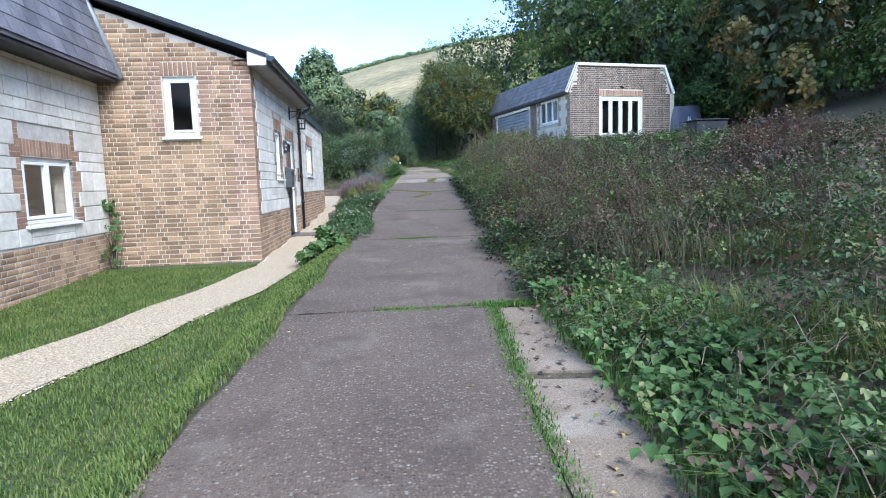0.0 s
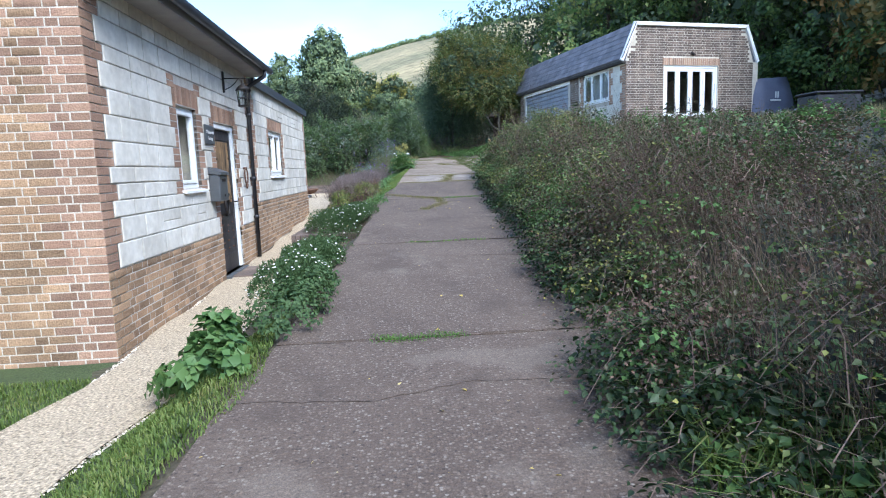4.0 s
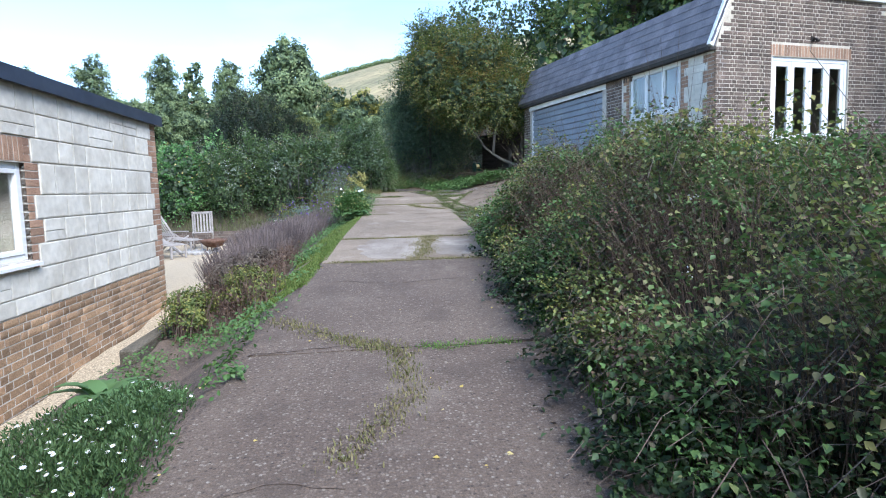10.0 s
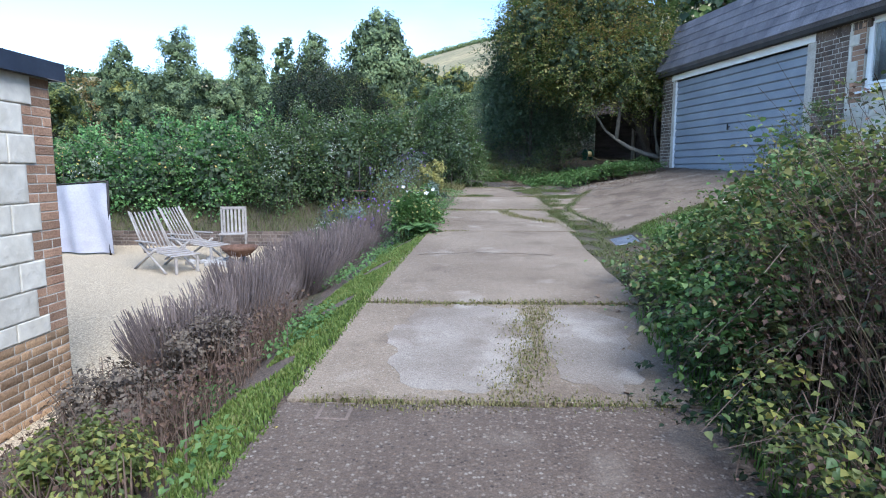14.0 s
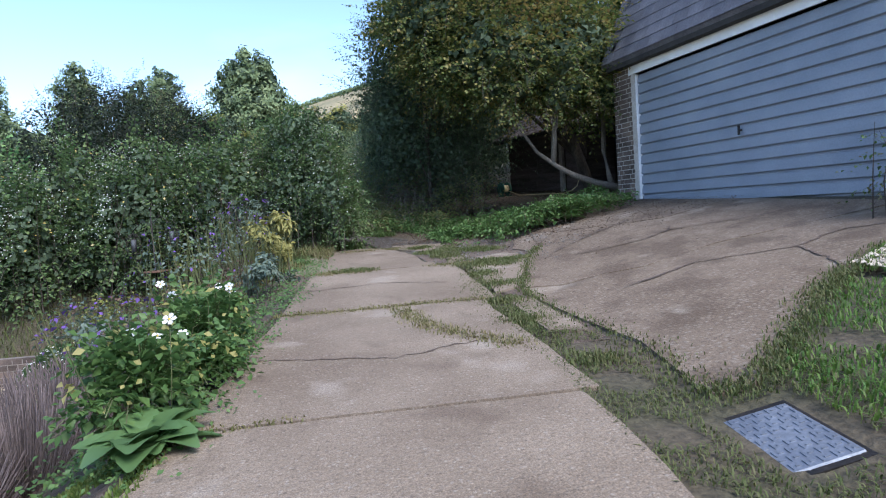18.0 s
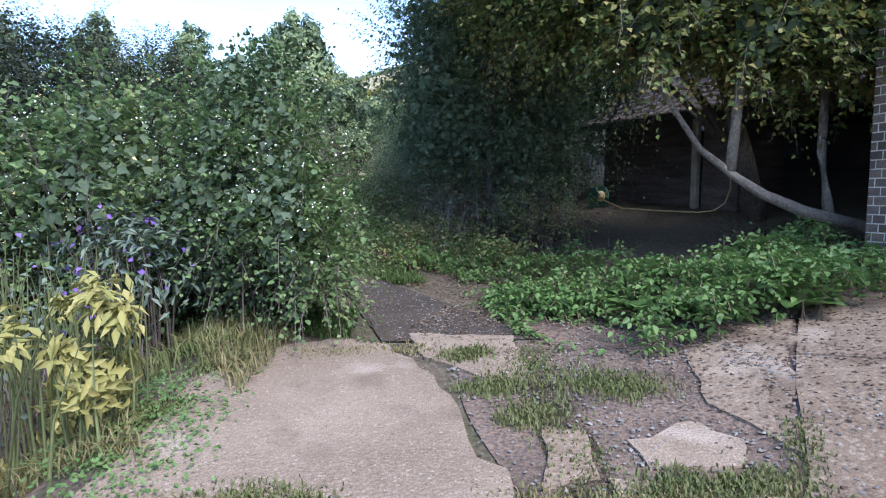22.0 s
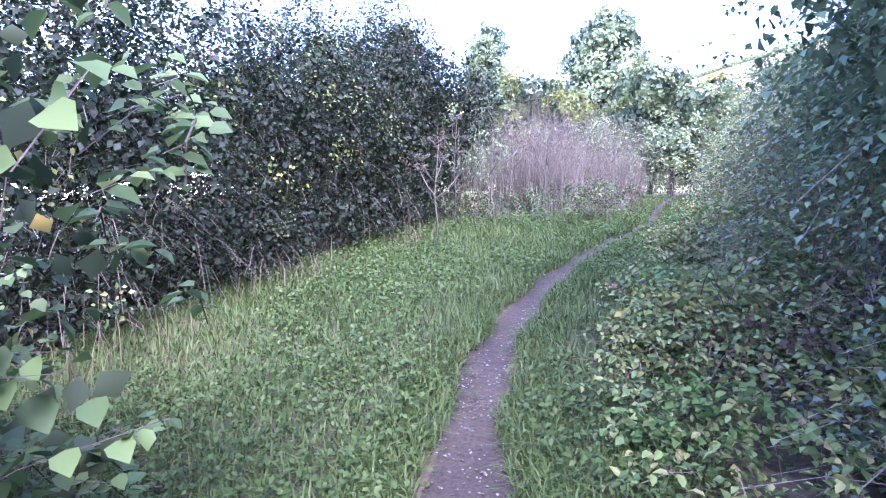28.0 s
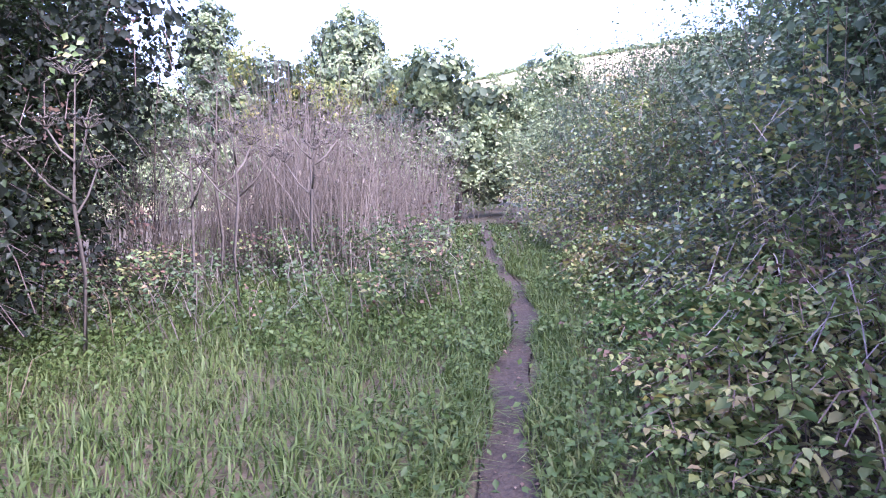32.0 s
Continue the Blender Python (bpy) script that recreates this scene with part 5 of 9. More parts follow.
part("fascia", boxes((0.05, COT1 + 0.14, FLAT - 0.02, 0.085, COT2 + 0.10, FLAT + 0.12), (-5.05, COT2 + 0.07, FLAT - 0.02, 0.05, COT2 + 0.10, FLAT + 0.12)), M["gutter_blue"], annexe)
part("inner_floor", boxes((-4.8, COT1 + 0.03, 0.25, -0.28, COT2 - 0.28, 0.3)), M["dark_inside"], annexe)
BAND2 = 1.16
hole_c = [(1.40, 2.66, 1.58, 2.73)]
lay("brick", annexe, sorted(bond(0.0, L2, 0.11, 14, hole_c), key=lambda r: r[0] > 4.2), (0.004, COT1, 0), 90, "brick", joined="brick_joined")
st, br = ashlar(0.0, L2, BAND2, FLAT, hole_c, [("left", 0.0), ("right", L2)], 11)
lay("stone_block", annexe, st, (0.004, COT1, 0), 90, "stone", 0.06, 0.014)
lay("brick", annexe, br + soldiers(1.32, 2.74, 2.51), (0.004, COT1, 0), 90, "brick_red", joined="brick_red")
window("window_3", "two-light white casement in the annexe wall", (0.004, COT1 + 1.40, 1.62), 90, 1.26, 0.88, [1, 1])
for ca, cb in ((1.3, 1.75), (2.35, 2.75)):
    part("curtain", boxes((-0.62, COT1 + ca, 1.5, -0.60, COT1 + cb, 2.55)), M["tarp_grey"], annexe)

# ---- the older wing with a slated mansard ----
wing = tagged(new("stone_wing"), "whitewashed stone wing with a slate mansard roof", "house")
WX = -2.42
bm = bmesh.new()
WY0 = COT0 - 9.0
wall_with_holes(bm, 0, 9.0, -0.5, 3.05, [(8.50 - WY0, 9.74 - WY0, 0.93, 1.80)], 0.3)
ob = part("wall_front", bm, M["stone_mortar"], wing)
ob.matrix_world = pose(WX, WY0, 0, 0, 0, 90)
part("inner_floor", boxes((-7.0, WY0, -0.2, WX - 0.3, COT0, -0.15)), M["dark_inside"], wing)
part("wall_rear", boxes((-7.2, WY0, -0.5, -7.0, COT0, 3.05), (-7.0, WY0, -0.5, WX - 0.3, WY0 + 0.25, 3.05)), M["stone_mortar"], wing)
bm = bmesh.new()
prism(bm, [(WX + 0.36, 3.12), (WX + 0.36, 3.17), (WX - 0.45, 5.6), (WX - 4.2, 5.8), (WX - 4.6, 3.17), (WX - 4.6, 3.12)], "y", WY0 - 0.1, COT0 - 0.02)
part("roof", bm, M["slate"], wing)
part("soffit", boxes((WX + 0.0, WY0, 3.06, WX + 0.34, COT0 - 0.03, 3.10)), M["black_plastic"], wing)
bm = bmesh.new()
tube(bm, [(WX + 0.40, COT0 - 0.04, 3.12), (WX - 0.45, COT0 - 0.04, 5.6)], [0.05, 0.05], 6)
part("flashing", bm, M["zinc"], wing)
hw = [(8.50 - WY0, 9.74 - WY0, 0.90, 2.02)]
lay("brick", wing, sorted(bond(0.0, 8.98, -0.26, 12), key=lambda r: -r[0]), (WX, WY0, 0), 90, "brick", limit=170, joined="brick_joined")
st, br = ashlar(0.0, 8.98, 0.66, 3.06, hw, [], 21)
lay("stone_block", wing, sorted(st, key=lambda r: -r[0]), (WX, WY0, 0), 90, "stone", 0.06, 0.016, limit=140)
lay("brick", wing, br + soldiers(8.42 - WY0, 9.82 - WY0, 1.81), (WX, WY0, 0), 90, "brick_red", joined="brick_red")
window("window_4", "two-light white casement with a white sill", (WX, 8.50, 0.93), 90, 1.24, 0.87, [1, 1])
# Dark sheet behind the glass, in the colour of the room insides.
part("blind", boxes((WX - 0.45, 8.4, 0.9, WX - 0.43, 9.8, 1.85)), M["dark_inside"], wing)
# slates of the mansard, row by row
slope_l = math.hypot(0.81, 2.43)
tilt = math.degrees(math.atan2(2.43, 0.81))
slates = []
for r in range(11):
    u = 9.0 - 4.6 - (0.12 if r % 2 else 0)
    while u < 8.92:
        slates.append((u, r * 0.23, min(0.29, 8.93 - u), 0.245))
        u += 0.30
bmq = bmesh.new()
box(bmq, -0.5, -0.5, -0.5, 0.5, 0.5, 0.5)
SLATE = bpy.data.meshes.new("slate")
bmq.to_mesh(SLATE)
bmq.free()
SLATE.materials.append(M["slate"])


def lay_slates(parent, m, rows):
    for u, v, w, h in rows:
        ob = bpy.data.objects.new("slate", SLATE)
        scene.collection.objects.link(ob)
        ob.parent = parent
        ob.matrix_local = parent.matrix_world.inverted() @ m @ Matrix.Translation((u + w / 2, -0.012, v + h / 2)) @ pose(0, 0, 0, -2.2) @ Matrix.Diagonal((w, 0.009, h, 1))


SLATE_JOBS = [(wing, pose(WX + 0.36, WY0, 3.17) @ pose(0, 0, 0, 0, 0, 90) @ pose(0, 0, 0, -(90 - tilt)), slates[:190])]


# ---- the garage ----
garage = tagged(new("garage"), "brick garage with a slate mansard roof and white trim", "garage")
garage.matrix_world = pose(GARAGE[0], GARAGE[1], GARAGE[2], 0, 0, GARAGE[3])
GM = garage.matrix_world.copy()
GL, GW, GE, GT = 8.25, 4.7, 2.28, 3.35
# local: x into the building, y along the front away from the gable, z up from its floor


def gpart(name, bm, mat, label=""):
    return part(name, bm, mat, garage, label)


bm = bmesh.new()
wall_with_holes(bm, 0, GL, -0.6, GE, [(0.95, 2.68, 1.22, 2.22), (3.78, 7.72, -0.02, 2.08)], 0.25)
for v in bm.verts:
    u, t, z = v.co
    v.co = (t, u, z)
bmesh.ops.reverse_faces(bm, faces=bm.faces)
gpart("wall_front", bm, M["stone_mortar"])
bm = bmesh.new()
wall_with_holes(bm, 0.25, GW, -0.6, GE, [(1.35, 3.35, 0.45, 2.15)], 0.25)
prism(bm, [(0.0, GE), (GW, GE), (GW - 0.34, GT), (0.34, GT)], "y", 0, 0.25)
gpart("wall_gable", bm, M["mortar"])
gpart("wall_rear", boxes((GW, 0, -0.6, GW + 0.2, GL, GE), (0.25, GL - 0.25, -0.6, GW, GL, GE)), M["mortar"])
gpart("inner_floor", boxes((0.25, 0.25, -0.08, GW, GL - 0.25, -0.03)), M["dark_inside"])
bm = bmesh.new()
prism(bm, [(-0.17, GE + 0.05), (-0.13, GE + 0.0), (GW + 0.13, GE), (GW - 0.32, GT + 0.06), (0.32, GT + 0.06)], "y", 0.02, GL + 0.1)
gpart("roof", bm, M["slate"])
for name, a, b in (("bargeboard", (-0.16, GE + 0.0), (0.32, GT + 0.05)), ("bargeboard", (GW + 0.16, GE + 0.0), (GW - 0.32, GT + 0.05)), ("bargeboard", (0.26, GT + 0.03), (GW - 0.26, GT + 0.03))):
    bm = bmesh.new()
    d = Vector((b[0] - a[0], b[1] - a[1])).normalized() * 1.0
    nx, nz = -d.y * 0.05, d.x * 0.05
    prism(bm, [(a[0] - nx, a[1] - nz), (b[0] - nx, b[1] - nz), (b[0] + nx, b[1] + nz), (a[0] + nx, a[1] + nz)], "y", -0.06, 0.015)
    gpart(name, bm, M["white_paint"])
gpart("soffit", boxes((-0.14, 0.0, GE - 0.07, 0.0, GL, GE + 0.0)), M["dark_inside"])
# up-and-over door: ribbed sheet in a white frame
gdoor = thing("garage_door", "ribbed blue-grey up-and-over garage door in a white frame", "garage door", kind="structure")
gdoor.matrix_world = GM
part("door_frame", boxes((0.02, 3.70, -0.02, 0.14, 3.79, 2.08), (0.02, 7.71, -0.02, 0.14, 7.80, 2.08), (-0.012, 3.62, 2.08, 0.14, 7.85, 2.26), bevel=0.006), M["white_paint"], gdoor)
bm = bmesh.new()
rows = 13
outline = []
for k in range(rows):
    z0 = 0.035 + k * 2.03 / rows
    hgt = 2.03 / rows
    outline += [(0.086, z0), (0.086, z0 + hgt * 0.10), (0.052, z0 + hgt * 0.20), (0.058, z0 + hgt * 0.60), (0.066, z0 + hgt * 0.94)]
face = [(x, z) for x, z in outline] + [(0.075, 2.065), (0.10, 2.065), (0.10, 0.015)]
verts_a = [bm.verts.new((x, 3.79, z)) for x, z in face]
verts_b = [bm.verts.new((x, 7.71, z)) for x, z in face]
for i in range(len(face)):
    j = (i + 1) % len(face)
    bm.faces.new((verts_a[i], verts_a[j], verts_b[j], verts_b[i]))
bmesh.ops.recalc_face_normals(bm, faces=bm.faces)
part("door_sheet", bm, M["garage_door"], gdoor)
bm = bmesh.new()
tube(bm, [(0.06, 5.75, 0.92), (0.02, 5.75, 0.92)], [0.012, 0.012], 8)
box(bm, 0.005, 5.735, 0.86, 0.025, 5.765, 0.98, 0.004)
part("door_handle", bm, M["iron"], gdoor)
# window in the front and the folding doors in the gable
# the front looks to local -x: the window's own x runs against local y
wm = window("window_5", "three-light white window with net curtains", tuple(GM @ Vector((0, 2.68, 1.22))), GARAGE[3] - 90, 1.73, 1.0, [1, 1.1, 1], sill=True)
gpart("net_curtain", boxes((0.30, 0.9, 1.15, 0.31, 2.75, 2.25)), M["tarp_grey"])
fdoors = thing("door_folding", "white glazed folding doors in the garage gable", "door", kind="structure")
fdoors.matrix_world = GM
part("door_frame", boxes((1.35, 0.03, 0.45, 1.42, 0.13, 2.15), (3.28, 0.03, 0.45, 3.35, 0.13, 2.15), (1.42, 0.03, 2.07, 3.28, 0.13, 2.15), (1.42, 0.03, 0.45, 3.28, 0.13, 0.50), bevel=0.006), M["white_paint"], fdoors)
for k in range(4):
    a = 1.42 + k * 0.465
    leaf_ob = part("door_leaf", boxes((a + 0.003, 0.04, 0.50, a + 0.085, 0.10, 2.07), (a + 0.38, 0.04, 0.50, a + 0.462, 0.10, 2.07), (a + 0.085, 0.04, 0.50, a + 0.38, 0.10, 0.66), (a + 0.085, 0.04, 1.97, a + 0.38, 0.10, 2.07), bevel=0.005), M["white_paint"], fdoors)
    pane = part("pane", boxes((a + 0.085, 0.065, 0.66, a + 0.38, 0.073, 1.97)), M["glass"], leaf_ob)
    pane.visible_shadow = False
bm = bmesh.new()
tube(bm, [(2.36, 0.0, 2.52), (2.36, -0.10, 2.50), (2.36, -0.12, 2.45)], [0.02, 0.02, 0.05], 8)
box(bm, 2.31, -0.02, 2.47, 2.41, 0.0, 2.57, 0.006)
gpart("outside_lamp", bm, M["iron"], "small dark bracket lamp")
g_yaw = GARAGE[3]
gt = lambda u: min(GE + (u / 0.34) * (GT - GE), GE + ((GW - u) / 0.34) * (GT - GE), GT) if 0 < u < GW else GE
gb = bond(0.0, GW, -0.35, 50, [(1.33, 3.37, 0.43, 2.36)], top=lambda u: GT - 0.02 if 0.34 < u < GW - 0.34 else gt(u))
lay("brick", garage, sorted(gb, key=lambda r: r[1] < 0.9), tuple(GM @ Vector((0, 0, 0))), g_yaw, "brick_dark", limit=240, joined="brick_dark_joined")
lay("brick", garage, soldiers(1.28, 3.42, 2.16), tuple(GM @ Vector((0, 0, 0))), g_yaw, "brick_red", limit=40)
# front: local u runs from the far end back to the gable
fo = tuple(GM @ Vector((0, GL, 0)))
f_holes = [(GL - 2.68, GL - 0.95, 1.18, 2.24), (GL - 7.85, GL - 3.62, -0.05, 2.30)]
st, br = ashlar(GL - 2.95, GL, 0.0, GE - 0.08, f_holes[:1], [("right", GL)], 31)
lay("stone_block", garage, st, fo, g_yaw - 90, "stone", 0.05, 0.012, limit=80)
lay("brick", garage, br, fo, g_yaw - 90, "brick_red", limit=120, joined="brick_red")
lay("brick", garage, bond(0.0, GL - 7.80, -0.2, 33) + bond(GL - 3.60, GL - 2.97, -0.2, 33) + bond(GL - 7.85, GL - 3.6, 2.27, 1), fo, g_yaw - 90, "brick_dark", limit=200, joined="brick_dark_joined")
lay("brick", garage, soldiers(GL - 7.85, GL - 2.6, GE - 0.19, 0.11), fo, g_yaw - 90, "brick_dark", limit=90, joined="brick_dark_joined")
run = math.hypot(0.49, 1.06)
g_tilt = math.degrees(math.atan2(1.06, 0.49))
gs = []
for r in range(6):
    u = -0.05 - (0.14 if r % 2 else 0)
    while u < GL + 0.1:
        gs.append((max(u, -0.08), r * 0.195, min(0.28, GL + 0.12 - max(u, -0.08)), 0.21))
        u += 0.285
SLATE_JOBS.append((garage, GM @ Matrix.Translation((-0.17, GL, GE + 0.05)) @ pose(0, 0, 0, 0, 0, -90) @ pose(0, 0, 0, -(90 - g_tilt)), gs))

# covered object beside the garage
cover = thing("covered_machine", "dark blue-grey cover over garden furniture beside the garage", "cover", at=tuple(GM @ Vector((GW + 0.75, 0.5, 0))), turn=15)
bm = bmesh.new()
pts = [(-0.75, -0.6), (0.8, -0.65), (0.85, 0.7), (-0.7, 0.65)]
low = [bm.verts.new((x * 1.08, y * 1.1, 0.15)) for x, y in pts]
mid = [bm.verts.new((x, y, 1.2)) for x, y in pts]
top = [bm.verts.new((x * 0.85 + 0.05, y * 0.7, 1.75 + 0.1 * (x > 0))) for x, y in pts]
for a, b in ((low, mid), (mid, top)):
    for i in range(4):
        bm.faces.new((a[i], a[(i + 1) % 4], b[(i + 1) % 4], b[i]))
bm.faces.new(top)
bm.faces.new(low[::-1])
bmesh.ops.subdivide_edges(bm, edges=bm.edges, cuts=3, use_grid_fill=True)
for v in bm.verts:
    k = noise.noise(v.co * 2.2)
    v.co += Vector((0.05 * k, 0.05 * noise.noise(v.co * 2.2 + Vector((9, 0, 0))), 0.03 * k))
for f in bm.faces:
    f.smooth = True
part("cover_sheet", bm, M["tarp_blue"], cover)
part("cover_emblem", boxes((-0.25, -0.70, 1.02, 0.2, -0.685, 1.07), (-0.05, -0.70, 1.12, 0.0, -0.685, 1.32), (0.05, -0.70, 1.12, 0.10, -0.685, 1.32)), M["letter_white"], cover)

# ---- the barn under the trees ----
barn = tagged(new("barn"), "old dark boarded barn with a mossy tiled roof", "barn")
BM_ = pose(7.75, 37.65, 2.55, 0, 0, -69)
barn.matrix_world = BM_
# local x along the front towards the garage, local y into the barn
plank = bmesh.new()
box(plank, -0.5, -0.5, -0.5, 0.5, 0.5, 0.5)
PLANK = bpy.data.meshes.new("plank")
plank.to_mesh(PLANK)
plank.free()
PLANK.materials.append(M["barn_wood"])


def planks():
    for k in range(9):
        cuts = [0.0, random.uniform(0.7, 1.4), 2.02]
        for a, b in zip(cuts, cuts[1:]):
            o = bpy.data.objects.new("plank", PLANK)
            scene.collection.objects.link(o)
            o.parent = barn
            o.matrix_local = pose((a + b) / 2, 0.02, 0.16 + k * 0.175, 6 + random.uniform(-2, 2), random.uniform(-0.5, 0.5), 0) @ Matrix.Diagonal((b - a - 0.008, 0.022, 0.185, 1))


for nm, b in (("wall_side", (-0.05, 0.05, -0.1, 0.05, 3.6, 1.75)), ("wall_rear", (0.0, 3.6, -0.1, 5.6, 3.7, 1.75)), ("wall_end", (5.55, 0.05, -0.1, 5.65, 3.6, 1.75)), ("wall_backing", (0.0, 0.045, 0.0, 2.0, 0.06, 1.7)), ("lintel", (2.0, 0.0, 1.52, 5.6, 0.12, 1.72)), ("partition", (2.75, 0.05, -0.1, 2.85, 0.9, 1.7))):
    part(nm, boxes(b, bevel=0.01), M["barn_wood"], barn)
part("board", boxes((2.2, 0.0, 0.0, 2.82, 0.05, 1.6), bevel=0.008), M["barn_wood"], barn)
part("door_post", boxes((2.03, -0.05, 0.0, 2.13, 0.05, 1.62), bevel=0.012), M["pale_post"], barn, "weathered pale post")
bm = bmesh.new()
prism(bm, [(-0.35, 1.62), (-0.35, 1.70), (1.75, 2.95), (3.95, 1.70), (3.95, 1.62), (1.75, 2.85)], "x", -0.3, 5.9)
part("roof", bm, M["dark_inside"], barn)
v, f = [], []
for r in range(13):
    for c in range(32):
        q = r / 12.5
        x, y, z = -0.3 + c * 0.195 + random.uniform(-0.01, 0.01), -0.37 + 2.1 * q, 1.715 + 1.25 * q + random.uniform(0, 0.015)
        i = len(v)
        v += [(x, y, z), (x + 0.185, y, z + random.uniform(0, 0.012)), (x + 0.185, y + 0.2, z + 0.10), (x, y + 0.2, z + 0.10), (x, y, z - 0.02), (x + 0.185, y, z - 0.02)]
        f += [(i, i + 1, i + 2, i + 3), (i + 4, i + 5, i + 1, i)]
fast("roof_tiles", np.array(v), np.array(f), M["mossy_tile"], barn)["kind"] = "stuff"
# hose reel and hose at the barn's foot
reel = thing("hose_reel", "small green plastic hose reel on the ground", "hose reel", at=(7.35, 36.75, ground(7.35, 36.75)), turn=20)
for dx in (-0.11, 0.09):
    bm = bmesh.new()
    tube(bm, [(dx, 0, 0.19), (dx + 0.02, 0, 0.19)], [0.16, 0.16], 18)
    part("flange", bm, M["green_plastic"], reel)
bm = bmesh.new()
tube(bm, [(-0.1, 0, 0.19), (0.1, 0, 0.19)], [0.09, 0.09], 14)
part("drum", bm, M["hose"], reel)
part("stand", boxes((-0.13, -0.14, 0.0, -0.11, 0.14, 0.03), (0.11, -0.14, 0.0, 0.13, 0.14, 0.03), (-0.13, -0.01, 0.0, -0.115, 0.01, 0.2), (0.115, -0.01, 0.0, 0.13, 0.01, 0.2)), M["green_plastic"], reel)
bm = bmesh.new()
hz = lambda x, y: ground(x, y) + 0.012
tube(bm, [(7.45, 36.7, hz(7.45, 36.7) + 0.1), (7.6, 36.3, hz(7.6, 36.3)), (7.95, 35.7, hz(7.95, 35.7)), (8.3, 35.2, hz(8.3, 35.2)), (8.42, 34.99, hz(8.42, 35) + 0.03), (8.52, 34.9, hz(8.52, 34.9) + 0.12), (8.58, 34.88, hz(8.58, 34.9) + 0.3), (8.6, 34.93, hz(8.6, 35) + 0.6), (8.62, 34.95, hz(8.6, 35) + 0.9)], [0.011] * 9, 6)
ob = part("garden_hose", bm, M["hose"])
tagged(ob, "thin pale hose trailing along the barn", "hose")


# ---- the cottage's door and what hangs by it ----
door = thing("front_door", "worn black and brown timber front door in a white frame", "door", at=(0, COT0 + 3.32, 0.22), turn=90, kind="structure")
part("door_frame", boxes((0.0, 0.02, 0.0, 0.075, 0.12, 2.16), (0.925, 0.02, 0.0, 1.0, 0.12, 2.16), (0.075, 0.02, 2.08, 0.925, 0.12, 2.16), bevel=0.008), M["white_paint"], door)
part("threshold", boxes((-0.02, -0.07, -0.05, 1.02, 0.12, 0.0), bevel=0.01), M["slate_plate"], door)
leaf_ob = part("door_leaf", boxes((0.08, 0.07, 0.01, 0.92, 0.11, 2.07), (0.08, 0.058, 0.01, 0.17, 0.075, 2.07), (0.83, 0.058, 0.01, 0.92, 0.075, 2.07), (0.17, 0.058, 0.01, 0.83, 0.075, 0.26), (0.17, 0.058, 1.93, 0.83, 0.075, 2.07), (0.17, 0.058, 0.86, 0.83, 0.075, 1.0), bevel=0.004), M["door_black"], door)
part("worn_panel", boxes((0.19, 0.060, 1.02, 0.81, 0.072, 1.91), bevel=0.004), M["door_worn"], leaf_ob, "panel with the paint flaked to brown wood")
for k in range(26):
    a = random.Random(k)
    if k < 12:
        su, sv = (0.215 if k % 2 else 0.785), 1.06 + (k // 2) * 0.15
    else:
        su, sv = 0.26 + 0.24 * ((k - 12) % 3), 0.34 + 0.12 * ((k - 12) // 3)
    bm = bmesh.new()
    bmesh.ops.create_icosphere(bm, subdivisions=1, radius=0.016, matrix=Matrix.Translation((su + a.uniform(-0.02, 0.02), 0.066, sv + a.uniform(-0.02, 0.02))))
    part("stud", bm, M["iron"] if k < 12 else M["rust"], leaf_ob)
bm = bmesh.new()
ring_pts = [(0.5 + 0.10 * math.cos(a), 0.045, 0.97 + 0.13 * math.sin(a)) for a in np.linspace(0, 2 * math.pi, 19)]
tube(bm, ring_pts, [0.016] * 19, 6, cap=False)
tube(bm, [(0.5, 0.06, 1.16), (0.5, 0.02, 1.14), (0.5, 0.03, 1.06)], [0.03, 0.028, 0.02], 8)
part("knocker_wreath", bm, M["iron"], leaf_ob)
bm = bmesh.new()
tube(bm, [(0.87, 0.06, 1.02), (0.87, 0.0, 1.02)], [0.012, 0.012], 8)
box(bm, 0.80, -0.012, 1.01, 0.88, 0.004, 1.03, 0.004)
box(bm, 0.855, 0.05, 0.93, 0.885, 0.062, 1.12, 0.003)
part("door_handle", bm, M["iron"], leaf_ob)
# doorstep
stp = thing("doorstep", "grey stone doorstep with brick edge", "step", at=(0.0, COT0 + 3.2, 0.0), turn=90)
part("step_stone", boxes((0, -0.62, 0.02, 1.3, -0.03, 0.17), bevel=0.015), M["slate_plate"], stp)

lamp = thing("wall_lantern", "black iron lantern hanging on a scrolled wall bracket", "lantern", at=(0.03, COT0 + 3.88, 2.98), turn=90)
bm = bmesh.new()
box(bm, -0.02, -0.012, -0.14, 0.02, 0.03, 0.16, 0.004)
tube(bm, [(0, 0, 0.06), (0, -0.32, 0.06)], [0.009, 0.009], 8)
tube(bm, [(0, -0.30 + 0.05 * math.cos(a), 0.02 + 0.04 * math.sin(a)) for a in np.linspace(1.5, 6.5, 9)], [0.006] * 9, 6)
tube(bm, [(0, -0.01, -0.10), (0, -0.10, -0.06), (0, -0.17, 0.0), (0, -0.22, 0.06)], [0.007] * 4, 6)
part("bracket", bm, M["iron"], lamp)
bm = bmesh.new()
cy = -0.27
for sx, sy in ((-1, -1), (1, -1), (1, 1), (-1, 1)):
    tube(bm, [(sx * 0.075, cy + sy * 0.075, -0.12), (sx * 0.06, cy + sy * 0.06, -0.33)], [0.007, 0.007], 6)
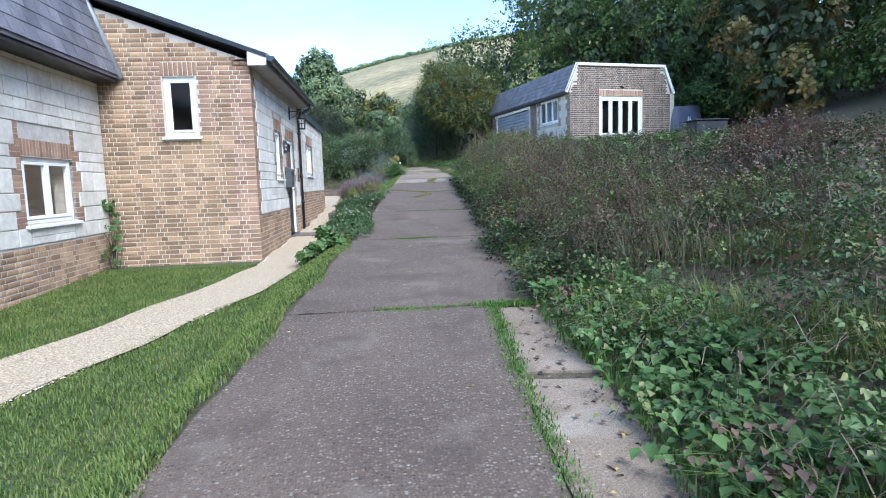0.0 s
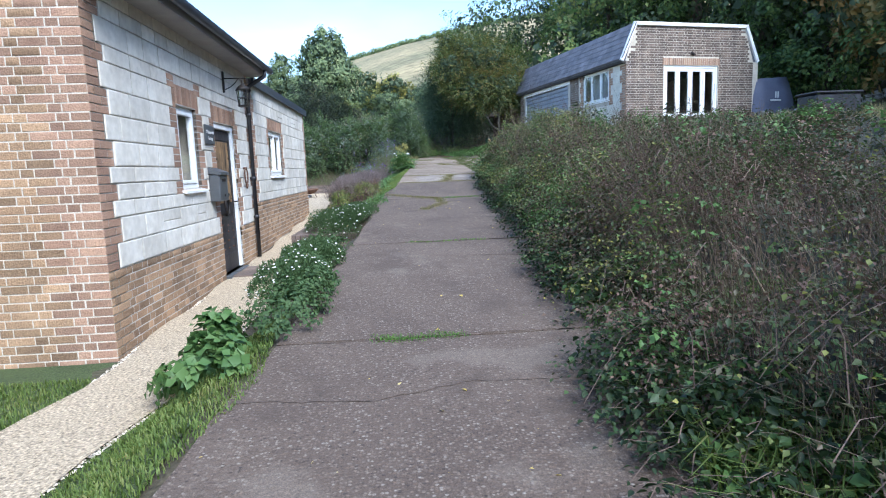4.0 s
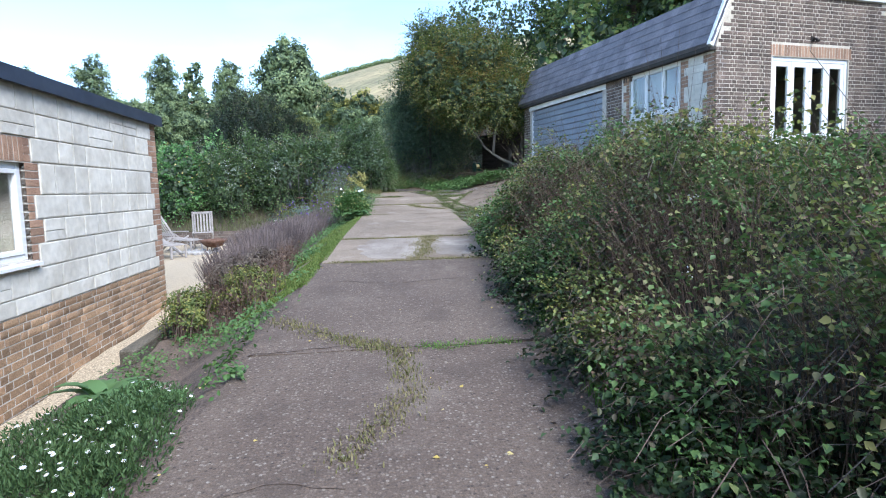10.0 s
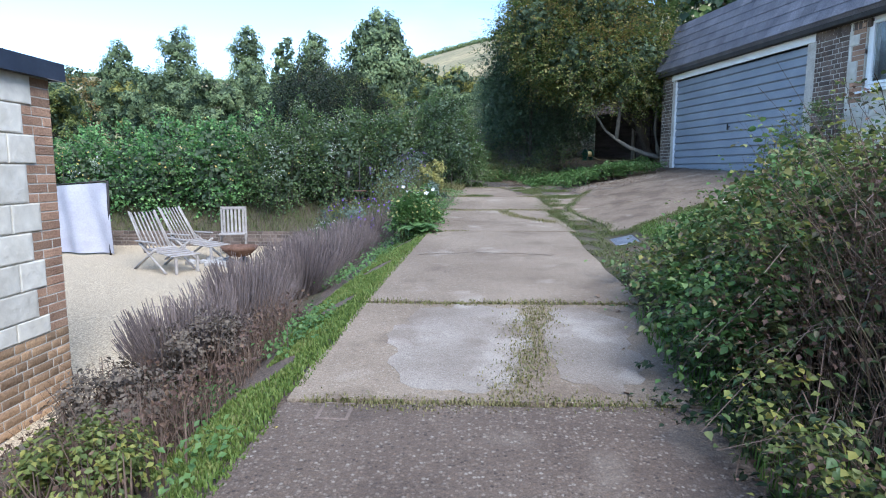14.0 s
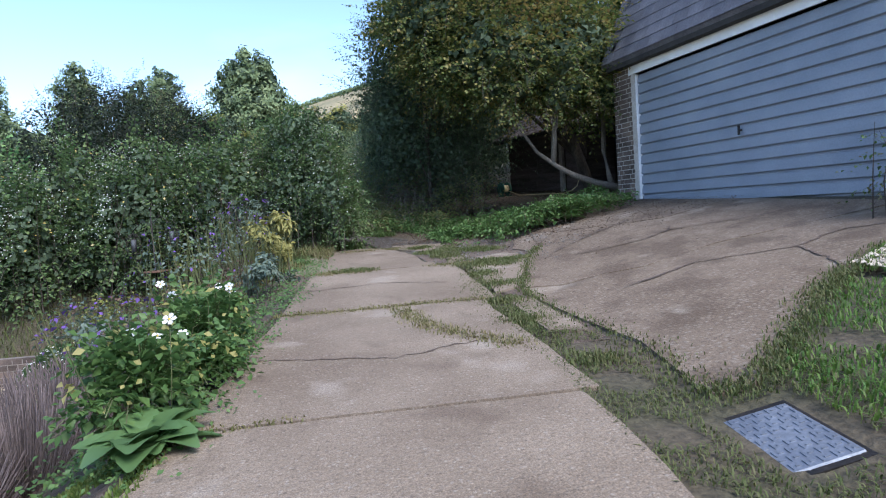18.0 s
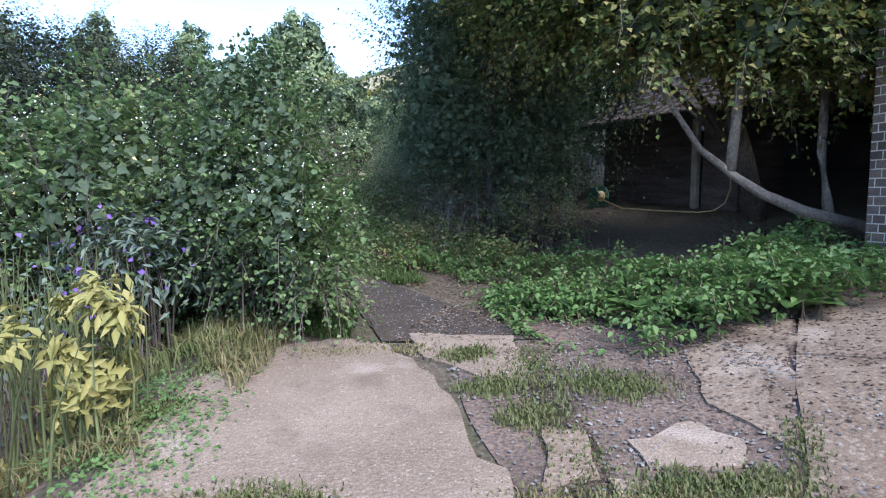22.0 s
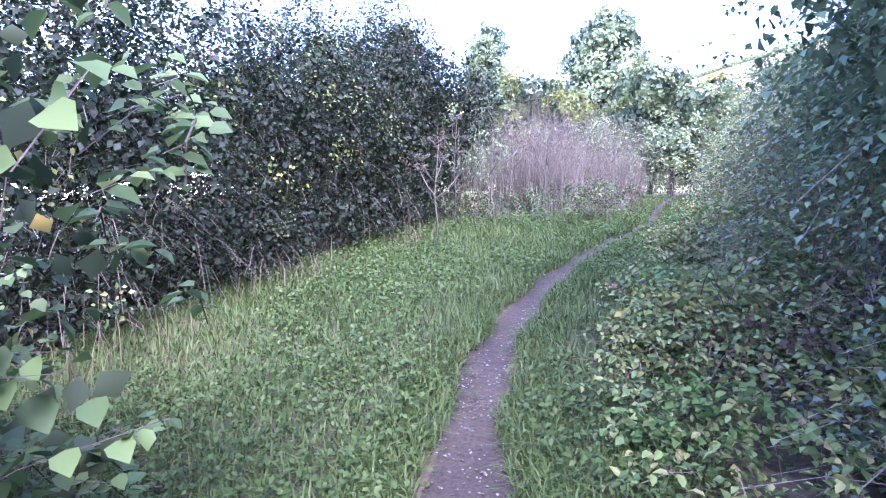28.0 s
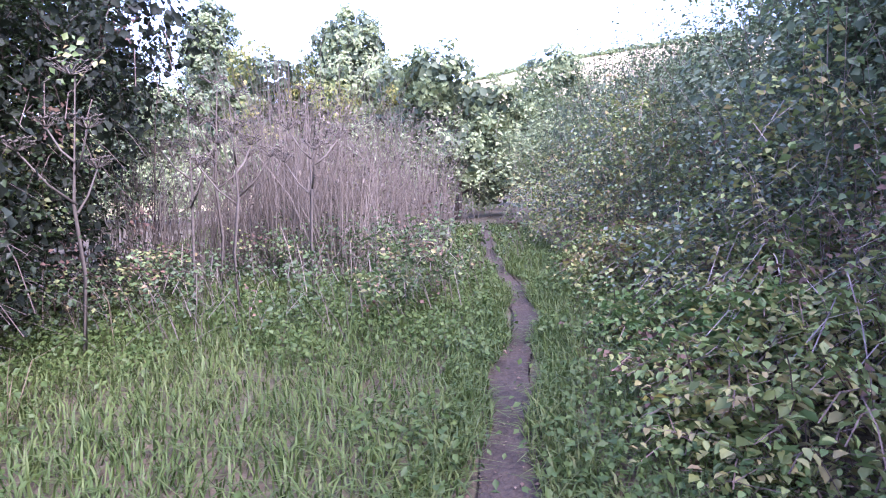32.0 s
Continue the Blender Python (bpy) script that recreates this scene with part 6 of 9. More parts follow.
for z, s in ((-0.12, 0.085), (-0.225, 0.072), (-0.335, 0.07)):
    for a, b in (((-s, -s), (s, -s)), ((s, -s), (s, s)), ((s, s), (-s, s)), ((-s, s), (-s, -s))):
        tube(bm, [(a[0], cy + a[1], z), (b[0], cy + b[1], z)], [0.006, 0.006], 6)
for s in (-1, 1):
    tube(bm, [(0, cy + s * 0.075, -0.12), (0, cy + s * 0.06, -0.33)], [0.004, 0.004], 6)
    tube(bm, [(s * 0.075, cy, -0.12), (s * 0.06, cy, -0.33)], [0.004, 0.004], 6)
box(bm, -0.07, cy - 0.07, -0.35, 0.07, cy + 0.07, -0.335)
part("cage", bm, M["iron"], lamp)
bm = bmesh.new()
tube(bm, [(0, cy, -0.115), (0, cy, -0.06), (0, cy, -0.03), (0, cy, 0.05)], [0.12, 0.07, 0.02, 0.008], 8)
part("cap", bm, M["iron"], lamp)
pane = part("glass", boxes((-0.062, cy - 0.062, -0.33, 0.062, cy + 0.062, -0.125)), M["glass"], lamp)
pane.visible_shadow = False

sign = thing("name_plate", "dark slate house name plate with pale lettering", "sign", at=(0.02, COT0 + 2.82, 2.06), turn=90)
part("plate", boxes((0, -0.02, 0, 0.37, 0.0, 0.25), bevel=0.006), M["slate_plate"], sign)
for text, z, size in (("1 Sheepwalk", 0.135, 0.062), ("Cottage", 0.055, 0.062)):
    cu = bpy.data.curves.new("lettering", "FONT")
    cu.body, cu.size, cu.extrude, cu.align_x = text, size, 0.001, "CENTER"
    tx = new("lettering", cu)
    dg = bpy.context.evaluated_depsgraph_get()
    me = bpy.data.meshes.new_from_object(tx.evaluated_get(dg))
    bpy.data.objects.remove(tx)
    me.materials.clear()
    me.materials.append(M["letter_white"])
    tx = new("lettering", me)
    tx.parent = sign
    tx.matrix_local = pose(0.185, -0.023, z, 90, 0, 0)

mail = thing("mailbox", "grey metal wall-mounted letter box", "letter box", at=(0.015, COT0 + 2.86, 1.30), turn=90)
part("body", boxes((0, -0.14, 0, 0.36, 0.0, 0.36), bevel=0.012), M["mailbox"], mail)
bm = bmesh.new()
prism(bm, [(0.0, 0.37), (0.0, 0.45), (-0.16, 0.385), (-0.165, 0.35), (-0.15, 0.35)], "x", -0.012, 0.372)
part("lid", bm, M["mailbox"], mail)
part("name_tag", boxes((0.11, -0.147, 0.26, 0.25, -0.14, 0.30)), M["iron"], mail)
part("lock", boxes((0.17, -0.150, 0.06, 0.19, -0.14, 0.09)), M["iron"], mail)
ringo = thing("tether_ring", "rusty iron ring on the wall", "ring", at=(0.03, COT0 + 4.68, 1.62), turn=90)
bm = bmesh.new()
tube(bm, [(0.09 * math.cos(a), -0.02, 0.13 * math.sin(a)) for a in np.linspace(0, 2 * math.pi, 19)], [0.012] * 19, 6, cap=False)
part("hoop", bm, M["rust"], ringo)
bm = bmesh.new()
tube(bm, [(0, 0.02, 0.13), (0, -0.035, 0.13)], [0.012, 0.02], 8)
part("staple", bm, M["rust"], ringo)
bm = bmesh.new()
tube(bm, [(0, -0.02, -0.13), (0, -0.02, -0.2)], [0.03, 0.012], 6)
part("weight", bm, M["rust"], ringo)

# brick planter by the steps down from the drive
planter = thing("brick_planter", "low brick retaining wall of a flower bed", "wall", at=(0, 0, 0))
pz = 0.22
part("wall_core", boxes((0.745, 15.23, pz - 0.2, 0.9, 18.6, pz + 0.31), (0.9, 15.23, pz - 0.2, 2.03, 15.38, pz + 0.31)), M["mortar_dark"], planter)
lay("brick", planter, bond(0.0, 1.30, pz - 0.06, 5), (0.745, 15.23, 0), 0, "brick_dark", limit=60)
lay("brick", planter, bond(0.0, 3.37, pz - 0.06, 5), (0.745, 18.6, 0), -90, "brick_dark", limit=110)
lay("brick", planter, [(a, 0, 0.066, 0.105) for a in np.arange(0.0, 1.26, 0.075)], (0.735, 15.21, pz + 0.315), 0, "brick_dark", 0.21, 0.0, 20)
lay("brick", planter, [(a, 0, 0.066, 0.105) for a in np.arange(0.0, 3.13, 0.075)], (0.735, 18.6, pz + 0.315), -90, "brick_dark", 0.21, 0.0, 45)
steps = thing("garden_steps", "worn concrete landing and paving slabs below the drive", "steps")
part("tread", boxes((1.06, 14.2, 0.12, 1.84, 15.2, 0.31), bevel=0.015), M["forecourt"], steps)
for k, (a, b, c, d_) in enumerate([(0.05, 14.62, 0.53, 15.06), (0.55, 14.62, 1.03, 15.06), (0.05, 14.16, 0.36, 14.60), (0.38, 14.16, 0.75, 14.60), (0.77, 14.16, 1.04, 14.60)]):
    part("paving_slab", boxes((a, b, 0.1, c, d_, 0.205 + 0.006 * (k % 2)), bevel=0.012), M["brick_dark"], steps)
# terrace edging wall
twall = thing("terrace_wall", "low brown retaining wall at the back of the terrace", "wall")
part("wall_core", boxes((-8.0, 30.2, 0.5, 1.0, 30.4, 1.12)), M["mortar_dark"], twall)
lay("brick", twall, sorted(bond(0.0, 9.0, 0.62, 7), key=lambda r: -r[0]), (-8.0, 30.2, 0), 0, "brick_dark", limit=170, joined="brick_dark_joined")
# timber edge of the bed on the cottage side
edging = thing("bed_edging", "weathered sleeper edging along the flower bed", "edging")
for a, b in ((18.7, 20.4), (20.45, 22.3), (22.35, 24.2), (24.25, 26.1), (26.15, 28.0)):
    zl = float(np.interp((a + b) / 2, LY, LZ))
    part("sleeper", boxes((0.72, a, zl - 0.1, 0.87, b, zl + 0.37), bevel=0.015), M["old_sleeper"], edging)

# ---- the terrace ----
def steamer_chair(name, label, at, turn):
    c = thing(name, label, "chair", "loungers on the terrace", at, turn)
    for x in (-0.28, 0.28):
        bm = bmesh.new()
        tube(bm, [(x, -0.55, 0.0), (x, 0.15, 0.42), (x, 0.25, 0.48)], [0.022] * 3, 6)
        part("leg", bm, M["dry_wood"], c)
        bm = bmesh.new()
        tube(bm, [(x, 0.45, 0.0), (x, -0.25, 0.40)], [0.022] * 2, 6)
        part("leg", bm, M["dry_wood"], c)
        part("armrest", boxes((x - 0.03, -0.25, 0.50, x + 0.03, 0.35, 0.525), bevel=0.005), M["dry_wood"], c)
        bm = bmesh.new()
        tube(bm, [(x * 0.9, 0.12, 0.32), (x * 0.85, 0.62, 1.02)], [0.02, 0.018], 6)
        part("back_post", bm, M["dry_wood"], c)
    for k in range(7):
        x = -0.21 + k * 0.07
        bm = bmesh.new()
        tube(bm, [(x, 0.14, 0.36), (x, 0.60, 1.0)], [0.016, 0.016], 4)
        part("back_slat", bm, M["dry_wood"], c)
    for k in range(6):
        y = -0.75 + k * 0.16
        part("seat_slat", boxes((-0.26, y, 0.30 + 0.012 * k, 0.26, y + 0.12, 0.32 + 0.012 * k), bevel=0.004), M["dry_wood"], c)
    for x in (-0.2, 0.2):
        part("foot_leg", boxes((x - 0.02, -0.74, 0.0, x + 0.02, -0.70, 0.3), bevel=0.004), M["dry_wood"], c)
    return c


zt = lambda x, y: ground(x, y) + 0.02
ch = steamer_chair("lounger", "weathered grey slatted garden lounger", (-2.0, 27.6, zt(-2, 27.6)), 58)
copy_thing(ch, pose(-2.0, 28.75, zt(-2.0, 28.75), 0, 0, 66))
bench = thing("folding_chair", "weathered white slatted folding garden chair", "chair", at=(-1.45, 29.5, zt(-1.45, 29.5)), turn=12)
for x in (-0.24, 0.24):
    part("back_post", boxes((x - 0.02, 0.0, 0.35, x + 0.02, 0.03, 0.98), bevel=0.004), M["dry_wood"], bench)
    bm = bmesh.new()
    tube(bm, [(x, 0.2, 0.0), (x, -0.25, 0.45)], [0.017, 0.017], 6)
    part("leg", bm, M["dry_wood"], bench)
    bm = bmesh.new()
    tube(bm, [(x, -0.28, 0.0), (x, 0.05, 0.5)], [0.017, 0.017], 6)
    part("leg", bm, M["dry_wood"], bench)
for k in range(6):
    x = -0.19 + k * 0.076
    part("back_slat", boxes((x - 0.022, 0.005, 0.45, x + 0.022, 0.022, 0.93), bevel=0.003), M["dry_wood"], bench)
part("top_rail", boxes((-0.26, 0.0, 0.93, 0.26, 0.032, 0.99), bevel=0.005), M["dry_wood"], bench)
for k in range(5):
    part("seat_slat", boxes((-0.25, -0.36 + k * 0.075, 0.43, 0.25, -0.30 + k * 0.075, 0.448), bevel=0.003), M["dry_wood"], bench)
bowl = thing("fire_bowl", "rusty iron fire bowl on short legs", "fire bowl", at=(-0.85, 28.2, zt(-0.85, 28.2)))
bowl.scale = (0.85, 0.85, 0.85)
bm = bmesh.new()
prof = [(0.05, 0.16), (0.22, 0.20), (0.36, 0.32), (0.40, 0.40), (0.385, 0.40), (0.34, 0.33), (0.20, 0.22), (0.03, 0.18)]
ringsv = [[bm.verts.new((r * math.cos(2 * math.pi * k / 20), r * math.sin(2 * math.pi * k / 20), z)) for k in range(20)] for r, z in prof]
for a, b in zip(ringsv, ringsv[1:]):
    for k in range(20):
        bm.faces.new((a[k], a[(k + 1) % 20], b[(k + 1) % 20], b[k])).smooth = True
part("basin", bm, M["rust"], bowl)
for k in range(3):
    a = 2 * math.pi * k / 3
    bm = bmesh.new()
    tube(bm, [(0.3 * math.cos(a), 0.3 * math.sin(a), 0.0), (0.24 * math.cos(a), 0.24 * math.sin(a), 0.23)], [0.015, 0.015], 6)
    part("leg", bm, M["rust"], bowl)
rocks = []
for k in range(26):
    bm = bmesh.new()
    bmesh.ops.create_icosphere(bm, subdivisions=1, radius=1.0)
    sx, sy, sz = random.uniform(0.07, 0.14), random.uniform(0.06, 0.11), random.uniform(0.05, 0.08)
    for v in bm.verts:
        v.co = Vector((v.co.x * sx, v.co.y * sy, v.co.z * sz)) * (1 + 0.25 * noise.noise(v.co * 1.7 + Vector((k, 0, 0))))
    x, y = -1.25 + random.uniform(-0.5, 0.35), 28.2 + random.uniform(-0.45, 0.45)
    ob = part("loose_rock", bm, M["rock"])
    ob.location = (x, y, zt(x, y) + 0.03)
    tagged(ob, "pale loose rock beside the fire bowl", "rock", "rocks by the fire bowl")
cloth = thing("hanging_sheet", "pale grey cover draped over a frame", "cover", at=(-4.2, 29.2, zt(-4.2, 29.2)), turn=-8)
n_ = 24
vv, ff = [], []
for i in range(n_ + 1):
    for j in range(n_ + 1):
        u, w = i / n_, j / n_
        x = -1.5 + 1.75 * u + (0.25 * (1 - w) * (u - 0.5))
        z = 1.45 * w * (0.92 + 0.08 * u) + 0.04
        y = 0.07 * math.sin(u * 17 + w * 2) * (1 - 0.6 * w) + 0.05 * math.sin(u * 7 + 1)
        vv.append((x, y, z))
for i in range(n_):
    for j in range(n_):
        a = i * (n_ + 1) + j
        ff.append((a, a + n_ + 1, a + n_ + 2, a + 1))
front_v = np.array(vv)
back_v = front_v + np.array([0, 0.012, 0])
fa = np.array(ff)
fast("sheet", np.concatenate([front_v, back_v]), np.concatenate([fa, fa[:, ::-1] + len(front_v)]), M["tarp_grey"], cloth, True)
bm = bmesh.new()
tube(bm, [(-1.5, 0.03, 1.40), (0.28, 0.03, 1.52)], [0.02, 0.02], 6)
tube(bm, [(0.26, 0.03, 0.0), (0.30, 0.03, 1.52)], [0.025, 0.025], 6)
tube(bm, [(-1.5, 0.03, 0.0), (-1.5, 0.03, 1.42)], [0.025, 0.025], 6)
part("support_frame", bm, M["iron"], cloth)

# inspection cover in the verge by the forecourt
man = thing("inspection_cover", "chequered steel inspection cover with a worn grey finish", "cover", at=(5.31, 24.50, ground(5.31, 24.50) - 0.082))
man.rotation_euler = Euler((radians(3.5), radians(-12), radians(-4)))
man.scale = (0.33, 0.60, 1.0)
part("plate", boxes((-0.42, -0.36, 0.03, 0.42, 0.36, 0.065), bevel=0.008), M["steel_plate"], man)
part("rim", boxes((-0.47, -0.41, 0.0, 0.47, -0.365, 0.06), (-0.47, 0.365, 0.0, 0.47, 0.41, 0.06), (-0.47, -0.365, 0.0, -0.425, 0.365, 0.06), (0.425, -0.365, 0.0, 0.47, 0.365, 0.06)), M["iron"], man)
bm = bmesh.new()
for i in range(10):
    for j in range(9):
        x, y = -0.37 + i * 0.082, -0.31 + j * 0.078
        a, b = (0.030, 0.006) if (i + j) % 2 else (0.006, 0.030)
        if abs(x) < 0.12 and abs(y) < 0.05:
            continue
        box(bm, x - a, y - b, 0.065, x + a, y + b, 0.069)
part("treads", bm, M["steel_plate"], man)["kind"] = "stuff"

drain = thing("drain_cover", "small dark iron drain cover set in the slab", "cover", at=(2.75, 20.10, ground(2.75, 20.10) - 0.006), turn=-3)
drain.rotation_euler.x = radians(4.5)
drain.scale = (0.8, 0.75, 1.0)
part("rim", boxes((-0.1, -0.115, -0.02, 0.1, -0.095, 0.008), (-0.1, 0.095, -0.02, 0.1, 0.115, 0.008), (-0.1, -0.095, -0.02, -0.08, 0.095, 0.008), (0.08, -0.095, -0.02, 0.1, 0.095, 0.008)), M["brick_dark"], drain)
part("plate", boxes((-0.08, -0.095, -0.02, 0.08, 0.095, 0.004), bevel=0.002), M["slate_plate"], drain)

# bird cages hung in the flower bed
def birdcage(name, label, at):
    c = thing(name, label, "bird feeder", "feeders in the bed", at)
    bm = bmesh.new()
    for k in range(12):
        a = 2 * math.pi * k / 12
        tube(bm, [(0.09 * math.cos(a), 0.09 * math.sin(a), 0), (0.09 * math.cos(a), 0.09 * math.sin(a), 0.2), (0.05 * math.cos(a), 0.05 * math.sin(a), 0.26), (0, 0, 0.28)], [0.003] * 4, 4, cap=False)
    for z in (0.0, 0.1, 0.2):
        tube(bm, [(0.09 * math.cos(a), 0.09 * math.sin(a), z) for a in np.linspace(0, 2 * math.pi, 13)], [0.003] * 13, 4, cap=False)
    part("wire_cage", bm, M["iron"], c)
    bm = bmesh.new()
    tube(bm, [(0, 0, 0.03), (0, 0, 0.2)], [0.035, 0.035], 8)
    part("feeder_tube", bm, M["slate_plate"], c)
    return c


fp = thing("feeder_pole", "thin dark pole with arms for bird feeders", "pole", at=(0.95, 31.0, ground(0.95, 31.0)))
bm = bmesh.new()
tube(bm, [(0, 0, -0.1), (0, 0, 1.75)], [0.012, 0.01], 6)
part("pole", bm, M["iron"], fp)
bm = bmesh.new()
tube(bm, [(-0.26, 0, 1.52), (-0.1, 0, 1.66), (0, 0, 1.6), (0.12, 0, 1.72), (0.25, 0, 1.60)], [0.007] * 5, 6)
part("arm", bm, M["iron"], fp)
bm = bmesh.new()
tube(bm, [(0, 0, 0.95), (0, 0, 0.97)], [0.16, 0.16], 14)
part("tray", bm, M["rust"], fp)
zf = ground(0.95, 31.0)
bc = birdcage("bird_feeder", "small wire bird feeder hanging on a pole", (0.70, 31.0, zf + 1.22))
copy_thing(bc, pose(1.20, 31.0, zf + 1.30))
# stone wall and dark box far up the bank
uw = thing("bank_wall", "rough dry stone wall high on the bank", "wall")
for k in range(40):
    bm = bmesh.new()
    bmesh.ops.create_icosphere(bm, subdivisions=1, radius=1.0)
    s = (random.uniform(0.12, 0.2), 0.12, random.uniform(0.07, 0.11))
    for v in bm.verts:
        v.co = Vector((v.co.x * s[0], v.co.y * s[1], v.co.z * s[2])) * (1 + 0.2 * noise.noise(v.co * 1.5 + Vector((k, 3, 0))))
    x = 14.5 + (k % 20) * 0.26 + random.uniform(-0.08, 0.08)
    y = 24.5 - (k % 20) * 0.09
    ob = part("stone", bm, M["rock"], uw)
    ob.location = (x, y, ground(x, y) + 0.05 + 0.15 * (k // 20))
crate = thing("water_butt", "dark rectangular tank on the bank", "tank", at=(12.6, 19.0, ground(12.6, 19.0)))
part("body", boxes((-0.5, -0.35, -0.05, 0.6, 0.35, 0.55), bevel=0.04), M["black_plastic"], crate)
part("lid", boxes((-0.53, -0.38, 0.55, 0.63, 0.38, 0.60), bevel=0.02), M["black_plastic"], crate)


# ---- grass ----
def scatter(n, x0, x1, y0, y1, ok):
    out = np.zeros((0, 3))
    while len(out) < n:
        x, y = rng.uniform(x0, x1, n * 2), rng.uniform(y0, y1, n * 2)
        k = ok(x, y)
        p = np.column_stack([x[k], y[k], ground_np(x[k], y[k]) - 0.015])
        out = np.concatenate([out, p])
        if not len(p):
            break
    return out[:n]


def turf(name, label, n, area, ok, h, mat="grass", width=0.008, lean=0.5):
    p = scatter(n, *area, ok)
    v, f = blade_mesh(p, h, width, lean)
    return tagged(fast(name, v, f, M[mat]), label, "grass", kind="stuff")


in_gravel = lambda x, y: np.abs(x - np.interp(y, [-4, 3, 6, 8, 10, 11, 24], [-3.2, -1.55, -0.62, 0.0, 0.48, 0.47, 0.47])) < 0.44
turf("grass_verge", "mown green grass between the drive and the gravel", 130000, (-4.5, 1.7, -1.0, 10.4), lambda x, y: (x < edge_left(y) + 0.06 * np.sin(y * 3)) & ~in_gravel(x, y) & (x > -2.4) & ((y < 10.6) | (x > 0)) & (y < 10.3 + 0 * x), 0.048, "lawn", 0.006, 0.9)
turf("grass_strip", "green grass strip along the drive edge", 34000, (0.9, 3.3, 19.0, 25.4), lambda x, y: (x < edge_left(y) + 0.03) & (x > edge_left(y) - 0.68 - 0.12 * np.sin(y * 2)) & (np.sin(x * 7 + y * 4) + np.sin(y * 5.3 - x * 3) > -1.2), 0.036, "lawn")
turf("grass_right", "rough grass at the foot of the bank", 16000, (3.0, 5.9, 1.0, 21.6), lambda x, y: (x > edge_right(y) - 0.06 + 0.05 * np.sin(y * 2.3)) & (x < edge_right(y) + 0.5), 0.10, width=0.007)
turf("grass_forecourt", "weedy grass between the drive and the forecourt", 24000, (4.6, 7.4, 21.0, 27.2), lambda x, y: (x > np.where(y > 21.8, 4.74, 4.5)) & (x < np.interp(y, [21, 24.9, 24.95, 27.2], [6.9, 6.2, 5.2, 5.2])) & ((x > np.interp(y, [24.8, 25.2, 26.2], [5.5, 6.0, 7.2])) | (y < 24.85) | (x < 5.22)) & ((np.abs(x - 5.31) > 0.2) | (np.abs(y - 24.5) > 0.3)) & (np.sin(x * 9 + y * 4) * np.sin(y * 6 - x * 3) > -0.45), 0.03, "crack_grass", 0.005, 1.8)
turf("grass_verge_high", "short rough grass between the hedge and the forecourt", 20000, (5.4, 8.6, 21.8, 26.2), lambda x, y: (x > np.interp(y, [21.8, 24.9, 25.2, 26.2], [5.3, 5.55, 5.95, 7.35])) & ((x > 5.52) | (np.abs(y - 24.5) > 0.3)) & (np.sin(x * 5 + y * 3) > -0.85), 0.055, "grass", 0.007, 1.3)
def crack_tufts(line, n, w, h, mat="grass"):
    a = np.array(line)
    t = rng.uniform(0, len(a) - 1, n)
    i = np.minimum(t.astype(int), len(a) - 2)
    q = (t - i)[:, None]
    p = a[i] * (1 - q) + a[i + 1] * q + rng.normal(0, w, (n, 2))
    p = np.column_stack([p, ground_np(p[:, 0], p[:, 1]) - 0.01])
    v, f = blade_mesh(p, h, 0.007, 0.8)
    return tagged(fast("crack_grass", v, f, M[mat]), "grass and moss growing along a crack", "grass", kind="stuff")


for yj, a, b, w, n in [(5.45, 2.0, 3.4, 0.05, 1500), (9.6, 2.3, 2.9, 0.05, 900), (12.9, 2.6, 3.6, 0.03, 500), (17.1, 3.4, 4.1, 0.05, 900), (20.2, 2.6, 4.4, 0.05, 2200), (21.8, 2.65, 4.7, 0.045, 1900), (27.4, 3.0, 4.8, 0.05, 2300), (29.05, 3.2, 3.8, 0.08, 1500), (29.05, 4.5, 5.6, 0.07, 1700), (30.7, 3.4, 4.3, 0.07, 900), (25.2, 3.0, 3.4, 0.03, 200)]:
    crack_tufts([(a, yj + 0.02), (a * 0.7 + b * 0.3, yj - 0.03), (a * 0.35 + b * 0.65, yj + 0.03), (b, yj)], int(n * 0.7), w * 0.8, 0.03, "dry_grass" if yj > 20 else "grass")
crack_tufts([(2.99, 5.4), (2.93, 4.6), (2.86, 3.8), (2.79, 2.4), (2.7, 1.0)], 3000, 0.04, 0.032)
crack_tufts([(2.9, 5.42), (3.2, 5.45), (3.5, 5.4)], 900, 0.05, 0.05)
crack_tufts([(2.3, 17.9), (2.9, 17.3), (3.25, 17.05), (3.3, 16.3), (2.9, 15.6)], 2200, 0.06, 0.04, "dry_grass")
crack_tufts([(3.6, 20.3), (3.78, 20.8), (3.82, 21.3), (3.95, 21.75)], 2800, 0.085, 0.032, "dry_grass")
crack_tufts([(4.9, 26.3), (4.8, 27.1), (4.75, 27.8), (5.0, 28.4), (4.9, 29.1), (4.8, 30.2), (5.0, 30.7)], 5200, 0.10, 0.022, "crack_grass")
crack_tufts([(5.19, 27.2), (5.17, 27.7), (5.4, 28.3), (5.62, 29.0), (5.9, 29.5)], 1700, 0.045, 0.03, "crack_grass")
for tx, ty in ((4.92, 27.25), (5.02, 27.9), (4.86, 26.6), (5.2, 29.1), (3.55, 29.08), (3.75, 29.05), (5.0, 25.6), (4.95, 28.4)):
    crack_tufts([(tx - 0.1, ty), (tx + 0.1, ty + 0.05)], 420, 0.06, 0.045, "crack_grass")
crack_tufts([(4.7, 26.0), (4.2, 26.6), (4.0, 27.3)], 1500, 0.06, 0.04, "dry_grass")
crack_tufts([(5.20, 27.1), (5.34, 25.8), (5.26, 25.0), (5.45, 24.9)], 1200, 0.07, 0.035, "crack_grass")
